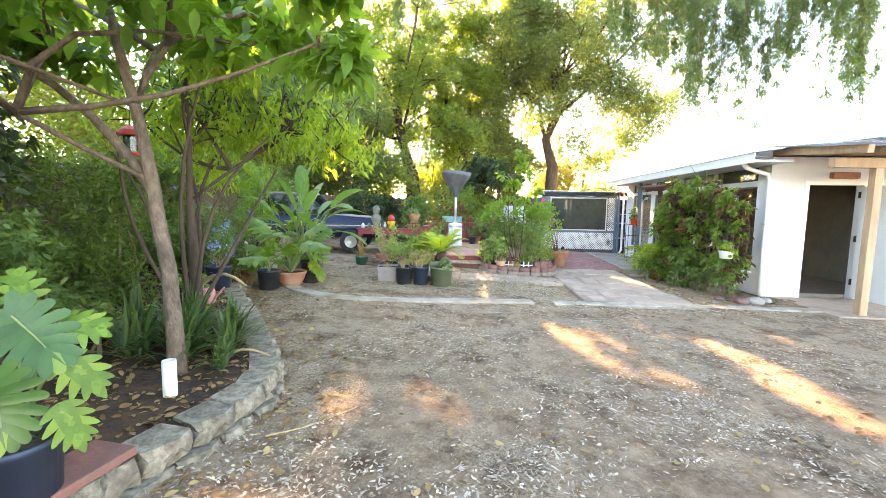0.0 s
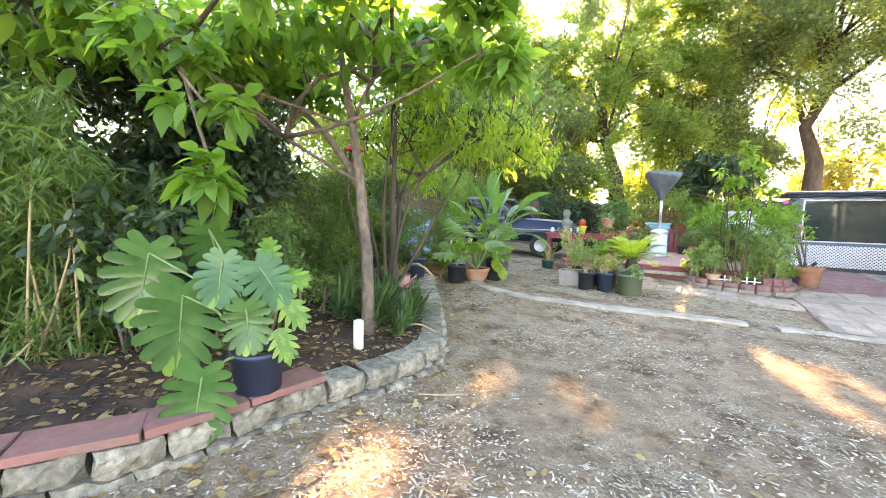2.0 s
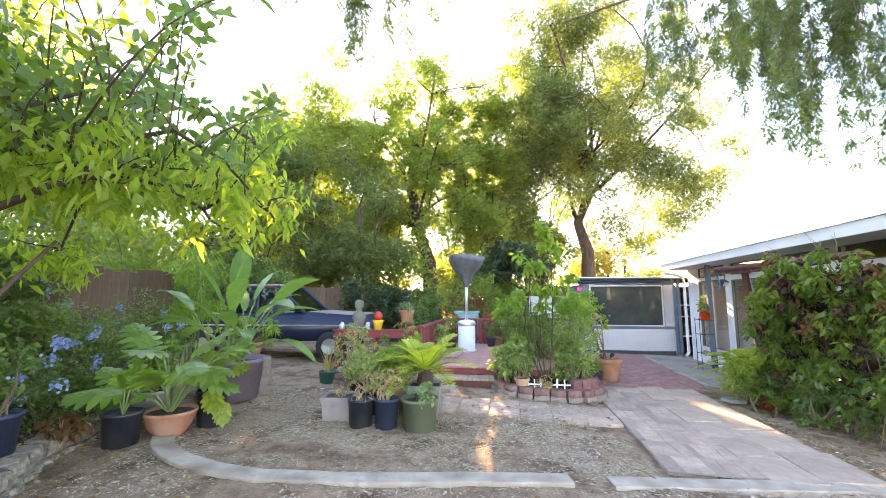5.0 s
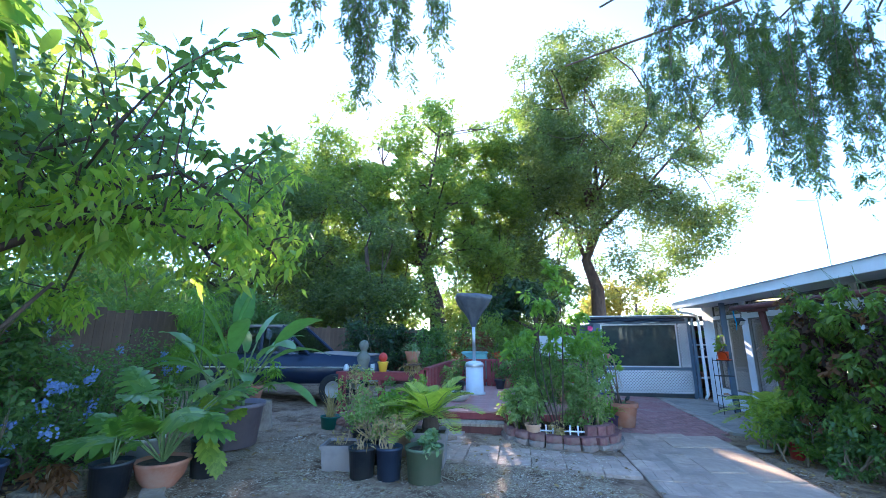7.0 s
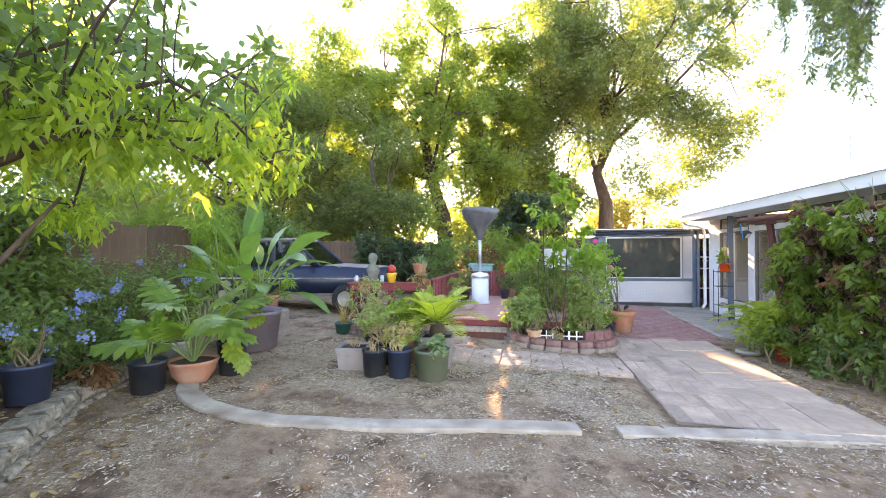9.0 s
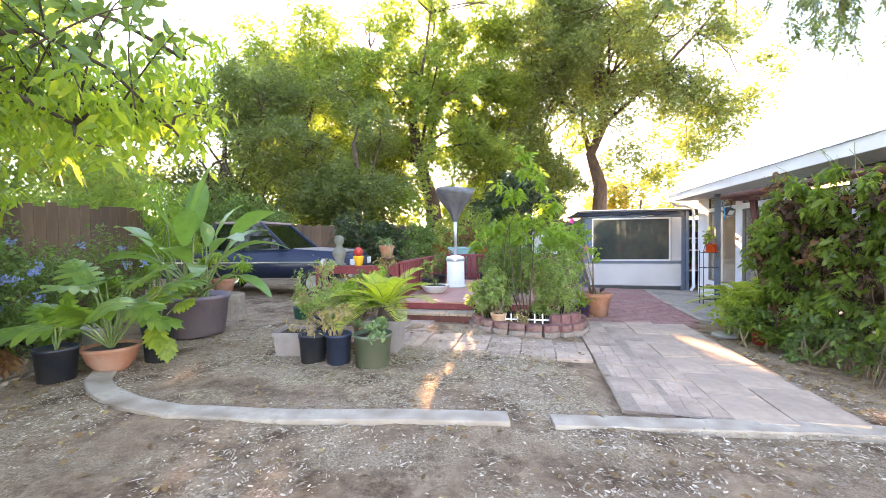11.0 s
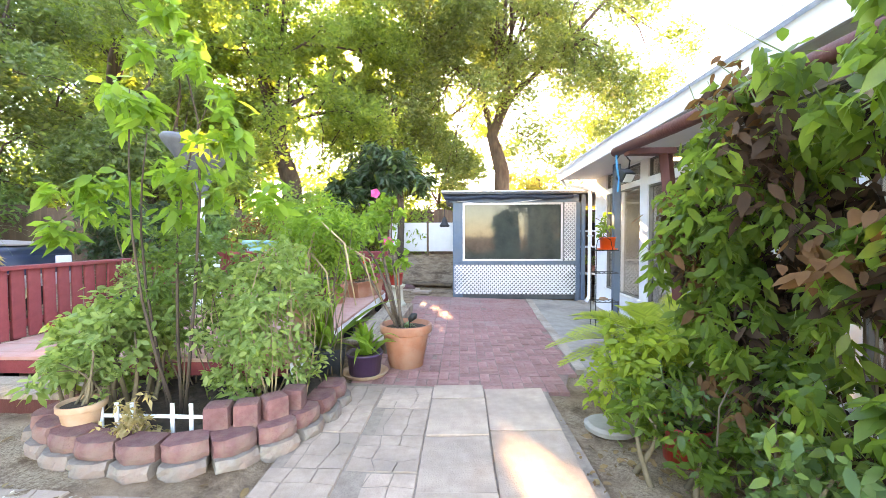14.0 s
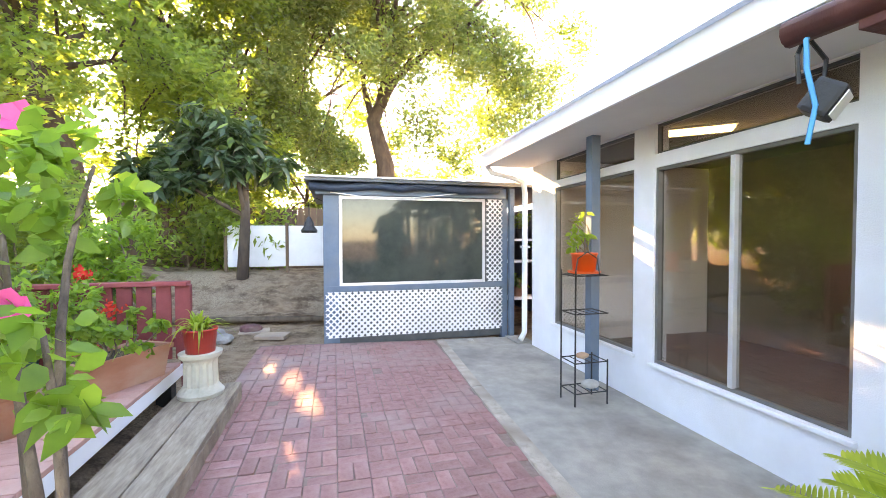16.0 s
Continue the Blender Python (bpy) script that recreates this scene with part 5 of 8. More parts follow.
def stub_blocks():
    ms = [make_mesh("post_block", boxed(-0.075, -0.075, 0, 0.075, 0.075, 0.2, 0.03), REDBLOCK)]
    t = thing("edging_post", "upright dark red concrete edging posts", "edging")
    rng = np.random.default_rng(2)
    for x, y in ((1.28, 9.80), (1.43, 9.86), (1.55, 9.97), (1.62, 10.12)):
        shared("post_block", ms, Matrix.Translation((x, y, gz(x) + 0.1)) @ Matrix.Rotation(rng.random(), 4, "Z"), t, rng)


stub_blocks()


def deck():
    t = thing("deck", "low wooden deck with faded red boards", "deck")
    rng = np.random.default_rng(6)
    z = gz(0) + 0.30
    me = [make_mesh("board", boxed(-1.46, -0.067, -0.03, 1.46, 0.067, 0.0, 0.004), DECK)]
    for k in range(29):
        shared("board", me, Matrix.Translation((-0.04, 10.62 + 0.139 * k, z + rng.normal() * 0.001)), t, rng)
    part("skirt_board", boxed(1.385, 10.6, z - 0.14, 1.415, 14.65, z - 0.032, 0.004), WHITE, t, "worn white edge board")
    part("front_board", boxed(-1.5, 10.56, z - 0.14, 1.38, 10.59, z - 0.032, 0.004), DECKRED, t)
    for x in (-1.3, -0.4, 0.5, 1.25):
        for y in (10.7, 12.6, 14.5):
            part("footing", boxed(x, y, gz(x) - 0.05, x + 0.12, y + 0.12, z - 0.03, 0.005), IRON, t)
    s = thing("wooden_step", "low step of weathered planks beside the deck", "step", (0, 0, 0))
    for i in range(2):
        x0 = 1.46 + 0.235 * i
        part("plank", boxed(x0, 11.95, gz(1.7) + 0.10, x0 + 0.225, 14.55, gz(1.7) + 0.145, 0.006), PLANK, s)
    part("riser", boxed(1.90, 11.97, gz(1.8) - 0.02, 1.925, 14.53, gz(1.7) + 0.10, 0.004), PLANK, s)
    for y in (12.1, 13.2, 14.4):
        part("bearer", boxed(1.5, y, gz(1.7) - 0.04, 1.89, y + 0.08, gz(1.7) + 0.10, 0.004), PLANK, s)
    s = thing("wooden_step", "dark wooden step in front of the deck", "step")
    part("plank", boxed(-1.5, 10.12, gz(-0.8) + 0.10, -0.05, 10.3, gz(-0.8) + 0.14, 0.006), PLANK, s)
    part("plank", boxed(-1.5, 10.31, gz(-0.8) + 0.10, -0.05, 10.48, gz(-0.8) + 0.14, 0.006), PLANK, s)
    part("riser", boxed(-1.48, 10.15, gz(-0.8) - 0.04, -0.07, 10.18, gz(-0.8) + 0.10, 0.004), BROWNRED, s)
    # railing of upright dark red boards
    for name, a, b in (("railing", (-1.55, 11.0), (-1.55, 14.7)), ("railing", (-1.5, 14.72), (1.4, 14.72))):
        r = thing(name, "deck railing of upright dark red boards", "railing")
        d = Vector((b[0] - a[0], b[1] - a[1], 0))
        ang = math.atan2(d.y, d.x)
        n = int(d.length / 0.15)
        me = [make_mesh("slat", boxed(-0.06, -0.012, -0.05, 0.06, 0.012, 0.62, 0.004), DECKRED)]
        for k in range(n + 1):
            p = Vector((*a, 0)) + d * (k / n)
            shared("slat", me, Matrix.Translation((p.x, p.y, z + 0.05)) @ Matrix.Rotation(ang + rng.normal() * 0.02, 4, "Z"), r, rng)
        m = Matrix.Translation((*a, z)) @ Matrix.Rotation(ang, 4, "Z")
        part("top_rail", boxed(-0.05, -0.06, 0.672, d.length + 0.05, 0.06, 0.71, 0.005, m), DECKRED, r)
        part("rail", boxed(-0.02, 0.014, 0.1, d.length + 0.02, 0.05, 0.18, 0.005, m), DECKRED, r)
        for f in (0.0, 0.5, 1.0):
            p = Vector((*a, 0)) + d * f
            part("post", boxed(-0.04, 0.052, -0.3, 0.04, 0.13, 0.668, 0.005, Matrix.Translation((p.x, p.y, z)) @ Matrix.Rotation(ang, 4, "Z")), DECKRED, r)


deck()


def pergola():
    t = thing("pergola", "dark red log beam on a leaning post under the eave", "pergola")
    bm = bmesh.new()
    tube(bm, [(4.35, 11.62, 2.07), (4.42, 10.6, 2.06), (4.48, 9.6, 2.06), (4.5, 8.4, 2.05)], [0.048, 0.052, 0.05, 0.048], 12)
    part("beam", bm, BROWNRED, t, "round dark red beam", True)
    m = look((4.72, 11.36, 2.03), (4.86, 11.16, -0.22))
    part("post", boxed(-0.044, -0.044, -2.26, 0.044, 0.044, 0.0, 0.006, m), BROWNRED, t, "leaning dark red post")
    part("bracket", boxed(4.36, 11.3, 1.99, 4.8, 11.42, 2.05, 0.006), BROWNRED, t)
    part("downpipe_stub", boxed(4.80, 11.02, -0.2, 4.84, 11.06, 1.0, 0.008), PVC, t, "short white pipe tied to the post")
    f = thing("flood_light", "black outdoor flood light hung by a blue strap", "lamp", (4.41, 11.58, 1.76))
    m = Matrix.Rotation(radians(25), 4, "Z") @ Matrix.Rotation(radians(34), 4, "X")
    part("housing", boxed(-0.07, -0.045, 0.01, 0.07, 0.05, 0.128, 0.016, m), IRON, f)
    part("lens", boxed(-0.055, -0.051, 0.024, 0.055, -0.046, 0.112, 0.002, m), WHITEPOT, f, "pale glass front")
    bm = bmesh.new()
    tube(bm, [(-0.06, 0, 0.12), (-0.07, 0.0, 0.22), (0, 0.02, 0.31), (0.07, 0, 0.22), (0.06, 0, 0.12)], 0.008, 5)
    part("bracket", bm, IRON, f)
    bm = bmesh.new()
    tube(bm, [(-0.02, -0.03, 0.31), (-0.075, -0.03, 0.26), (-0.07, -0.03, 0.16), (-0.055, -0.05, 0.03), (-0.06, -0.03, -0.10)], 0.009, 5)
    part("strap", bm, surf("blue_strap", (0.02, 0.25, 0.5), (0.03, 0.32, 0.6), 5, 0.6, 0.1), f, "frayed blue strap")
    p = thing("porch_roof", "timber porch with scalloped rafter tails and pale roof sheets", "porch")
    part("post", boxed(6.14, 7.05, gz(6.2), 6.26, 7.17, 2.18, 0.008), TIMBER, p)
    part("post", boxed(9.14, 7.05, gz(9), 9.26, 7.17, 2.18, 0.008), TIMBER, p)
    part("beam", boxed(5.5, 7.04, 2.18, 12, 7.18, 2.34, 0.01), TIMBER, p)
    for k in range(9):
        x = 5.55 + 0.62 * k
        bm = boxed(-0.045, 0, 0, 0.045, 1.95, 0.13, 0.01, Matrix.Translation((x, 6.52, 2.34)) @ Matrix.Rotation(radians(6), 4, "X"))
        part("rafter", bm, TIMBER, p)
    for k in range(8):
        bm = bmesh.new()
        x0 = 5.3 + 0.72 * k
        cols = 15
        for i in range(cols):
            xa = x0 + 0.74 * i / (cols - 1)
            zz = 0.012 * (1 if i % 2 else -1)
            a = bm.verts.new((xa, 6.45, 2.50 + zz))
            b = bm.verts.new((xa, 8.46, 2.71 + zz))
            if i:
                bm.faces.new((pa, a, b, pb))
            pa, pb = a, b
        bmesh.ops.solidify(bm, geom=bm.faces[:], thickness=0.004)
        part("roof_sheet", bm, ALU, p)
    part("wall_lamp", boxed(6.6, 8.38, 2.12, 7.1, 8.48, 2.24, 0.02), TERRA, p, "orange box over the door")


pergola()


def downspouts():
    for name, pts in (("downspout", [(4.86, 8.3, 2.40), (4.95, 8.32, 2.30), (5.2, 8.40, 2.24), (5.44, 8.42, 2.18), (5.48, 8.43, 2.05), (5.48, 8.43, 1.0), (5.48, 8.43, -0.2)]),
                      ("downspout", [(4.86, 16.0, 2.40), (4.95, 16.0, 2.28), (5.3, 16.03, 2.22), (5.44, 16.0, 2.16), (5.46, 15.98, 2.0), (5.46, 15.98, 0.9), (5.46, 15.98, -0.05), (5.38, 15.95, -0.15)])):
        bm = bmesh.new()
        tube(bm, pts, 0.04, 10)
        t = thing(name, "white painted metal downspout on the house corner", "pipe")
        part("pipe", bm, WHITE, t, "", True)
        part("strap", boxed(pts[4][0] - 0.048, pts[4][1] - 0.048, 1.2, pts[4][0] + 0.06, pts[4][1] + 0.05, 1.23), ALU, t)


downspouts()


def fences():
    rng = np.random.default_rng(14)
    boards = [make_mesh("board", boxed(-0.0745, -0.01, 0, 0.0745, 0.01, 1.75 + 0.03 * k, 0.003), FENCEWOOD) for k in range(3)]
    for label, a, b, z in (("weathered dark wooden board fence along the yard", (-5.9, -3.5), (-5.9, 9.5), 0.05), ("dark wooden board fence at the back of the yard", (-13.5, 16.2), (-2.2, 16.6), 0.0), ("brown wooden board fence behind the lattice", (-2.2, 21.5), (3.0, 21.5), 0.45)):
        t = tagged(thing("fence", label, "fence"), kind="structure")
        d = Vector((b[0] - a[0], b[1] - a[1], 0))
        n = int(d.length / 0.15)
        ang = math.atan2(d.y, d.x)
        for k in range(n):
            p = Vector((*a, 0)) + d * (k / n)
            shared("board", boards, Matrix.Translation((p.x, p.y, gz(p.x) + z + rng.normal() * 0.01)) @ Matrix.Rotation(ang + rng.normal() * 0.02, 4, "Z"), t, rng)
        for h in (0.35, 1.4):
            part("rail", boxed(0, 0.012, h, d.length, 0.06, h + 0.09, 0, Matrix.Translation((*a, gz(a[0]) + z)) @ Matrix.Rotation(ang, 4, "Z")), FENCEWOOD, t)
    t = thing("lattice_panel", "white lattice fence panels on the raised ground", "fence")
    for x0, x1 in ((0.55, 1.72), (1.78, 2.6)):
        lattice("lattice", x0, x1, 0.76, 1.62, 20.0, t, 0.09)
        part("panel", boxed(x0, 20.02, 0.74, x1, 20.03, 1.63), WHITE, t)
    for x in (0.5, 1.72, 2.6):
        part("post", boxed(x, 19.97, 0.3, x + 0.06, 20.05, 1.68, 0.004), FENCEWOOD, t)
    # raised ground behind the patio
    xs, ys = np.arange(-1.6, 2.61, 0.15), np.arange(17.9, 22.1, 0.15)
    v = [(x, y, gz(x) + min(0.72, 0.14 + max(0.0, y - 18.2) * 0.36) + lump(x, y) * 1.5) for y in ys for x in xs]
    nx = len(xs)
    f = [(j * nx + i, j * nx + i + 1, (j + 1) * nx + i + 1, (j + 1) * nx + i) for j in range(len(ys) - 1) for i in range(nx - 1)]
    tagged(raw_mesh("ground_terrace", v, f, DIRT, None, "raised bare dirt behind the patio"), category="ground", kind="structure")
    for y, z in ((17.88, 0.02),):
        bm = bmesh.new()
        tube(bm, [(-1.7, y + 0.08, gz(0) + z + 0.05), (0.4, y, gz(0) + z + 0.07), (2.55, y - 0.05, gz(2) + z + 0.06)], [0.055, 0.05, 0.045], 9)
        lg = thing("log", "rough edging log holding the raised dirt", "log")
        part("log_body", bm, BARK, lg, "", True)


fences()
paved_path()
brick_patio()

# ---- furniture, vehicle, fixtures ----
def truck():
    t = thing("pickup_truck", "old dark blue pickup truck with a faded hood", "truck", (-5.2, 12.4, gz(-5)), 4)
    side = [(-2.6, 0.42), (-2.6, 1.0), (-1.35, 1.04), (-1.25, 1.06), (0.55, 1.08), (0.75, 1.10), (1.95, 1.02), (2.12, 0.92), (2.15, 0.45)]
    bm = bmesh.new()
    a = [bm.verts.new((x, -0.82, z)) for x, z in side]
    b = [bm.verts.new((x, 0.82, z)) for x, z in side]
    bm.faces.new(a)
    bm.faces.new(b[::-1])
    for k in range(len(side)):
        bm.faces.new((a[k], b[k], b[(k + 1) % len(side)], a[(k + 1) % len(side)]))
    bmesh.ops.recalc_face_normals(bm, faces=bm.faces)
    bmesh.ops.bevel(bm, geom=bm.edges[:], offset=0.05, segments=2, affect="EDGES")
    part("body", bm, NAVYCAR, t, "", True)
    part("hood", boxed(0.8, -0.72, 0, 1.98, 0.72, 0.03, 0.012, Matrix.Translation((0, 0, 1.135)) @ Matrix.Rotation(radians(3.6), 4, "Y")), GREYCAR, t, "faded brown-grey hood")
    cab = bmesh.new()
    lo = [cab.verts.new((x, y, 1.07)) for x, y in ((-1.35, -0.78), (0.72, -0.78), (0.72, 0.78), (-1.35, 0.78))]
    hi = [cab.verts.new((x, y, 1.70)) for x, y in ((-1.15, -0.64), (-0.02, -0.64), (-0.02, 0.64), (-1.15, 0.64))]
    for k in range(4):
        e = (k + 1) % 4
        cab.faces.new((lo[k], lo[e], hi[e], hi[k]))
    part("window_glass", cab, CARGLASS, t, "dusty cab windows")
    inner = bmesh.new()
    box(inner, -1.1, -0.6, 1.0, -0.35, 0.6, 1.42)
    part("seat", inner, IRON, t)
    part("roof", boxed(-1.2, -0.67, 1.695, 0.02, 0.67, 1.75, 0.025), GREYCAR, t, "faded roof")
    for pts in (((0.72, -0.78, 1.07), (-0.02, -0.65, 1.71)), ((0.72, 0.78, 1.07), (-0.02, 0.65, 1.71)), ((-1.35, -0.78, 1.07), (-1.15, -0.65, 1.71)), ((-1.35, 0.78, 1.07), (-1.15, 0.65, 1.71)), ((-0.45, -0.79, 1.07), (-0.5, -0.66, 1.71))):
        bm = bmesh.new()
        tube(bm, pts, 0.035, 6)
        part("pillar", bm, NAVYCAR, t)
    for x in (-1.7, 1.35):
        for y in (-0.80, 0.80):
            w = new("wheel")
            w.parent = t
            w.location = (x, y, 0.33)
            bm = bmesh.new()
            lathe(bm, [(0.18, -0.09), (0.30, -0.1), (0.33, -0.06), (0.33, 0.06), (0.30, 0.1), (0.18, 0.09)], 24)
            bmesh.ops.rotate(bm, verts=bm.verts, matrix=Matrix.Rotation(math.pi / 2, 3, "X"))
            part("tyre", bm, RUBBER, w, "", True)
            bm = bmesh.new()
            lathe(bm, [(0, -0.04), (0.19, -0.07), (0.19, 0.07), (0, 0.04)], 20)
            bmesh.ops.rotate(bm, verts=bm.verts, matrix=Matrix.Rotation(math.pi / 2, 3, "X"))
            part("rim", bm, STEEL, w)
    part("bumper", boxed(2.12, -0.8, 0.45, 2.22, 0.8, 0.62, 0.03), STEEL, t, "chrome bumper")
    part("side_mirror", boxed(0.42, -1.0, 1.12, 0.5, -0.84, 1.26, 0.02), IRON, t)
    part("trim_strip", boxed(-2.5, -0.835, 0.78, 2.0, -0.822, 0.81, 0.002), STEEL, t)
    for y in (-0.6, 0.6):
        part("headlight", boxed(2.13, y - 0.12, 0.7, 2.165, y + 0.12, 0.86, 0.012), WHITEPOT, t)


truck()


def heater():
    z = gz(0) + 0.30
    t = thing("patio_heater", "steel patio heater with a grey vinyl cover over its top", "heater", (-0.80, 12.87, z))
    bm = bmesh.new()
    lathe(bm, [(0, 0), (0.25, 0), (0.25, 0.04), (0.21, 0.06), (0.21, 0.70), (0.19, 0.73), (0.06, 0.76), (0, 0.76)], 28)
    part("gas_housing", bm, WHITEPOT, t, "pale steel gas bottle housing", True)
    bm = bmesh.new()
    lathe(bm, [(0.22, 0.62), (0.225, 0.64), (0.225, 0.67), (0.22, 0.69)], 28)
    part("band", bm, STEEL, t)
    bm = bmesh.new()
    tube(bm, [(0, 0, 0.76), (0, 0, 1.75)], 0.038, 14)
    part("pole", bm, STEEL, t, "", True)
    bm = bmesh.new()
    n = 32
    prof = [(0.05, 1.55), (0.075, 1.62), (0.10, 1.70), (0.2, 1.88), (0.33, 2.06), (0.44, 2.22), (0.46, 2.27), (0.40, 2.31), (0.2, 2.36), (0.0, 2.38)]
    rings = []
    for r, h in prof:
        ring = []
        for k in range(n):
            a = 2 * math.pi * k / n
            w = 1 + (0.10 * math.sin(5 * a + h * 3) + 0.05 * math.sin(9 * a)) * (1 if r < 0.44 else 0.3)
            ring.append(bm.verts.new((r * w * math.cos(a), r * w * math.sin(a), h + (0.05 * math.sin(2 * a) if r > 0.3 else 0))))
        rings.append(ring)
    for a, b in zip(rings, rings[1:]):
        for k in range(n):
            bm.faces.new((a[k], a[(k + 1) % n], b[(k + 1) % n], b[k]))
    part("cover", bm, COVER, t, "wrinkled grey vinyl cover", True)


heater()


def iron_rack():
    t = thing("plant_stand", "narrow black iron plant stand with three shelves", "stand", (5.03, 13.86, gz(5) + 0.012))
    for x in (-0.17, 0.17):
        for y in (-0.12, 0.12):
            bm = bmesh.new()
            tube(bm, [(x, y, 0), (x, y, 0.42 if x > 0 else 1.25)], 0.008, 6)
            part("leg", bm, IRON, t)
    for z in (0.12, 0.4, 0.85, 1.2):
        bm = bmesh.new()
        tube(bm, [(-0.17, -0.12, z), (0.17, -0.12, z), (0.17, 0.12, z), (-0.17, 0.12, z), (-0.17, -0.12, z)], 0.006, 5)
        for k in range(5):
            tube(bm, [(-0.17 + 0.085 * k, -0.12, z), (-0.17 + 0.085 * k, 0.12, z)], 0.004, 4)
        part("shelf", bm, IRON, t)
    bm = bmesh.new()
    tube(bm, [(-0.17, -0.12, 1.25), (-0.15, -0.12, 1.36), (-0.05, -0.12, 1.42), (0.05, -0.12, 1.36), (0.08, -0.12, 1.2)], 0.006, 5)
    part("scroll", bm, IRON, t)
    p = thing("support_post", "blue-grey square porch post", "post", (5.30, 14.12, gz(5.3) + 0.012))
    part("shaft", boxed(-0.05, -0.05, 0, 0.05, 0.05, 2.62, 0.006), BLUE, p)
    rng = np.random.default_rng(1)
    for x, y, z, s in ((-0.02, 0, 0.408, 0.05), (0.03, 0.03, 0.408, 0.035), (0.05, -0.03, 0.13, 0.07)):
        st = thing("stone", "rounded stone lying on the stand", "stone", (5.03 + x, 13.86 + y, gz(5) + 0.012 + z))
        bm = bmesh.new()
        bmesh.ops.create_icosphere(bm, subdivisions=2, radius=s, matrix=Matrix.Translation((0, 0, s * 0.55)) @ Matrix.Diagonal((1.3, 1, 0.6, 1)))
        part("body", bm, STONE if s > 0.05 else CLAY, st, "", True)


iron_rack()


def pot_shape(kind, r, h):
    if kind == "square":
        return None
    if kind == "nursery":
        return [(0, 0), (r * 0.84, 0), (r * 0.97, h * 0.9), (r * 1.02, h * 0.9), (r * 1.04, h), (r * 0.98, h), (r * 0.95, h * 0.88), (0, h * 0.88)]
    if kind == "bowl":
        return [(0, 0), (r * 0.5, 0), (r * 0.55, h * 0.05), (r * 0.8, h * 0.4), (r * 0.95, h * 0.85), (r, h * 0.9), (r, h), (r * 0.92, h), (r * 0.88, h * 0.86), (0, h * 0.86)]
    return [(0, 0), (r * 0.66, 0), (r * 0.9, h * 0.78), (r * 0.9, h * 0.79), (r, h * 0.80), (r * 1.02, h * 0.82), (r * 1.03, h * 0.98), (r * 1.0, h), (r * 0.93, h), (r * 0.9, h * 0.86), (0, h * 0.86)]


def potted(name, label, x, y, z, r, h, material, kind="classic", turn=0, category="plant"):
    """A pot with its soil; the plant's parts are added to it afterwards."""
    t = thing(name, label, category, (x, y, z), turn)
    if kind == "square":
        bm = bmesh.new()
        lo, hi = r * 0.86, r
        v = [[bm.verts.new((sx * q, sy * q, zz)) for sx, sy in ((-1, -1), (1, -1), (1, 1), (-1, 1))] for q, zz in ((lo, 0), (hi * 0.97, h * 0.85), (hi * 1.04, h * 0.86), (hi * 1.05, h), (hi * 0.93, h), (hi * 0.9, h * 0.84))]
        bm.faces.new(v[0][::-1])
        bm.faces.new(v[-1])
        for a, b in zip(v, v[1:]):
            for k in range(4):
                bm.faces.new((a[k], a[(k + 1) % 4], b[(k + 1) % 4], b[k]))
        part("pot", bm, material, t)
        bm = bmesh.new()
        bm.faces.new([bm.verts.new((sx * r * 0.92, sy * r * 0.92, h * 0.9)) for sx, sy in ((-1, -1), (1, -1), (1, 1), (-1, 1))])
    else:
        bm = bmesh.new()
        lathe(bm, pot_shape(kind, r, h), 28)
        part("pot", bm, material, t, "", kind != "square")
        bm = bmesh.new()
        lathe(bm, [(r * 0.9, h * 0.885), (r * 0.5, h * 0.91), (0, h * 0.9)], 20, (0, 0, 0), 0.02)
    part("soil", bm, SOIL, t)
    return t


def bushy(t, z, rx, rz, n, size, material, seed, stems=8, ratio=0.5, dry=False, hang=0.1, fold=0.12, shape=LEAF, name="foliage"):
    """Stems rising from z and a ragged crown of leaves about them."""
    rng = np.random.default_rng(seed)
    cl = heap((0, 0, z + rz), (rx, rx, rz), 9, min(rx, rz) * 0.55, seed, -0.8)
    foliage(name, cl, n, size, material, t, "", seed, ratio, 0.4, 0.25, shape, fold, 0.9, hang)
    bm = bmesh.new()
    for k in range(stems):
        c = cl[k % len(cl)]
        limb(bm, (rng.normal() * 0.03, rng.normal() * 0.03, z - 0.02), c[:3], 0.009, 0.003, rng, 0.12, 5, 4)
    part("stem", bm, DRYSTEM if dry else TWIG, t)


def strappy(t, z, n, length, width, material, seed, arch=0.6, spread=1.0, shape=STRAP, name="foliage"):
    rng = np.random.default_rng(seed)
    a = rng.uniform(0, 2 * math.pi, n)
    el = rng.uniform(0.5, 1.4, n) / spread
    way = np.c_[np.cos(a) * np.cos(el), np.sin(a) * np.cos(el), np.sin(el)]
    base = np.c_[rng.normal(size=(n, 2)) * 0.03, np.full(n, z)]
    ln = length * rng.uniform(0.7, 1.2, n)
    fine = tuple((k / 6, 0.5 * (0.55 + 0.45 * math.sin(math.pi * min(1, k / 6 + 0.2))) * (1 - (k / 6) ** 3) + 0.01) for k in range(7))
    blades(name, base, way, np.tile((0, 0, 1.0), (n, 1)), ln, width, material, t, "", fine, arch * rng.uniform(0.6, 1.3, n), 0.25)


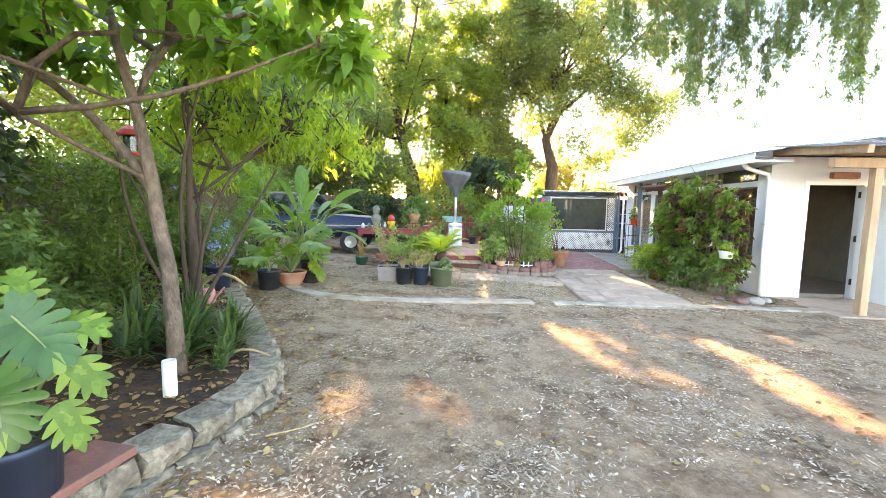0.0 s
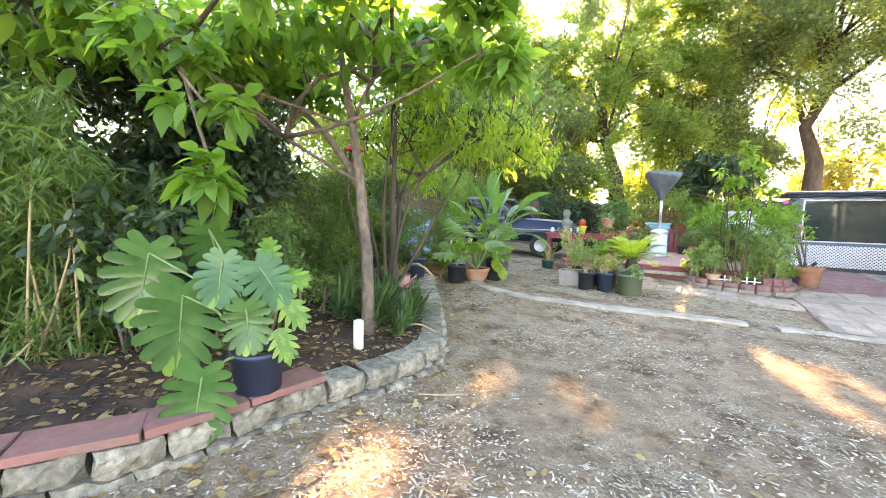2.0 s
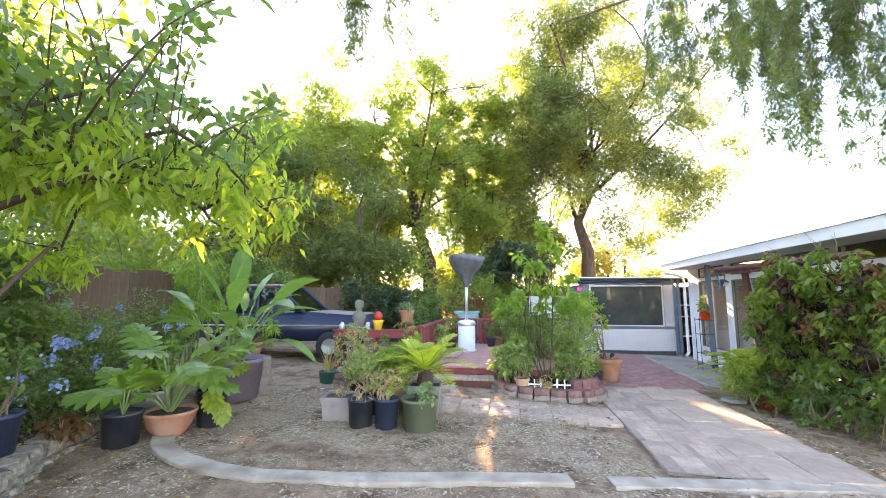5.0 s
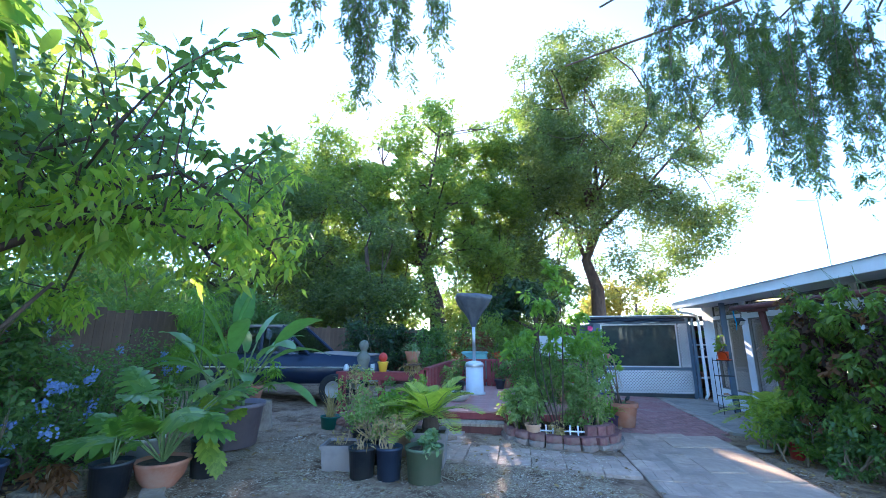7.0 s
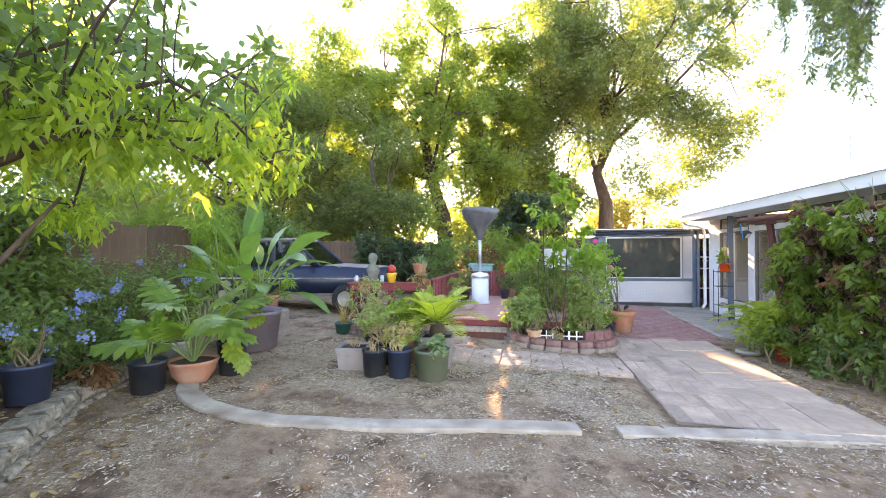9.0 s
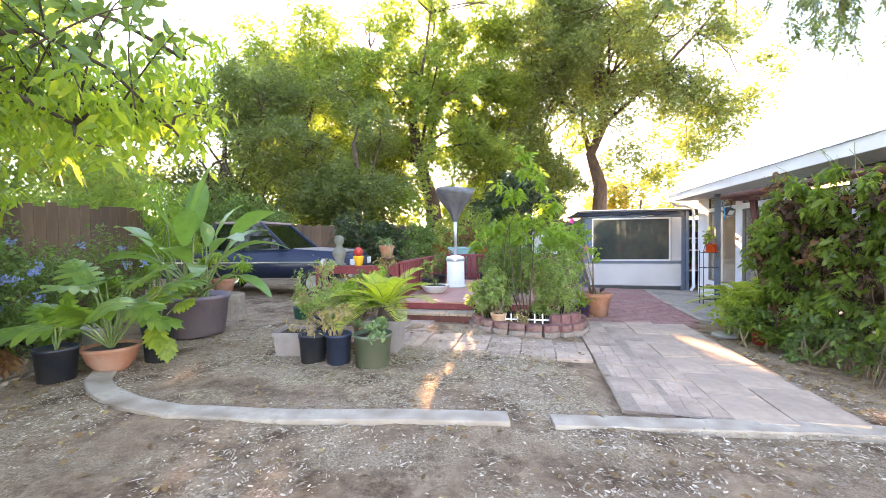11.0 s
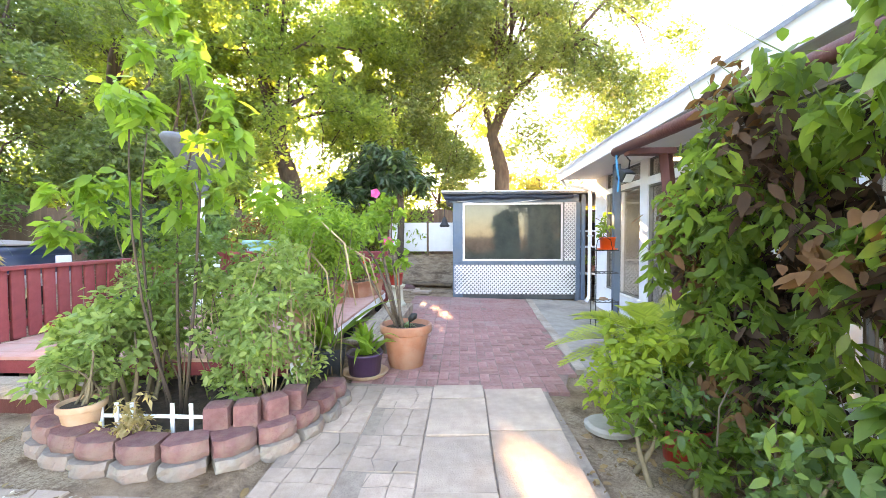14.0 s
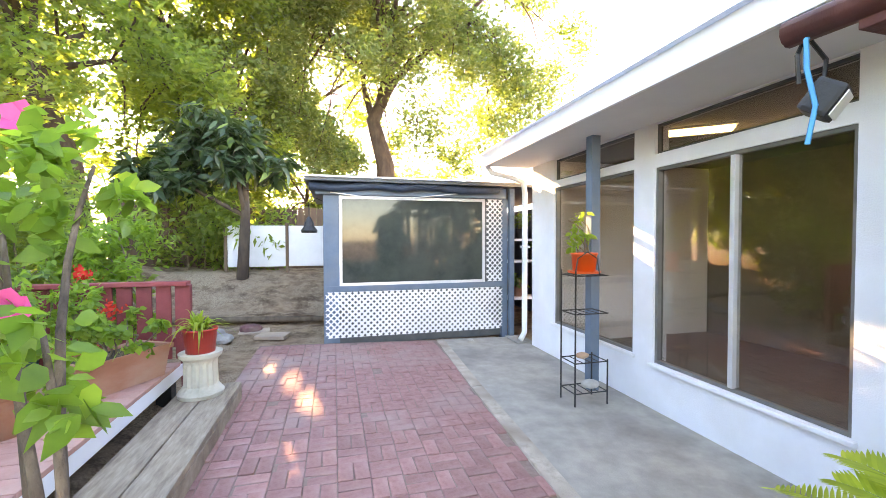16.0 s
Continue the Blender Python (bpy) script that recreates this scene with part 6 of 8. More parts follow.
def sago(t, z, n, length, material, seed, lift=0.6, pairs=34, trunk=0.1):
    """A sago palm: a shaggy short trunk and arching fronds of many stiff leaflets."""
    rng = np.random.default_rng(seed)
    bm = bmesh.new()
    lathe(bm, [(0, 0), (trunk, 0), (trunk * 1.15, 0.08), (trunk * 0.9, 0.18), (trunk * 0.4, 0.22), (0, 0.22)], 14, (0, 0, z - 0.02), 0.08)
    part("trunk", bm, BARKDARK, t)
    rach = bmesh.new()
    base, way, nor, ln = [], [], [], []
    for k in range(n):
        a = 2 * math.pi * k / n * 1.0 + rng.normal() * 0.2
        el = rng.uniform(0.25, 1.15) * lift / 0.6
        l2 = length * rng.uniform(0.8, 1.1)
        out, up = Vector((math.cos(a), math.sin(a), 0)), Vector((0, 0, 1))
        pts = [Vector((0, 0, z + 0.16)) + out * l2 * s * math.cos(el) + up * (l2 * s * math.sin(el) - l2 * 0.42 * s * s) for s in (j / 8 for j in range(9))]
        tube(rach, pts, [0.009 - 0.0009 * j for j in range(9)], 5)
        for j in range(pairs):
            s = 0.12 + 0.88 * j / pairs
            i = min(7, int(s * 8))
            p = pts[i].lerp(pts[i + 1], s * 8 - i)
            d = (pts[i + 1] - pts[i]).normalized()
            sd = d.cross(up).normalized()
            nn = sd.cross(d)
            for g in (-1, 1):
                base.append(p)
                way.append(sd * g * 0.85 + d * 0.6 + nn * 0.28)
                nor.append(nn)
                ln.append(length * 0.21 * math.sin(math.pi * min(1, 0.16 + 0.8 * s)) ** 0.7)
    part("frond_rib", rach, STEM, t)
    ln = np.array(ln)
    blades("frondage", np.array(base), np.array(way), np.array(nor), ln, 0.016, material, t, "", STRAP, 0.12, 0.15)


def paddles(t, z, specs, material, seed):
    """Bird-of-paradise leaves: a long stalk and one broad, split paddle each: (heading, stalk, lean, blade, width)."""
    rng = np.random.default_rng(seed)
    fine = tuple((k / 9, 0.5 * max(0.03, math.sin(math.pi * (0.05 + 0.93 * k / 9)) ** 0.65)) for k in range(10))
    for a, stalk, lean, blade, wid in specs:
        out = Vector((math.cos(a), math.sin(a), 0))
        d = out * math.sin(lean) + Vector((0, 0, math.cos(lean)))
        foot = Vector((rng.normal() * 0.07, rng.normal() * 0.07, z))
        tip = foot + d * stalk
        bm = bmesh.new()
        tube(bm, [foot, foot.lerp(tip, 0.5) - out * 0.03, tip], [0.02, 0.015, 0.011], 7)
        part("stalk", bm, STEM, t)
        d2 = (d + out * 0.25).normalized()
        nor = -out * math.cos(lean) + Vector((0, 0, math.sin(lean) + 0.25)) + Vector(rng.normal(size=3)) * 0.35
        blades("leaf", [tip], [d2], [nor], blade, wid, material, t, "", fine, 0.10 + 0.55 * math.sin(lean), 0.22, 0.03)


def lobed(t, specs, material, fingers=7, name="leaf", stalks=True, root=(0, 0, 0), thin=0.2):
    """Deeply cut leaves: fingers set along a midrib, joined by a broad middle: (tip of stalk, heading way, face, length)."""
    bm = bmesh.new()
    for at, way, face, ln in specs:
        at, d, n = Vector(at), Vector(way).normalized(), Vector(face).normalized()
        sd = d.cross(n).normalized()
        n = sd.cross(d).normalized()
        base, ways, lens, wids = [], [], [], []
        for k in range(fingers):
            s = (k + 0.3) / fingers
            prof = math.sin(math.pi * (0.22 + 0.74 * s)) ** 0.8
            for g in (-1, 1):
                base.append(at + d * ln * s * 0.92 - sd * g * 0.02 * ln)
                ways.append(sd * g * (1.0 - 0.45 * s) + d * (0.15 + 0.75 * s) - n * 0.08)
                lens.append(ln * (0.55 if thin > 0.12 else 0.6) * prof)
                wids.append(ln * thin * (0.8 + 0.5 * prof))
        base.append(at)
        ways.append(d)
        lens.append(ln * 1.06)
        wids.append(ln * (0.36 if thin > 0.12 else 0.2))
        round_ = ((0.0, 0.5), (0.3, 0.52), (0.65, 0.44), (0.9, 0.24), (1.0, 0.05))
        blades(name, np.array(base), np.array(ways), np.tile(n, (len(base), 1)), np.array(lens), np.array(wids), material, t, "", round_, 0.18, 0.08)
        if stalks:
            r = Vector(root)
            mid = r.lerp(at, 0.55) + Vector((0, 0, 0.12 * (at - r).length))
            tube(bm, [r, mid, at], [0.010, 0.008, 0.006], 6)
    if stalks:
        part("stalk", bm, STEM, t)
    else:
        bm.free()


def monstera(t, specs, material, root):
    """Heart-shaped leaves cut into broad ribs on both sides of the midrib: (end of stalk, heading, face, length)."""
    lobe = ((0.0, 0.7), (0.3, 0.98), (0.5, 0.9), (0.75, 0.96), (0.92, 0.76), (1.0, 0.3))
    bm = bmesh.new()
    for at, way, face, ln in specs:
        at, d, n = Vector(at), Vector(way).normalized(), Vector(face).normalized()
        sd = d.cross(n).normalized()
        n = sd.cross(d).normalized()
        base, ways, lens, wids = [], [], [], []
        for k in range(8):
            s = k / 7
            a = radians(142 - 128 * s)
            for g in (-1, 1):
                base.append(at + d * ln * 0.64 * s)
                ways.append(d * math.cos(a) + sd * g * math.sin(a) + n * 0.14)
                lens.append(ln * (0.30 + 0.26 * math.sin(math.pi * (0.16 + 0.72 * s))))
                wids.append(ln * 0.088)
        leaf = blades("leaf", np.array(base), np.array(ways), np.tile(n, (len(base), 1)), np.array(lens), np.array(wids), material, t, "", lobe, 0.14, 0.12)
        rib = bmesh.new()
        tube(rib, [at + n * 0.006, at + d * ln * 0.4 + n * 0.006, at + d * ln * 0.95 - Vector((0, 0, 0.02))], [0.006, 0.004, 0.001], 5)
        part("midrib", rib, STEM, leaf)
        r = Vector(root)
        mid = r.lerp(at, 0.55) + Vector((0, 0, 0.12 * (at - r).length))
        tube(bm, [r, mid, at], [0.010, 0.008, 0.006], 6)
    part("stalk", bm, STEM, t)


# ---- shrubs and hedges ----
def shrub(name, label, at, clumps, n, size, material, seed, category="shrub", ratio=0.5, hang=0.1, fold=0.1, shape=LEAF, stems=10, wood=None, up=0.4, squash=0.85, thick=0.02):
    rng = np.random.default_rng(seed)
    t = thing(name, label, category, at)
    rel = [(c[0] - at[0], c[1] - at[1], c[2] - at[2], c[3]) for c in clumps]
    foliage("foliage", rel, n, size, material, t, "", seed, ratio, up, 0.25, shape, fold, squash, hang)
    bm = bmesh.new()
    for k in range(stems):
        c = rel[k % len(rel)]
        sp = 0.03 if category == "tree" else 0.12
        limb(bm, (rng.normal() * sp + c[0] * 3.3 * sp, rng.normal() * sp + c[1] * 3.3 * sp, -0.05), c[:3], thick, thick * 0.3, rng, 0.1, 5, 5)
    part("stem", bm, wood or TWIG, t, "", True)
    return t


def left_hedge():
    z = 0.28
    shrub("bamboo", "clump of feathery bamboo in the shade of the fence", (-4.6, 0.6, z),
          heap((-4.7, 0.7, 1.2), (0.7, 1.0, 1.0), 20, 0.42, 60, -0.9) + heap((-4.3, -0.6, 1.0), (0.5, 0.8, 0.9), 10, 0.4, 61, -0.9), 17000, 0.13, L_BAMBOO, 60, "bamboo", 0.14, 0.5, 0.0, LEAF, 26, DRYSTEM, 0.1)
    shrub("shrub", "dense dark shrub with glossy leaves before the fence", (-4.8, 2.5, z),
          heap((-4.8, 2.3, 1.4), (0.7, 1.0, 1.2), 24, 0.42, 62, -0.95), 15000, 0.11, L_DARK, 62, "shrub", 0.45, 0.3, 0.12, OVAL, 14, BARKDARK)
    shrub("shrub", "tall dark tree-like shrub above the fence", (-5.4, 1.4, z),
          heap((-5.4, 1.2, 2.5), (0.8, 3.4, 1.2), 44, 0.55, 63, -0.95), 26000, 0.13, L_DARK, 63, "shrub", 0.42, 0.2, 0.1, LEAF, 10, BARKDARK)
    shrub("shrub", "soft grey-green shrub in the planting bed", (-4.5, 4.2, z),
          heap((-4.6, 4.2, 1.1), (0.6, 0.9, 0.9), 18, 0.38, 64, -0.95), 14000, 0.07, L_BAMBOO, 64, "shrub", 0.35, 0.2, 0.0, LEAF, 14)
    shrub("shrub", "green hedge shrub along the fence", (-5.4, 6.3, 0.15),
          heap((-5.4, 6.2, 1.2), (0.6, 1.3, 1.1), 22, 0.42, 65, -0.95), 8500, 0.09, L_HEDGE, 65, "shrub", 0.45, 0.1, 0.1, LEAF, 12)
    shrub("tall_shrub", "tall light green shrub beyond the bed", (-7.4, 9.4, 0.15),
          heap((-7.4, 9.4, 1.8), (1.0, 1.2, 1.7), 24, 0.5, 66, -0.95), 9000, 0.12, L_TREE, 66, "shrub", 0.35, 0.3, 0.0, LEAF, 14)
    for k, (x, y, s, hgt) in enumerate(((-4.9, 7.2, 0.5, 0.62), (-5.4, 8.2, 0.6, 0.8), (-4.55, 6.3, 0.42, 0.5), (-5.9, 7.2, 0.6, 0.9))):
        t = shrub("plumbago", "spreading shrub with clusters of pale blue flowers", (x, y, bed_z(x, y) if y < 6.6 else gz(x)),
                  heap((x, y, hgt), (s, s, hgt * 0.9), 13, 0.3, 70 + k, -0.95), 3400, 0.055, L_HEDGE, 70 + k, "shrub", 0.42, 0.0, 0.1, LEAF, 14)
        rng = np.random.default_rng(k)
        for j in range(7):
            base, way = [], []
            d = unit(rng.normal(size=3) + (0.9, -0.9, 0.5))
            c = d * (s * 1.0, s * 1.0, hgt * 0.85) + (0, 0, hgt)
            for m in range(32):
                base.append(c + rng.normal(size=3) * 0.03)
                way.append(d + rng.normal(size=3) * 0.8)
            blades("flower_cluster", base, way, np.array(way)[:, [2, 0, 1]], 0.034, 0.032, BLUEFLOWER, t, "pale blue flower head", OVAL)
    shrub("shrub", "dark glossy shrub with bare brown stems close behind the bed wall", (-3.4, 1.5, z - 0.02),
          heap((-3.45, 1.55, 0.95), (0.4, 0.5, 0.62), 15, 0.26, 67, -0.95), 4200, 0.085, L_DARK, 67, "shrub", 0.42, 0.3, 0.12, OVAL, 14, BARKGREY, thick=0.014)
    shrub("bamboo", "feathery bamboo with thin tan canes in the raised bed", (-3.85, 0.85, z - 0.02),
          heap((-3.9, 0.85, 1.25), (0.45, 0.5, 0.95), 16, 0.3, 68, -0.95), 9000, 0.11, L_BAMBOO, 68, "bamboo", 0.14, 0.5, 0.0, LEAF, 18, DRYSTEM, 0.1, thick=0.011)
    shrub("shrub", "soft dark green shrub behind the potted plant", (-3.3, 2.35, z - 0.02),
          heap((-3.4, 2.4, 0.75), (0.36, 0.4, 0.5), 13, 0.24, 69, -0.95), 3800, 0.06, L_HEDGE, 69, "shrub", 0.4, 0.2, 0.1, LEAF, 12)
    # shade plants low in the bed
    for k, (x, y) in enumerate(((-3.6, 2.2), (-4.0, 3.3), (-3.3, 3.1), (-3.9, 1.3), (-4.0, 5.0), (-3.2, 1.9))):
        shrub("ground_plant", "low grey-green plant in the shaded bed", (x, y, bed_z(x, y)), heap((x, y, bed_z(x, y) + 0.16), (0.28, 0.3, 0.18), 7, 0.13, 80 + k, -0.5), 420, 0.07, L_HEDGE if k % 2 else L_GREY, 80 + k, "plant", 0.4, 0.0, 0.1, LEAF, 6)
    for k, (x, y, n, ln) in enumerate(((-2.75, 3.2, 46, 0.62), (-2.38, 3.25, 40, 0.5), (-2.95, 3.65, 40, 0.6), (-2.62, 3.75, 34, 0.5), (-2.25, 2.95, 26, 0.32), (-2.95, 2.95, 44, 0.6), (-3.2, 3.3, 44, 0.62), (-2.6, 3.0, 40, 0.55))):
        t = thing("lily_clump", "clump of long arching strap leaves round the trunk", "plant", (x, y, bed_z(x, y) - 0.02), 40 * k, "lilies round the trunk")
        strappy(t, 0, int(n * 1.6), ln * 1.2, 0.034, L_STRAP, 90 + k, 0.45, 0.85)


left_hedge()


def back_shrubs():
    for k, (x, y, rx, ry, rz, n, m, size) in enumerate(((-11.5, 15.4, 2.0, 0.7, 1.3, 6500, L_HEDGE, 0.14), (-8.6, 15.3, 1.6, 0.7, 1.3, 6500, L_HEDGE, 0.13), (-4.2, 16.0, 1.3, 0.7, 1.2, 5500, L_DARK, 0.13), (-2.3, 15.6, 0.9, 0.6, 1.0, 4500, L_HEDGE, 0.11), (-0.6, 16.2, 1.1, 0.6, 1.05, 5000, L_TREE, 0.10), (0.4, 15.6, 0.7, 0.5, 0.9, 3500, L_LIME, 0.09), (-3.2, 18.5, 2.0, 1.0, 1.6, 6000, L_TREE, 0.16), (-0.3, 21.0, 1.9, 0.9, 1.7, 6000, L_TREE, 0.16), (-1.2, 14.9 + 0.4, 0.6, 0.4, 0.9, 2500, L_RUST, 0.08))):
        shrub("shrub", ("leafy shrub in front of the back fence", "bushy green shrub beside the deck")[k in (3, 4, 5, 8)], (x, y, gz(x)), heap((x, y, gz(x) + rz), (rx, ry, rz), 16, min(rx, rz) * 0.42, 100 + k, -0.95), n, size, m, 100 + k, "shrub", 0.42, 0.15, 0.0, LEAF, 10)
    t = shrub("papyrus", "tall feathery green stalks behind the big pot", (-5.6, 9.6, gz(-5.6)), heap((-5.6, 9.6, 1.7), (0.6, 0.5, 1.2), 12, 0.32, 120, -0.8), 2600, 0.17, L_LIME, 120, "plant", 0.1, 0.5, 0.0, LEAF, 12, STEM, 0.1)


back_shrubs()


def vine():
    t = thing("vine", "overgrown leafy vine on the pergola beside the house", "vine", (4.6, 9.2, gz(4.6)))
    g = -gz(4.6)
    cl = []
    rng = np.random.default_rng(7)
    for k in range(74):
        y = 7.95 + 2.5 * rng.random()
        zt = 1.76 + 0.32 * min(1.0, max(0.0, (y - 7.8) / 1.2))
        x = 4.62 + 0.42 * (rng.random() - 0.5) - 0.18 * math.sin(math.pi * (y - 7.9) / 2.6) - 0.14 * max(0.0, y - 9.4)
        cl.append((x - 4.6, y - 9.2, g + 0.25 + (zt - 0.25) * rng.random() ** 0.8, 0.2 + 0.1 * rng.random()))
    foliage("foliage", cl, 10500, 0.09, L_VINE, t, "", 130, 0.47, 0.2, 0.3, OVAL, 0.12, 0.9, 0.45, 0.5)
    # dark leaves added behind the green ones to paint the vine's shaded inside
    foliage("inner_shade", [(c[0] + 0.12, c[1], c[2] * 0.96, c[3] * 0.95) for c in cl], 4800, 0.09, L_VINE_SHADE, t, "dark brown leaves that stand in for shade inside the vine", 136, 0.5, 0.2, 0.3, OVAL, 0.2, 0.9, 0.4, 0.1)
    low = [(c[0] * 1.1 - 0.1 * rng.random(), c[1] * 1.05, 0.1 + 0.6 * rng.random(), 0.24) for c in cl[:34]]
    foliage("undergrowth", low, 3000, 0.062, L_HEDGE, t, "", 131, 0.5, 0.2, 0.3, LEAF, 0.1, 0.8, 0.2)
    foliage("withered_foliage", cl[::2], 1500, 0.085, L_RUST, t, "dry reddish-brown leaves", 132, 0.5, 0.2, 0.3, OVAL, 0.2, 0.9, 0.5, 0.2)
    bm = bmesh.new()
    for k in range(34):
        c = cl[k]
        limb(bm, (0.2 + rng.normal() * 0.08, c[1] * 0.9, -0.03), (c[0] + 0.12, c[1], c[2]), 0.009, 0.003, rng, 0.06, 5, 6)
    for k in range(26):
        y = -1.3 + 2.4 * rng.random()
        limb(bm, (-0.35 + 0.3 * rng.random(), y, 0.0), (-0.1 + rng.normal() * 0.2, y + rng.normal() * 0.3, 0.5 + 0.4 * rng.random()), 0.006, 0.002, rng, 0.2, 4, 4)
    part("stem", bm, BARK, t)
    # lighter runners that stand out from the mass
    for k in range(9):
        y = -1.0 + 2.1 * rng.random()
        run = bmesh.new()
        tube(run, [(-0.15, y, g + 1.75), (-0.22, y + 0.1, g + 2.05), (-0.28 + rng.normal() * 0.1, y + 0.2, g + 2.2 + 0.2 * rng.random())], [0.005, 0.004, 0.002], 4)
        part("runner", run, STEM, t)
    shrub("lime_shrub", "bright yellow-green shrub in front of the vine", (4.1, 10.35, gz(4.1)), heap((4.1, 10.3, 0.35), (0.32, 0.32, 0.38), 10, 0.2, 133, -0.9), 1500, 0.075, L_FERN, 133, "shrub", 0.45, 0.1, 0.1, OVAL, 10, STEM)
    shrub("ground_plant", "leafy green plant at the foot of the vine", (4.15, 9.75, gz(4.1)), heap((4.12, 9.75, 0.12), (0.3, 0.35, 0.26), 9, 0.18, 134, -0.8), 1100, 0.07, L_VINE, 134, "plant", 0.5, 0.1, 0.1, OVAL, 8)
    shrub("ground_plant", "leafy green plant at the foot of the vine", (4.25, 9.0, gz(4.2)), heap((4.25, 8.95, 0.1), (0.25, 0.4, 0.25), 9, 0.18, 135, -0.8), 1000, 0.07, L_HEDGE, 135, "plant", 0.5, 0.1, 0.1, OVAL, 8)


vine()


# ---- pots and potted plants ----
def left_pots():
    t = potted("potted_plant", "navy nursery pot of split-leaf monstera on the bed wall", -2.12, 1.42, bed_z(-2.2, 1.4) + 0.02, 0.15, 0.30, BLUEPOT, "nursery")
    monstera(t, [((-0.62, -0.30, 0.86), (-0.1, -0.1, -0.75), (0.72, -0.62, 0.5), 0.44), ((-0.36, -0.24, 0.62), (-0.1, -0.05, -0.9), (0.72, -0.6, 0.4), 0.46), ((-0.5, 0.0, 1.0), (-0.1, 0.2, -0.5), (0.5, -0.6, 0.75), 0.34), ((-0.14, -0.12, 0.83), (0.1, -0.2, -0.8), (0.65, -0.6, 0.5), 0.26), ((0.03, 0.0, 0.80), (0.5, 0.2, -0.7), (0.6, -0.65, 0.5), 0.27), ((0.08, -0.12, 0.58), (0.1, 0.0, -0.9), (0.8, -0.5, 0.3), 0.25), ((0.02, -0.34, 0.24), (-0.05, -0.15, -0.95), (0.75, -0.6, 0.3), 0.34)], L_MONST, (0, 0, 0.27))
    lobed(t, [((0.16, 0.06, 0.62), (0.5, 0.3, -0.7), (0.6, -0.7, 0.4), 0.2), ((0.2, 0.0, 0.45), (0.4, 0.1, -0.9), (0.7, -0.6, 0.3), 0.18), ((-0.1, 0.16, 0.78), (-0.2, 0.1, 0.5), (0.4, -0.7, 0.7), 0.2), ((0.1, 0.12, 0.75), (0.6, 0.1, -0.1), (0.4, -0.7, 0.6), 0.19), ((-0.22, 0.1, 0.55), (-0.3, -0.1, -0.8), (0.6, -0.7, 0.4), 0.18)], L_PHILO, 5, root=(0, 0, 0.27), thin=0.16)
    strappy(t, 0.25, 14, 0.18, 0.02, L_HEDGE, 3, 0.8)
    p = thing("pipe", "short white plastic pipe standing in the bed", "pipe", (-2.25, 2.42, bed_z(-2.25, 2.42) - 0.06))
    bm = bmesh.new()
    lathe(bm, [(0.0, 0.0), (0.042, 0.0), (0.042, 0.30), (0.036, 0.30), (0.036, 0.05), (0, 0.05)], 18)
    part("pipe_body", bm, PVC, p, "", True)
    f = thing("bird_feeder", "small red hanging bird feeder", "feeder", (-3.45, 3.6, 1.86))
    bm = bmesh.new()
    lathe(bm, [(0, 0.0), (0.10, 0.0), (0.11, 0.03), (0.10, 0.03), (0.0, 0.02)], 18)
    part("tray", bm, REDGLAZE, f)
    bm = bmesh.new()
    lathe(bm, [(0.055, 0.03), (0.055, 0.18), (0.0, 0.18)], 14)
    part("tube", bm, CARGLASS, f)
    bm = bmesh.new()
    lathe(bm, [(0.12, 0.18), (0.08, 0.23), (0.02, 0.27), (0, 0.27)], 18)
    part("cap", bm, REDGLAZE, f)
    bm = bmesh.new()
    tube(bm, [(0, 0, 0.27), (0.02, 0, 0.7), (0.05, 0, 1.1)], 0.003, 4)
    part("wire", bm, IRON, f)
    z = bed_z(-3.9, 5.62) + 0.0
    t = potted("potted_plant", "navy nursery pot with a blue-flowered plant on the wall", -3.92, 5.56, gz(-3.92) + 0.175, 0.17, 0.32, BLUEPOT, "nursery")
    bushy(t, 0.32, 0.3, 0.28, 700, 0.055, L_HEDGE, 140)
    rng = np.random.default_rng(4)
    b = rng.normal(size=(60, 3)) * (0.05, 0.05, 0.03) + (0.05, -0.18, 0.62)
    blades("flower_cluster", b, rng.normal(size=(60, 3)), rng.normal(size=(60, 3)), 0.03, 0.03, BLUEFLOWER, t, "pale blue flowers", OVAL)
    t = thing("withered_plant", "heap of withered orange-brown leaves over the wall", "plant", (-3.92, 6.12, gz(-3.9) + 0.16))
    bushy(t, 0, 0.14, 0.1, 130, 0.12, L_RUST, 142, 6, 0.35, True, 0.6)
    j = thing("watering_can", "small pink plastic watering can on the bed", "can", (-3.55, 4.75, bed_z(-3.55, 4.75)))
    bm = bmesh.new()
    lathe(bm, [(0, 0), (0.085, 0), (0.09, 0.03), (0.085, 0.15), (0.07, 0.18), (0.06, 0.18), (0.06, 0.15), (0, 0.14)], 20)
    pink = surf("pink_plastic", (0.55, 0.20, 0.22), (0.62, 0.26, 0.27), 4, 0.5, 0.05)
    part("body", bm, pink, j, "", True)
    bm = bmesh.new()
    tube(bm, [(0.08, 0, 0.05), (0.16, 0, 0.14), (0.22, 0, 0.2)], [0.018, 0.013, 0.012], 8)
    part("spout", bm, pink, j, "", True)
    bm = bmesh.new()
    tube(bm, [(-0.06, 0, 0.16), (-0.14, 0, 0.16), (-0.14, 0, 0.06), (-0.085, 0, 0.04)], 0.009, 6)
    part("handle", bm, pink, j, "", True)
    t = potted("potted_plant", "black nursery pot with a lobed-leaf philodendron", -3.62, 6.42, gz(-3.6), 0.175, 0.32, BLACKPOT, "nursery")
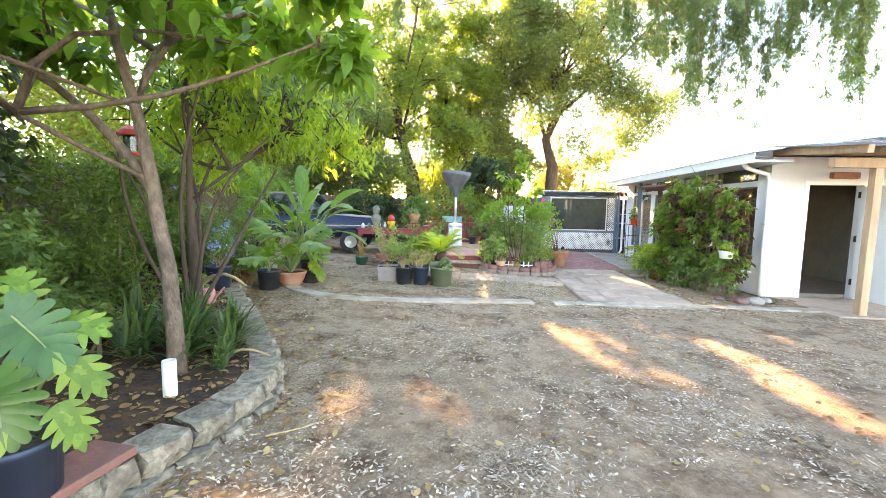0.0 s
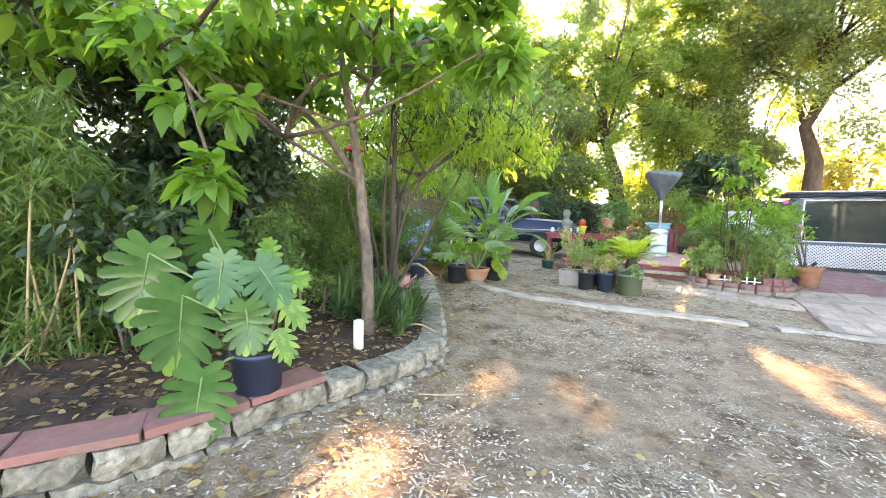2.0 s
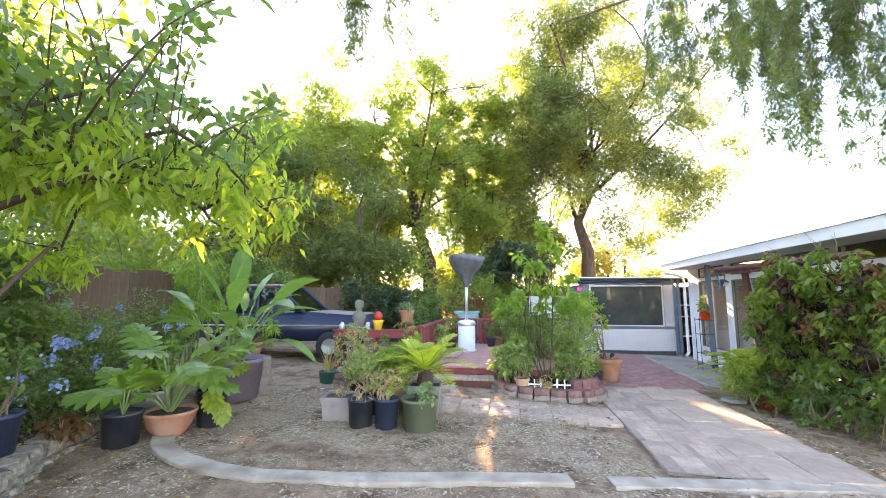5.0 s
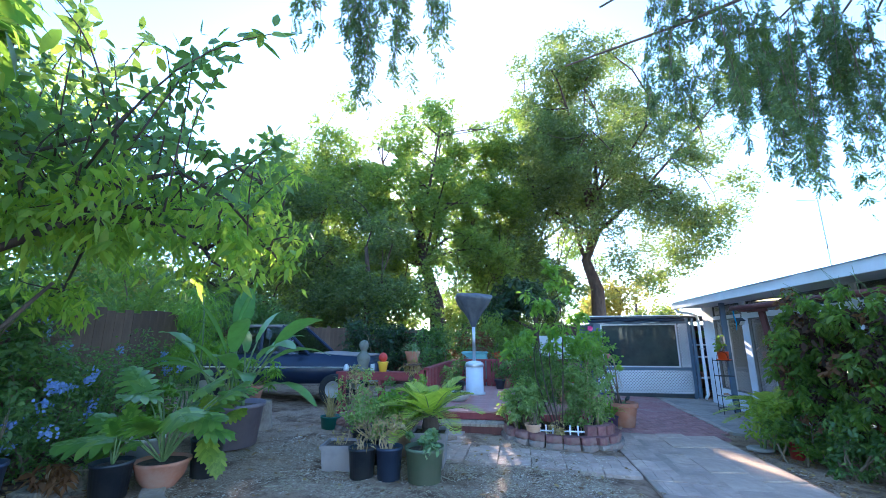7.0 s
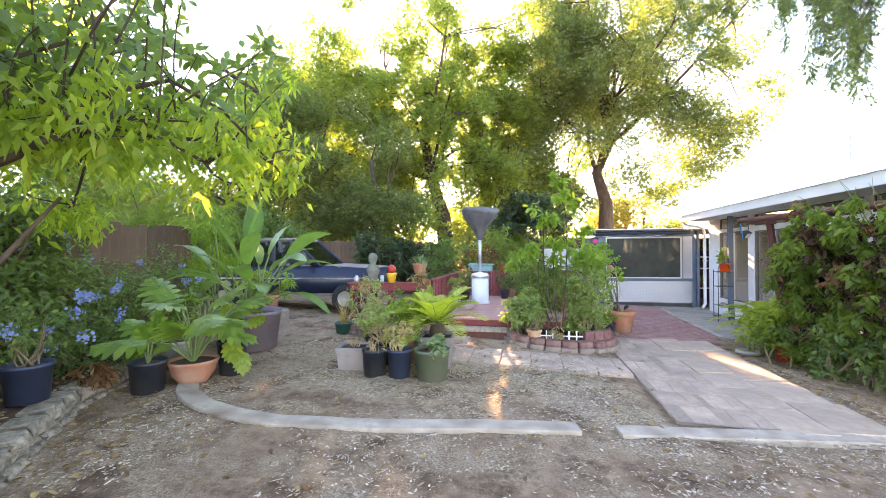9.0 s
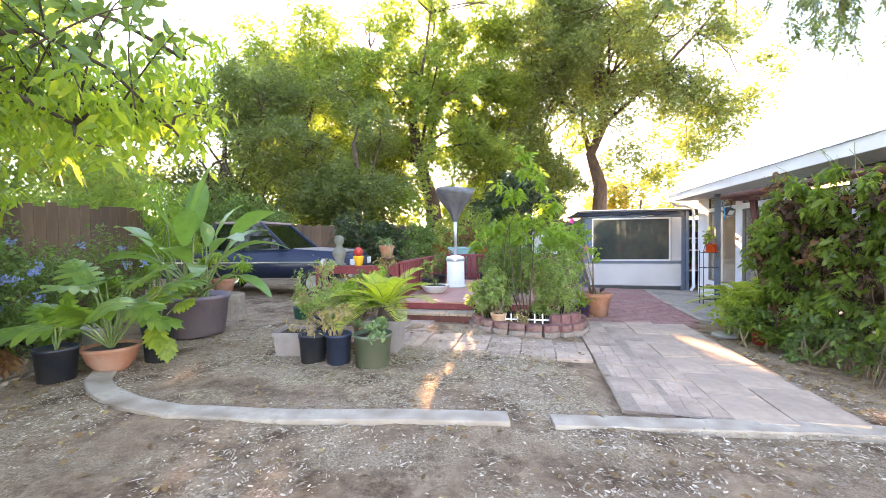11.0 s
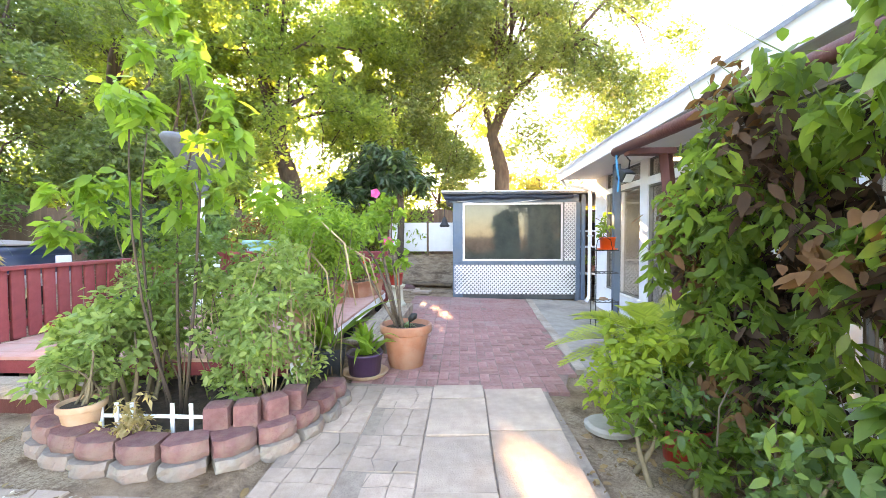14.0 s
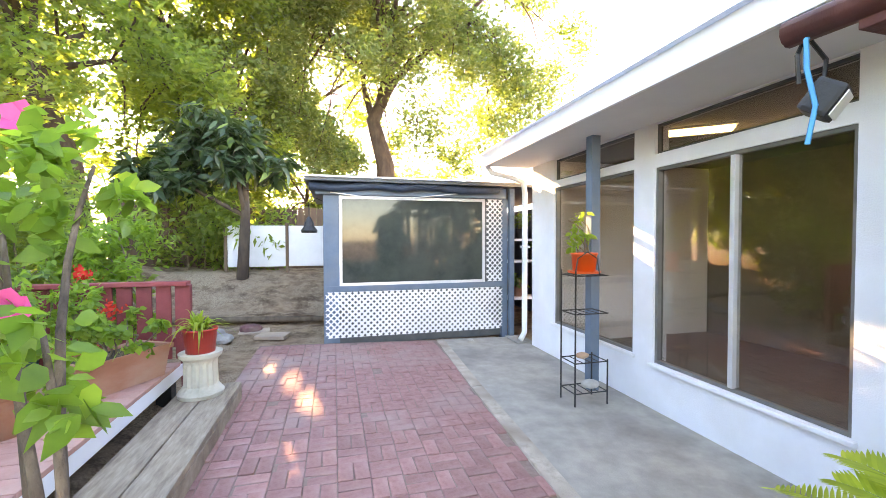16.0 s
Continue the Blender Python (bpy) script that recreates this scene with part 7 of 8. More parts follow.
    lobed(t, [((0.02, -0.02, 0.55), (0.1, -0.3, 0.5), (0.3, -0.7, 0.5), 0.22), ((-0.12, 0.02, 0.5), (-0.6, -0.2, 0.1), (0.2, -0.6, 0.7), 0.2), ((0.14, 0.0, 0.48), (0.6, -0.3, 0.0), (0.3, -0.5, 0.8), 0.2), ((0, 0.1, 0.62), (0.0, 0.1, 0.8), (0.2, -0.8, 0.3), 0.22)], L_PHILO, 5, root=(0, 0, 0.28))
    t = potted("potted_plant", "wide terracotta bowl with a tall lobed philodendron", -3.40, 6.78, gz(-3.4), 0.26, 0.26, TERRA, "bowl")
    rng = np.random.default_rng(12)
    sp = []
    for k in range(20):
        a = 2 * math.pi * k / 20 * 1.62
        r = 0.16 + 0.36 * rng.random()
        h = 0.42 + 0.5 * rng.random()
        sp.append(((r * math.cos(a), r * math.sin(a), h), (math.cos(a), math.sin(a), 0.1 + 0.5 * rng.normal()), (-0.2 * math.cos(a), -0.4, 1.0), 0.36 + 0.10 * rng.random()))
    lobed(t, sp, L_PHILO, 6, root=(0, 0, 0.22), thin=0.16)
    t = potted("potted_plant", "tall black nursery pot with trailing yellow-green leaves", -3.22, 7.18, gz(-3.2), 0.17, 0.40, BLACKPOT, "nursery")
    lobed(t, [((0.10, -0.15, 0.42), (0.5, -0.4, -0.7), (0.5, -0.5, 0.5), 0.26), ((0.22, -0.12, 0.28), (0.3, -0.3, -0.9), (0.6, -0.6, 0.4), 0.22), ((-0.05, 0.1, 0.62), (-0.4, 0.1, 0.5), (0.1, -0.7, 0.7), 0.26), ((0.12, 0.1, 0.6), (0.7, 0.1, 0.2), (0.1, -0.6, 0.8), 0.24)], L_FERN, 6, root=(0, 0, 0.36))
    t = potted("potted_plant", "white plastic pot with leafy shoots", -4.05, 7.2, gz(-4), 0.19, 0.34, WHITEPOT, "nursery")
    bushy(t, 0.32, 0.25, 0.26, 320, 0.09, L_PHILO, 143)
    t = potted("potted_plant", "large mauve tub with a tall bird-of-paradise plant", -3.85, 8.35, gz(-3.85), 0.46, 0.56, MAUVE, "nursery")
    rng = np.random.default_rng(15)
    sp = [(0.3, 0.8, 0.08, 0.98, 0.27), (2.0, 0.75, 0.15, 0.95, 0.27), (4.0, 0.6, 0.2, 0.85, 0.26), (0.0, 0.75, 0.55, 0.95, 0.27), (0.3, 0.65, 0.8, 1.0, 0.28), (-0.4, 0.7, 0.75, 0.9, 0.28), (-0.2, 0.5, 1.1, 0.85, 0.26), (-0.8, 0.5, 0.9, 0.8, 0.26), (3.1, 0.7, 0.6, 0.85, 0.26)]
    sp += [(3.4, 0.6, 0.85, 0.85, 0.27), (2.8, 0.6, 1.05, 0.8, 0.26), (3.8, 0.5, 0.8, 0.8, 0.25), (4.5, 0.5, 0.5, 0.75, 0.24), (5.0, 0.5, 0.65, 0.75, 0.25), (5.5, 0.65, 0.45, 0.85, 0.26), (1.5, 0.75, 0.4, 0.9, 0.26), (1.1, 0.65, 0.6, 0.85, 0.26), (2.3, 0.65, 0.5, 0.85, 0.26)]
    sp = [(a, 1.32 * s_, lean, 1.1 * b_, 1.08 * w_) for a, s_, lean, b_, w_ in sp]
    paddles(t, 0.5, sp, L_PADDLE, 15)
    bushy(t, 0.5, 0.3, 0.12, 90, 0.1, L_DRY, 144, 8, 0.3, True)
    s = thing("tree_stump", "sawn grey tree stump used as a plant stand", "stump", (-4.2, 9.35, gz(-4.2)))
    bm = bmesh.new()
    lathe(bm, [(0, -0.02), (0.36, -0.02), (0.34, 0.1), (0.33, 0.4), (0.31, 0.42), (0, 0.42)], 22, (0, 0, 0), 0.03)
    part("stump_body", bm, STUMPTOP, s)
    t = potted("potted_plant", "terracotta pot with arching green leaves on the stump", -4.2, 9.35, gz(-4.2) + 0.42, 0.19, 0.26, TERRA)
    bushy(t, 0.24, 0.4, 0.25, 420, 0.14, L_LIME, 145, 8, 0.22, False, 0.4)


left_pots()


def centre_pots():
    t = potted("potted_plant", "olive green plastic pot full of low round-leaved plants", -0.85, 7.66, gz(-0.85), 0.215, 0.36, GREENPOT, "nursery")
    bushy(t, 0.33, 0.24, 0.10, 900, 0.05, L_SUCC, 150, 8, 0.8, shape=OVAL)
    t = potted("potted_plant", "navy nursery pot with dry brown stems", -1.25, 7.62, gz(-1.25), 0.15, 0.34, BLUEPOT, "nursery")
    bushy(t, 0.3, 0.16, 0.2, 160, 0.07, L_DRY, 151, 14, 0.3, True)
    t = potted("potted_plant", "dark nursery pot with grey dry twigs", -1.56, 7.60, gz(-1.5), 0.155, 0.32, BLACKPOT, "nursery")
    bushy(t, 0.28, 0.12, 0.14, 60, 0.05, L_DRY, 152, 8, 0.3, True)
    t = potted("potted_plant", "square grey planter with a few dry sprigs", -1.92, 7.82, gz(-1.9), 0.19, 0.29, GREYPOT, "square", 8)
    bushy(t, 0.26, 0.12, 0.12, 60, 0.05, L_DRY, 153, 6, 0.3, True)
    t = potted("potted_plant", "square grey planter with a golden green sago palm", -0.92, 8.30, gz(-0.9), 0.22, 0.40, GREYPOT, "square", 4)
    sago(t, 0.38, 19, 1.0, L_SAGO, 154)
    p = potted("potted_plant", "pot of mixed dry and green stems", -1.62, 8.15, gz(-1.6), 0.17, 0.3, BLACKPOT, "nursery")
    bushy(p, 0.28, 0.34, 0.36, 1300, 0.05, L_GREY, 155, 22, 0.45, True)
    p = potted("potted_plant", "pot of yellow-green leafy stems", -1.32, 8.55, gz(-1.3), 0.17, 0.3, CLAY)
    bushy(p, 0.28, 0.34, 0.34, 1100, 0.07, L_LIME, 156, 18, 0.4)
    p = potted("potted_plant", "pot of grey twiggy shrub", -2.0, 8.75, gz(-2), 0.16, 0.28, BLACKPOT, "nursery")
    bushy(p, 0.26, 0.34, 0.42, 900, 0.05, L_GREY, 157, 24, 0.4, True)
    p = potted("potted_plant", "teal plastic pot with tall dry grass", -2.95, 9.75, gz(-2.95), 0.17, 0.20, TEALPOT, "nursery")
    strappy(p, 0.18, 60, 0.65, 0.012, L_DRY, 158, 0.4, 0.75)
    p = potted("potted_plant", "terracotta pot of spent flower stems", -2.5, 9.95, gz(-2.5), 0.17, 0.28, TERRA)
    bushy(p, 0.26, 0.3, 0.4, 600, 0.05, L_DRY, 159, 22, 0.4, True)
    shrub("shrub", "green leafy shrub behind the block edging", (-2.1, 10.2, gz(-2.1)), heap((-2.1, 10.2, 0.4), (0.45, 0.35, 0.4), 10, 0.22, 160, -0.9), 1500, 0.06, L_HEDGE, 160, "shrub", 0.45, 0.1, 0.1, LEAF, 10)


centre_pots()


def edged_bed():
    z = gz(0.9) + 0.09
    shrub("shrub", "round pale green shrub at the corner of the bed", (0.28, 10.15, z), heap((0.25, 10.15, 0.52), (0.36, 0.36, 0.36), 16, 0.2, 170, -0.95), 3600, 0.065, L_GREY, 170, "shrub", 0.5, 0.0, 0.12, OVAL, 16)
    shrub("lime_tree", "slim young tree with bright yellow-green leaves", (0.86, 10.05, z),
          [(0.86, 10.05, 2.45, 0.22), (0.6, 10.0, 2.2, 0.24), (1.1, 10.1, 2.2, 0.24), (0.75, 9.95, 1.9, 0.26), (1.2, 9.95, 1.8, 0.24), (0.45, 10.1, 1.75, 0.26), (0.25, 9.95, 1.6, 0.18), (0.95, 10.2, 1.55, 0.28), (0.6, 10.2, 1.35, 0.28), (1.3, 10.3, 1.45, 0.26), (0.1, 10.1, 1.35, 0.16), (0.86, 9.95, 2.75, 0.14)],
          1050, 0.115, L_LIME, 171, "tree", 0.42, 0.3, 0.12, OVAL, 4, BARKDARK, 0.6, thick=0.013)
    shrub("shrub", "tangled grey-green shrub with pale woody stems", (1.35, 10.45, z), heap((1.32, 10.4, 0.68), (0.44, 0.42, 0.5), 22, 0.2, 172, -0.95), 5600, 0.052, L_GREY, 172, "shrub", 0.5, 0.1, 0.12, OVAL, 30, DRYSTEM, thick=0.007)
    shrub("shrub", "open feathery light green shrub", (1.45, 10.9, z), heap((1.5, 10.95, 1.25), (0.36, 0.4, 0.42), 16, 0.2, 173, -0.95), 4200, 0.07, L_LIME, 173, "shrub", 0.3, 0.1, 0.0, LEAF, 16, thick=0.007)
    shrub("shrub", "tangled green shrub in the middle of the bed", (0.75, 10.6, z), heap((0.72, 10.55, 0.95), (0.5, 0.4, 0.6), 20, 0.2, 174, -0.95), 3600, 0.06, L_BAMBOO, 174, "shrub", 0.45, 0.1, 0.1, LEAF, 18, thick=0.007)
    t = potted("potted_plant", "small pale clay pot on the block edging", 0.42, 9.78, gz(0.4) + 0.08, 0.125, 0.2, CLAY)
    bushy(t, 0.18, 0.2, 0.22, 600, 0.05, L_GREY, 175, 8)
    t = thing("dry_plant", "dried brown plant at the front of the bed", "plant", (0.78, 9.74, z))
    bushy(t, 0, 0.14, 0.18, 420, 0.05, L_DRY, 176, 16, 0.35, True)
    f = thing("picket_fence", "tiny white wooden picket edging in the bed", "fence", (0, 0, z))
    for x in (0.52, 0.62, 0.72, 0.98, 1.1, 1.22):
        part("picket", boxed(x - 0.012, 9.80, 0, x + 0.012, 9.812, 0.19, 0.003), WHITEPOT, f)
    part("rail", boxed(0.45, 9.813, 0.09, 1.28, 9.823, 0.112, 0.002), WHITEPOT, f)
    # arching dead vine stems over the shrubs
    d = thing("dead_vine", "bare pale arching vine stems over the shrubs", "vine", (1.35, 10.9, z))
    bm = bmesh.new()
    rng = np.random.default_rng(18)
    for k in range(9):
        a, r, h = 2 * math.pi * rng.random(), 0.3 + 0.35 * rng.random(), 0.9 + 0.5 * rng.random()
        tube(bm, [(0.06 * math.cos(a), 0.06 * math.sin(a), 0), (0.1 * math.cos(a), 0.1 * math.sin(a), h * 0.7), (0.45 * r * math.cos(a), 0.45 * r * math.sin(a), h), (r * math.cos(a), r * math.sin(a), h * 0.85), (1.2 * r * math.cos(a), 1.2 * r * math.sin(a), h * 0.5)], [0.012, 0.011, 0.010, 0.008, 0.005], 6)
    part("stem", bm, DRYSTEM, d, "", True)
    t = thing("aloe", "tall clump of long green blade leaves", "plant", (1.52, 11.1, gz(1.5)))
    strappy(t, 0.3, 34, 0.95, 0.07, L_LIME, 177, 0.5, 0.85)
    bm = bmesh.new()
    lathe(bm, [(0, 0), (0.14, 0), (0.18, 0.28), (0.19, 0.3), (0.17, 0.3), (0, 0.27)], 20)
    part("pot", bm, BLACKPOT, t, "", True)
    t = potted("potted_plant", "purple plastic pot with broad blade leaves", 1.84, 11.28, gz(1.84), 0.175, 0.22, PURPLE, "nursery")
    strappy(t, 0.2, 24, 0.6, 0.06, L_LIME, 178, 0.5, 0.9)
    bm = bmesh.new()
    lathe(bm, [(0, 0.0), (0.2, 0.0), (0.23, 0.035), (0.21, 0.035), (0.18, 0.012), (0, 0.012)], 20)
    part("saucer", bm, CLAY, t)
    # big terracotta pot with a hibiscus and a spider plant
    t = potted("potted_hibiscus", "big terracotta pot with a leggy pink-flowered hibiscus", 2.2, 11.62, gz(2.2), 0.265, 0.44, TERRA)
    rng = np.random.default_rng(19)
    tips = [(-0.12, 0.05, 1.25), (-0.35, 0.3, 1.5), (-0.55, 0.1, 1.3), (-0.2, 0.45, 1.7), (-0.5, 0.5, 1.75), (-0.7, 0.35, 1.4)]
    for q in tips:
        bm = bmesh.new()
        limb(bm, (-0.06 + rng.normal() * 0.04, 0.02 + rng.normal() * 0.04, 0.38), q, 0.017, 0.006, rng, 0.05, 7, 6)
        part("stem", bm, BARKGREY, t, "smooth grey stem", True)
    foliage("foliage", [(*q, 0.22) for q in tips] + [(-0.4, 0.35, 1.1, 0.2)], 620, 0.075, L_LIME, t, "", 179, 0.6, 0.4, 0.25, OVAL, 0.12)
    strappy(t, 0.38, 34, 0.22, 0.016, L_SUCC, 180, 0.9)
    for c in ((-0.19, 0.07, 1.30), (-0.42, 0.52, 1.86)):
        a = [2 * math.pi * k / 5 for k in range(5)]
        blades("flower", [c] * 5, [(math.cos(q), -0.5, math.sin(q)) for q in a], [(0, -1, 0.2)] * 5, 0.07, 0.07, PINKFLOWER, t, "pink hibiscus flower", OVAL, 0.1, 0.1)
    b = thing("garden_ornament", "small black metal bird ornament in the pot", "ornament", (2.24, 11.58, gz(2.2) + 0.395))
    bm = bmesh.new()
    tube(bm, [(0, 0, 0), (0, 0, 0.06), (0.01, 0, 0.09), (0.05, 0, 0.13), (0.08, 0, 0.15)], [0.004, 0.004, 0.03, 0.04, 0.01], 8)
    part("body", bm, IRON, b, "", True)


edged_bed()


def deck_things():
    z = gz(0) + 0.302
    t = potted("planter_box", "long terracotta planter box with red geraniums on the deck", 1.16, 14.05, z, 0.17, 0.25, TERRA, "square", 62)
    for ob in t.children:
        ob.scale = (1.9, 1, 1)
    bushy(t, 0.22, 0.3, 0.16, 620, 0.06, L_LIME, 190, 10, 0.8, shape=OVAL)
    rng = np.random.default_rng(4)
    b = rng.normal(size=(50, 3)) * 0.03 + (0.05, 0.1, 0.55)
    blades("flower_cluster", b, rng.normal(size=(50, 3)), rng.normal(size=(50, 3)), 0.03, 0.028, REDFLOWER, t, "red geranium head", OVAL)
    p = thing("pedestal", "fluted cream stone pedestal beside the step", "pedestal", (1.66, 14.3, gz(1.7) + 0.147))
    bm = bmesh.new()
    n = 32
    rings = []
    for r, h, fl in ((0.0, 0, 0), (0.17, 0, 0), (0.175, 0.03, 0), (0.15, 0.06, 0), (0.125, 0.09, 0.1), (0.12, 0.27, 0.1), (0.13, 0.30, 0), (0.16, 0.33, 0), (0.165, 0.36, 0), (0, 0.36, 0)):
        rings.append([bm.verts.new((r * (1 + fl * (k % 2 - 0.5)) * math.cos(2 * math.pi * k / n), r * (1 + fl * (k % 2 - 0.5)) * math.sin(2 * math.pi * k / n), h)) for k in range(n)])
    for a, b in zip(rings, rings[1:]):
        for k in range(n):
            bm.faces.new((a[k], a[(k + 1) % n], b[(k + 1) % n], b[k]))
    bmesh.ops.remove_doubles(bm, verts=bm.verts, dist=1e-5)
    part("shaft", bm, surf("cream_stone", (0.50, 0.47, 0.38), (0.62, 0.59, 0.49), 8, 0.85, 0.3, 50, stain=(0.36, 0.33, 0.26), sscale=4), p)
    t = potted("potted_plant", "dark red pot of green strap leaves on the pedestal", 1.66, 14.3, gz(1.7) + 0.507, 0.13, 0.20, REDGLAZE, "nursery")
    strappy(t, 0.18, 46, 0.36, 0.03, L_FERN, 191, 0.75, 0.9)
    # plants along the far rail
    for k, (x, y, r, h, m, lm, rx, rz) in enumerate(((0.75, 14.35, 0.15, 0.24, REDGLAZE, L_LIME, 0.25, 0.3), (0.3, 14.45, 0.16, 0.26, TEALPOT, L_HEDGE, 0.3, 0.36), (-0.1, 14.3, 0.15, 0.24, TERRA, L_GREY, 0.25, 0.3), (0.55, 13.6, 0.15, 0.26, DECKRED, L_LIME, 0.25, 0.26), (-0.25, 14.0, 0.14, 0.24, BLACKPOT, L_HEDGE, 0.22, 0.25), (-1.25, 13.2, 0.16, 0.26, BLACKPOT, L_HEDGE, 0.26, 0.3), (0.95, 13.3, 0.16, 0.28, TERRA, L_LIME, 0.28, 0.34), (0.6, 12.6, 0.15, 0.26, REDGLAZE, L_GREY, 0.26, 0.3), (1.1, 11.7, 0.16, 0.26, CLAY, L_LIME, 0.3, 0.35))):
        t = potted("potted_plant", ("glazed red pot with leafy shoots on the deck", "plastic pot with leafy shoots on the deck")[k % 2], x, y, z, r, h, m, "nursery" if k % 2 else "classic")
        bushy(t, h * 0.9, rx, rz, 620, 0.06, lm, 200 + k)
    t = potted("planter_bowl", "wide white bowl planter with grassy leaves on the deck", -1.05, 11.75, z, 0.30, 0.17, WHITEPOT, "bowl")
    strappy(t, 0.14, 26, 0.4, 0.02, L_STRAP, 210, 0.5)
    t = potted("potted_plant", "dark blue pot beside the white bowl on the deck", -1.32, 12.2, z, 0.14, 0.26, BLUEPOT, "nursery")
    bushy(t, 0.22, 0.2, 0.26, 420, 0.06, L_GREY, 211)
    # ledge with ornaments
    b = thing("plant_bench", "dark red wooden bench holding ornaments and pots", "bench", (0, 0, 0))
    part("top", boxed(-3.45, 10.98, 0.82, -1.65, 11.3, 0.86, 0.006), DECKRED, b)
    for x in (-3.4, -2.55, -1.75):
        for y in (11.0, 11.24):
            part("leg", boxed(x, y, gz(x), x + 0.06, y + 0.05, 0.82, 0.004), DECKRED, b)
    part("apron", boxed(-3.4, 10.99, 0.70, -1.7, 11.01, 0.82, 0.004), DECKRED, b)
    s = thing("garden_statue", "small weathered grey stone garden statue on the bench", "statue", (-2.92, 11.12, 0.86))
    bm = bmesh.new()
    lathe(bm, [(0, 0), (0.13, 0), (0.13, 0.04), (0.09, 0.06), (0.10, 0.14), (0.14, 0.24), (0.13, 0.32), (0.07, 0.38), (0.06, 0.42), (0.09, 0.47), (0.10, 0.54), (0.07, 0.61), (0, 0.63)], 20, (0, 0, 0), 0.04)
    part("body", bm, surf("mossy_stone", (0.13, 0.135, 0.115), (0.24, 0.235, 0.20), 12, 0.95, 0.6, 40, stain=(0.10, 0.12, 0.07), sscale=6), s, "", True)
    t = thing("flower_pot", "bright yellow glazed pot on the bench", "pot", (-2.5, 11.12, 0.86))
    bm = bmesh.new()
    lathe(bm, pot_shape("classic", 0.11, 0.2), 22)
    part("pot", bm, YELLOW, t, "", True)
    bm = bmesh.new()
    lathe(bm, [(0, 0.18), (0.05, 0.19), (0.09, 0.25), (0.085, 0.32), (0.04, 0.37), (0, 0.38)], 16)
    part("ball", bm, REDGLAZE, t, "round red ornament", True)
    for k, x in enumerate((-3.3, -3.12)):
        g = thing("jar", "small grey jar on the bench", "jar", (x, 11.14, 0.86))
        bm = bmesh.new()
        lathe(bm, [(0, 0), (0.05, 0), (0.06, 0.05), (0.055, 0.1), (0.03, 0.12), (0.03, 0.14), (0, 0.14)], 14)
        part("body", bm, (ALU, GREENPOT)[k], g, "", True)
    t = thing("plant_pole", "wooden post holding up a potted spider plant", "stand", (-1.85, 11.0, gz(-1.85)))
    part("post", boxed(-0.05, -0.05, 0, 0.05, 0.05, 1.0, 0.006), FENCEWOOD, t)
    part("plate", boxed(-0.14, -0.14, 1.0, 0.14, 0.14, 1.03, 0.005), FENCEWOOD, t)
    p = potted("potted_plant", "terracotta pot with a trailing spider plant on a post", -1.85, 11.0, gz(-1.85) + 1.03, 0.15, 0.24, TERRA)
    strappy(p, 0.22, 90, 0.5, 0.018, L_SUCC, 212, 0.85, 0.9)
    bushy(p, -0.25, 0.2, 0.22, 420, 0.08, L_DRY, 213, 12, 0.2, True, 0.6)
    c = thing("storage_box", "pale teal plastic box behind the deck rail", "box", (-1.0, 15.1, gz(-1)))
    part("box_body", boxed(-0.35, -0.22, 0, 0.35, 0.22, 1.12, 0.03), surf("pale_teal", (0.16, 0.34, 0.34), (0.20, 0.40, 0.39), 4, 0.5, 0.05), c)
    part("lid", boxed(-0.37, -0.24, 1.12, 0.37, 0.24, 1.18, 0.02), surf("pale_teal_lid", (0.18, 0.37, 0.37), (0.22, 0.43, 0.42), 4, 0.5, 0.05), c)
    for k, (x, y) in enumerate(((-0.4, 15.1), (0.5, 15.0))):
        t = potted("potted_geranium", "pot of red geraniums behind the deck rail", x, y, gz(x), 0.18, 0.6, TERRA)
        bushy(t, 0.55, 0.3, 0.28, 700, 0.07, L_HEDGE, 214 + k, 8, 0.8, shape=OVAL)
        b2 = np.random.default_rng(k).normal(size=(70, 3)) * 0.05 + (0.05, -0.15, 1.1)
        blades("flower_cluster", b2, np.random.default_rng(k + 5).normal(size=(70, 3)), np.random.default_rng(k + 6).normal(size=(70, 3)), 0.035, 0.03, REDFLOWER, t, "red geranium heads", OVAL)


deck_things()


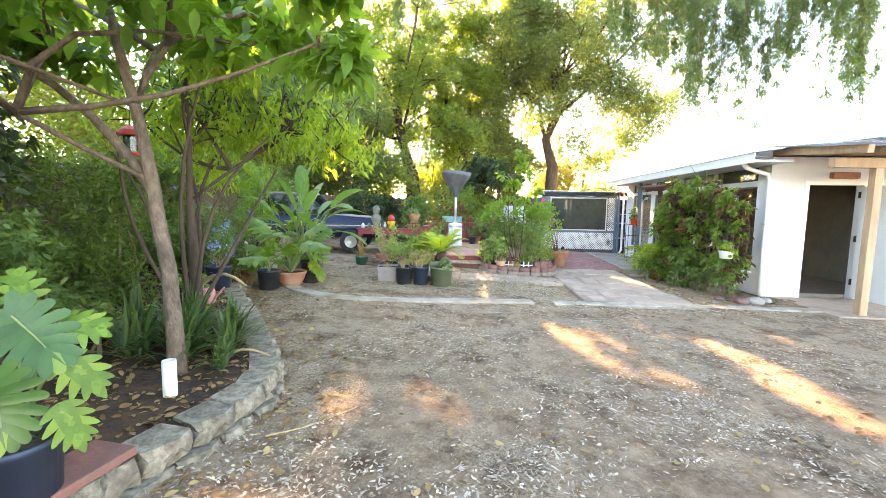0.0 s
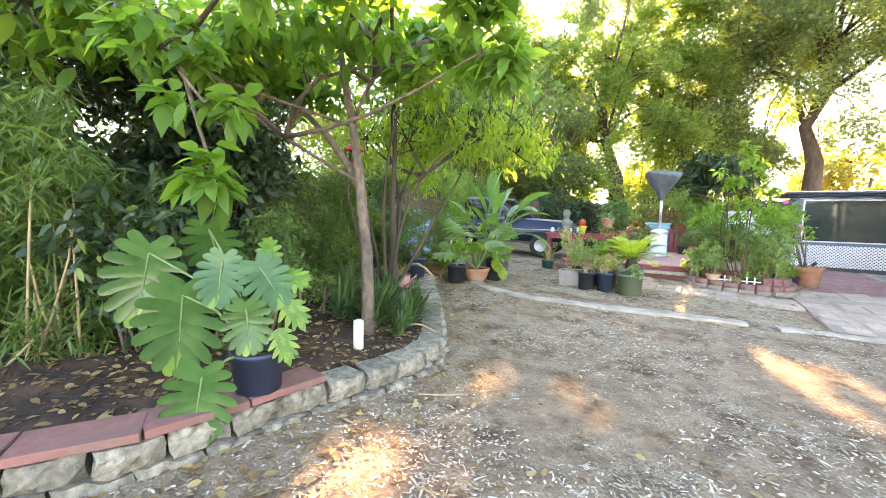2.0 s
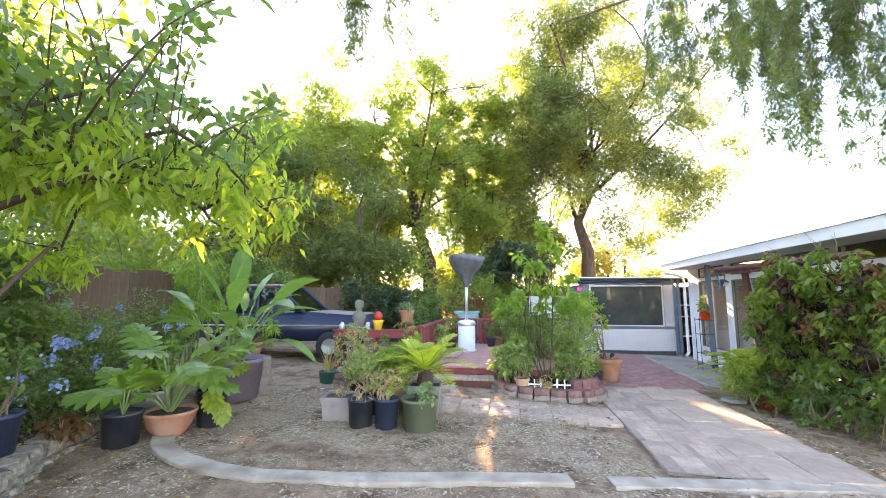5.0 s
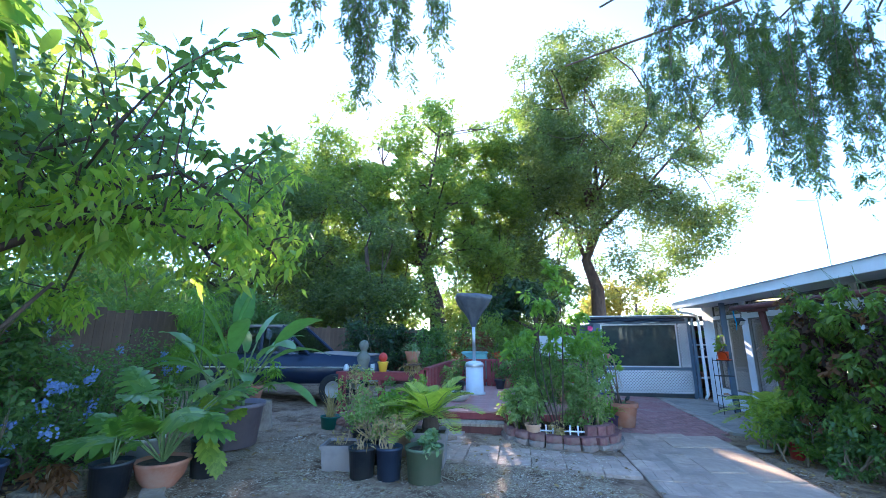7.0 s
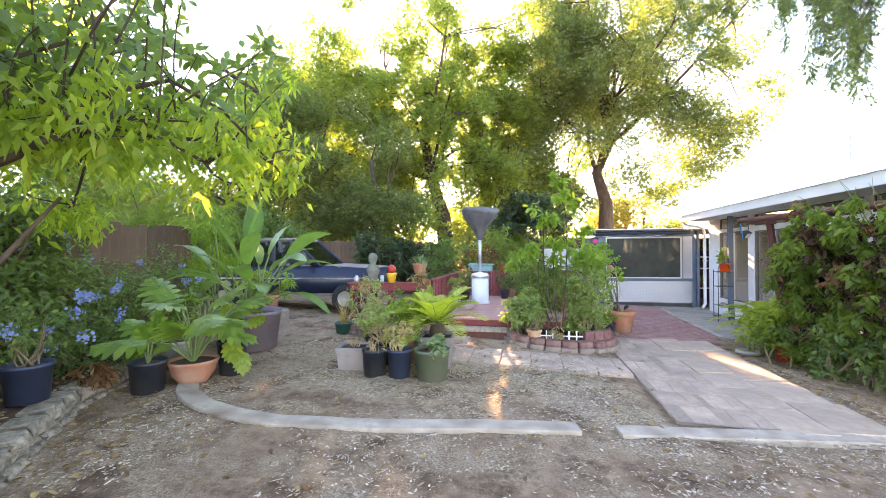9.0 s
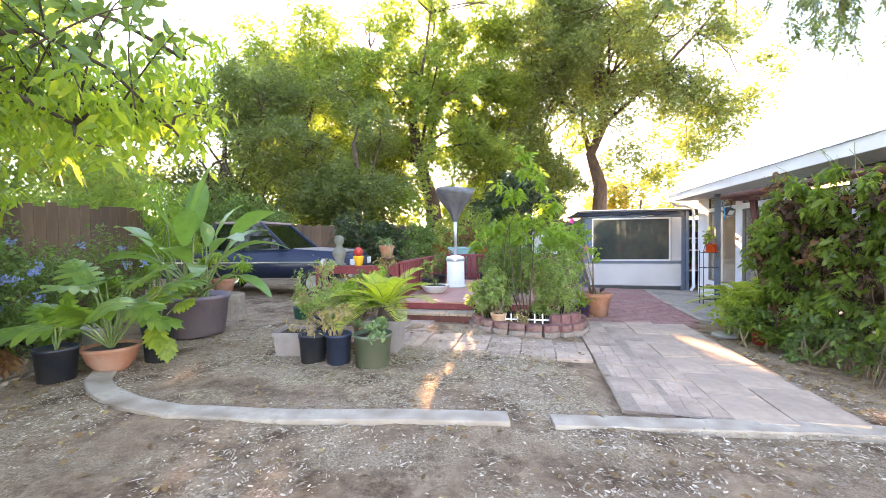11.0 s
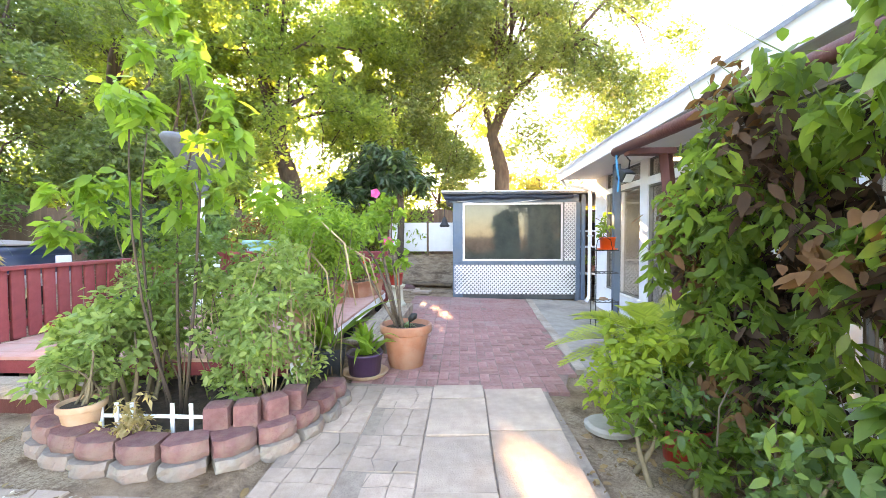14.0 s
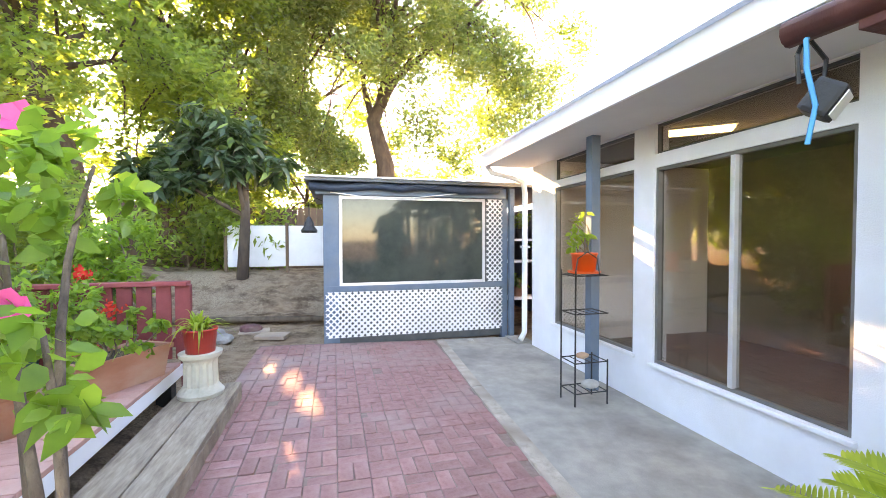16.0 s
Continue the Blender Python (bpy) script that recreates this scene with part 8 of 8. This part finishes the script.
def house_side():
    t = potted("potted_plant", "red-brown pot with a big golden green sago palm", 4.5, 10.85, gz(4.5), 0.22, 0.30, TERRA)
    sago(t, 0.28, 22, 1.05, L_SAGO, 220, 0.48, 40)
    t = potted("potted_plant", "dark red pot under the vine", 4.2, 9.98, gz(4.2), 0.15, 0.24, REDGLAZE, "nursery")
    bushy(t, 0.22, 0.22, 0.22, 420, 0.07, L_VINE, 221)
    t = potted("potted_plant", "bright orange plastic pot with a small leafy succulent", 5.12, 14.0, gz(5) + 1.225, 0.125, 0.19, ORANGE, "nursery")
    bushy(t, 0.16, 0.14, 0.24, 110, 0.07, L_LIME, 222, 6, 0.5, shape=OVAL)
    bm = bmesh.new()
    lathe(bm, [(0, -0.008), (0.15, -0.008), (0.16, 0.012), (0.15, 0.012), (0, 0.002)], 22)
    part("saucer", bm, ORANGE, t)
    tube_ = bmesh.new()
    rng = np.random.default_rng(3)
    limb(tube_, (0, 0, 0.16), (-0.24, -0.1, 0.5), 0.008, 0.004, rng, 0.05)
    part("twig", tube_, BARKGREY, t)
    h = thing("hanging_pot", "white plastic pot hung on chains from the vine", "pot", (4.46, 7.90, 0.58))
    bm = bmesh.new()
    lathe(bm, [(0, 0), (0.095, 0), (0.10, 0.006), (0.118, 0.12), (0.126, 0.125), (0.126, 0.14), (0.114, 0.14), (0.108, 0.1), (0, 0.1)], 24)
    part("pot", bm, WHITEPOT, h, "", True)
    bm = bmesh.new()
    for k in range(3):
        a = 2.1 * k
        tube(bm, [(0.12 * math.cos(a), 0.12 * math.sin(a), 0.135), (0.02, 0.05, 0.75)], 0.0035, 4)
    part("chain", bm, IRON, h)
    bushy(h, 0.1, 0.2, 0.12, 260, 0.06, L_FERN, 223, 4, 0.3, False, 0.5)
    s = thing("stepping_stone", "flat pale round stone beside the path", "stone", (3.86, 10.35, gz(3.86) + 0.0))
    bm = bmesh.new()
    lathe(bm, [(0, 0), (0.17, 0), (0.175, 0.03), (0.15, 0.05), (0, 0.052)], 22, (0, 0, 0), 0.04)
    part("body", bm, CONCRETE, s)
    rng = np.random.default_rng(33)
    for k, (x, y, r) in enumerate(((4.6, 7.62, 0.12), (4.95, 7.7, 0.15), (5.2, 7.85, 0.1), (4.35, 7.85, 0.08), (1.25, 16.75, 0.14), (1.05, 17.1, 0.12), (1.5, 17.3, 0.16), (0.9, 16.7, 0.1), (4.72, 16.3, 0.05))):
        st = thing("rock", "rough grey rock lying on the ground", "rock", (x, y, gz(x)), 0, "rocks on the ground")
        bm = bmesh.new()
        bmesh.ops.create_icosphere(bm, subdivisions=2, radius=r)
        for v in bm.verts:
            v.co *= 1 + 0.35 * noise.noise(v.co * (2.2 / r * 0.3) + Vector((k, 0, 0)))
            v.co.z = v.co.z * 0.55 + r * 0.35
        part("body", bm, STONE if k % 3 else REDBLOCK, st)
    for x, y, a in ((1.55, 17.3, 0.1), (1.85, 17.0, -0.2)):
        fl = thing("flagstone", "flat tan flagstone beyond the patio", "stone", (x, y, gz(x)), math.degrees(a))
        part("body", boxed(-0.22, -0.16, -0.02, 0.22, 0.16, 0.035, 0.012), SLAB, fl)
    for k, (x, z) in enumerate(((5.7, 0.388), (6.0, 0.988), (6.3, 0.988), (5.75, 1.338), (6.1, 0.388))):
        t = potted("potted_plant", "small pot of leaves on the shed shelf", x, 16.68, z, 0.1, 0.16, (TERRA, BLACKPOT)[k % 2], "nursery")
        bushy(t, 0.14, 0.14, 0.14, 160, 0.07, L_HEDGE, 230 + k)
    w = thing("wall_lantern", "small weathered hanging lantern at the shed corner", "lamp", (2.42, 16.36, 1.42))
    bm = bmesh.new()
    lathe(bm, [(0, 0), (0.10, 0.0), (0.11, 0.03), (0.07, 0.09), (0.06, 0.14), (0.02, 0.22), (0, 0.22)], 12)
    part("shade", bm, IRON, w)
    bm = bmesh.new()
    tube(bm, [(0, 0, 0.22), (0.0, 0, 0.42), (0.1, 0.08, 0.48), (0.2, 0.15, 0.44)], 0.006, 5)
    part("hook", bm, IRON, w)
    c = thing("roof_antenna", "thin television aerial on a mast above the roof", "antenna", (8.2, 14.6, 3.0))
    bm = bmesh.new()
    tube(bm, [(0, 0, -0.1), (0, 0, 2.15)], 0.018, 6)
    part("mast", bm, ALU, c)
    bm = bmesh.new()
    tube(bm, [(-0.45, 0.1, 2.12), (0.45, -0.1, 2.02)], 0.01, 5)
    for k in range(6):
        x = -0.4 + 0.16 * k
        tube(bm, [(x, -0.2 - 0.22 * x, 2.08 - 0.1 * x), (x, 0.2 - 0.22 * x, 2.08 - 0.1 * x)], 0.006, 4)
    part("element", bm, ALU, c)


house_side()


# ---- litter on the ground ----
def litter():
    rng = np.random.default_rng(50)
    n = 190000
    x, y = rng.uniform(-3.4, 6.2, n), rng.uniform(-1.2, 9.3, n)
    keep = []
    for i in range(n):
        k = 0.35 + 1.3 * noise.noise((x[i] * 0.8, y[i] * 0.8, 2.0)) + 0.5 * noise.noise((x[i] * 2.5, y[i] * 2.5, 9.0))
        path_ = 1.66 < x[i] < 3.6 and y[i] > 7.0
        near = max(0.8, 1.1 - max(0.0, y[i] - 1.0) * 0.09) + (0.5 if y[i] > 6.3 and x[i] < 1.65 else 0.0)
        keep.append(rng.random() < k * near and not path_ and bed_side(x[i], y[i]) < -0.02 if x[i] < -1.5 else rng.random() < k * near and not path_)
    keep = np.array(keep)
    x, y = x[keep], y[keep]
    z = np.array([gz(a) + lump(a, b) + 0.005 for a, b in zip(x, y)])
    m = len(x)
    a = rng.uniform(0, 2 * math.pi, m)
    way = np.c_[np.cos(a), np.sin(a), rng.normal(size=m) * 0.12]
    nor = np.c_[rng.normal(size=(m, 2)) * 0.35, np.ones(m)]
    ln = rng.uniform(0.014, 0.042, m) * np.where(rng.random(m) < 0.08, 2.2, 1.0)
    tan_ = leafy("litter_tan", (0.20, 0.135, 0.085), (0.44, 0.33, 0.23), (0.72, 0.62, 0.49), 0.05, 0.9, (0.6, 0.5, 0.4))
    tagged(blades("wood_chips", np.c_[x, y, z], way, nor, ln, ln * np.where(ln > 0.035, 0.16, 0.45), tan_, None, "pale wood chips and straw strewn over the dirt", STRAP, 0.05), category="litter", kind="stuff")
    # fallen leaves, thickest along the wall and on the bed
    n = 30000
    x, y = rng.uniform(-5.2, 5.6, n), rng.uniform(-1.0, 10.5, n)
    keep, z = [], []
    for i in range(n):
        s = bed_side(x[i], y[i]) if y[i] < 6.7 else -9.0
        inbed = 0.1 < s
        near_wall = -0.6 < s < -0.02
        vine_ = 3.5 < x[i] < 4.6 and y[i] > 7.4
        p = 0.97 if inbed else 0.6 if near_wall else 0.5 if vine_ else 0.08
        path_ = 1.66 < x[i] < 3.5 and y[i] > 7.0
        if rng.random() < p and not path_ and not -0.02 <= s <= 0.1:
            keep.append(i)
            z.append((bed_z(x[i], y[i]) + 2.2 * lump(x[i] + 5, y[i]) * min(1.0, s) if inbed else gz(x[i]) + lump(x[i], y[i])) + 0.012)
    x, y = x[keep], y[keep]
    m = len(x)
    a = rng.uniform(0, 2 * math.pi, m)
    ln = rng.uniform(0.03, 0.085, m)
    brown = leafy("litter_brown", (0.12, 0.06, 0.03), (0.24, 0.13, 0.06), (0.42, 0.30, 0.13), 0.1, 0.8, (0.5, 0.35, 0.1))
    tagged(blades("fallen_leaves", np.c_[x, y, z], np.c_[np.cos(a), np.sin(a), rng.normal(size=m) * 0.15], np.c_[rng.normal(size=(m, 2)) * 0.4, np.ones(m)], ln, ln * 0.5, brown, None, "dry brown fallen leaves on the soil", OVAL, 0.1, 0.25), category="litter", kind="stuff")
    # short dry grass inside the curb
    n = 15000
    x, y = rng.uniform(-3.0, 1.6, n), rng.uniform(6.1, 8.5, n)
    ok = np.array([y[i] > 6.35 + 0.2 * (x[i] + 1.5) and noise.noise((x[i] * 1.3, y[i] * 1.3, 4.0)) > -0.12 + 0.1 * abs(x[i] + 0.3) for i in range(n)])
    x, y = x[ok], y[ok]
    z = np.array([gz(a) + lump(a, b) for a, b in zip(x, y)])
    m = len(x)
    a = rng.uniform(0, 2 * math.pi, m)
    straw = leafy("dry_straw", (0.34, 0.27, 0.17), (0.46, 0.38, 0.25), (0.60, 0.51, 0.36), 0.15, 0.9, (0.6, 0.5, 0.3))
    tagged(blades("dry_grass", np.c_[x, y, z], np.c_[np.cos(a), np.sin(a), rng.uniform(0.05, 0.5, m)], np.c_[rng.normal(size=(m, 2)) * 0.4, np.ones(m)], rng.uniform(0.03, 0.09, m), 0.007, straw, None, "flattened dry straw-coloured grass", STRAP, 0.3), category="grass", kind="stuff")
    # clods and shallow hollows in the dirt
    bm = bmesh.new()
    for k in range(150):
        px, py = rng.uniform(-1.2, 3.5), rng.uniform(1.2, 5.5)
        if noise.noise((px * 1.2, py * 1.2, 5.0)) < 0.05:
            continue
        r = rng.uniform(0.012, 0.04)
        mm = Matrix.Translation((px, py, gz(px) + lump(px, py))) @ Matrix.Rotation(rng.random() * 6, 4, "Z") @ Matrix.Diagonal((1.3, 1, 0.55, 1))
        bmesh.ops.create_icosphere(bm, subdivisions=1, radius=r, matrix=mm)
    ob = part("dirt_clods", bm, DIRT, None, "small clods of dry dirt", True)
    tagged(ob, category="soil", kind="stuff")
    for k, (p, q, r) in enumerate((((-1.55, 2.3), (-1.1, 2.75), 0.008), ((-1.0, 1.5), (-0.7, 1.35), 0.005), ((-3.9, 4.9), (-3.0, 4.65), 0.03), ((-2.3, 3.1), (-1.95, 3.2), 0.014))):
        zz = [bed_z(*v) + r + 0.005 for v in (p, q)]
        tw = thing("fallen_branch", "dry grey fallen branch on the soil", "branch", (*p, zz[0]))
        bm = bmesh.new()
        limb(bm, (0, 0, 0), (q[0] - p[0], q[1] - p[1], zz[1] - zz[0] + (0.25 if k == 2 else 0)), r, r * 0.5, rng, 0.08)
        part("body", bm, DRYSTEM, tw, "", True)


litter()


def room_light():
    lamp = bpy.data.materials.new("lit_tube")
    lamp.use_nodes = True
    p = lamp.node_tree.nodes["Principled BSDF"]
    p.inputs["Base Color"].default_value = (0.8, 0.75, 0.6, 1)
    p.inputs["Emission Color"].default_value = (1.0, 0.72, 0.28, 1)
    p.inputs["Emission Strength"].default_value = 1.2
    t = thing("ceiling_light", "lit warm ceiling light inside the sun room", "lamp", (6.3, 13.85, 2.40), -40)
    part("housing", boxed(-0.34, -0.11, 0.032, 0.34, 0.11, 0.05, 0.004), WHITE, t)
    part("diffuser", boxed(-0.32, -0.09, 0.0, 0.32, 0.09, 0.032, 0.01), lamp, t, "glowing warm diffuser")


room_light()
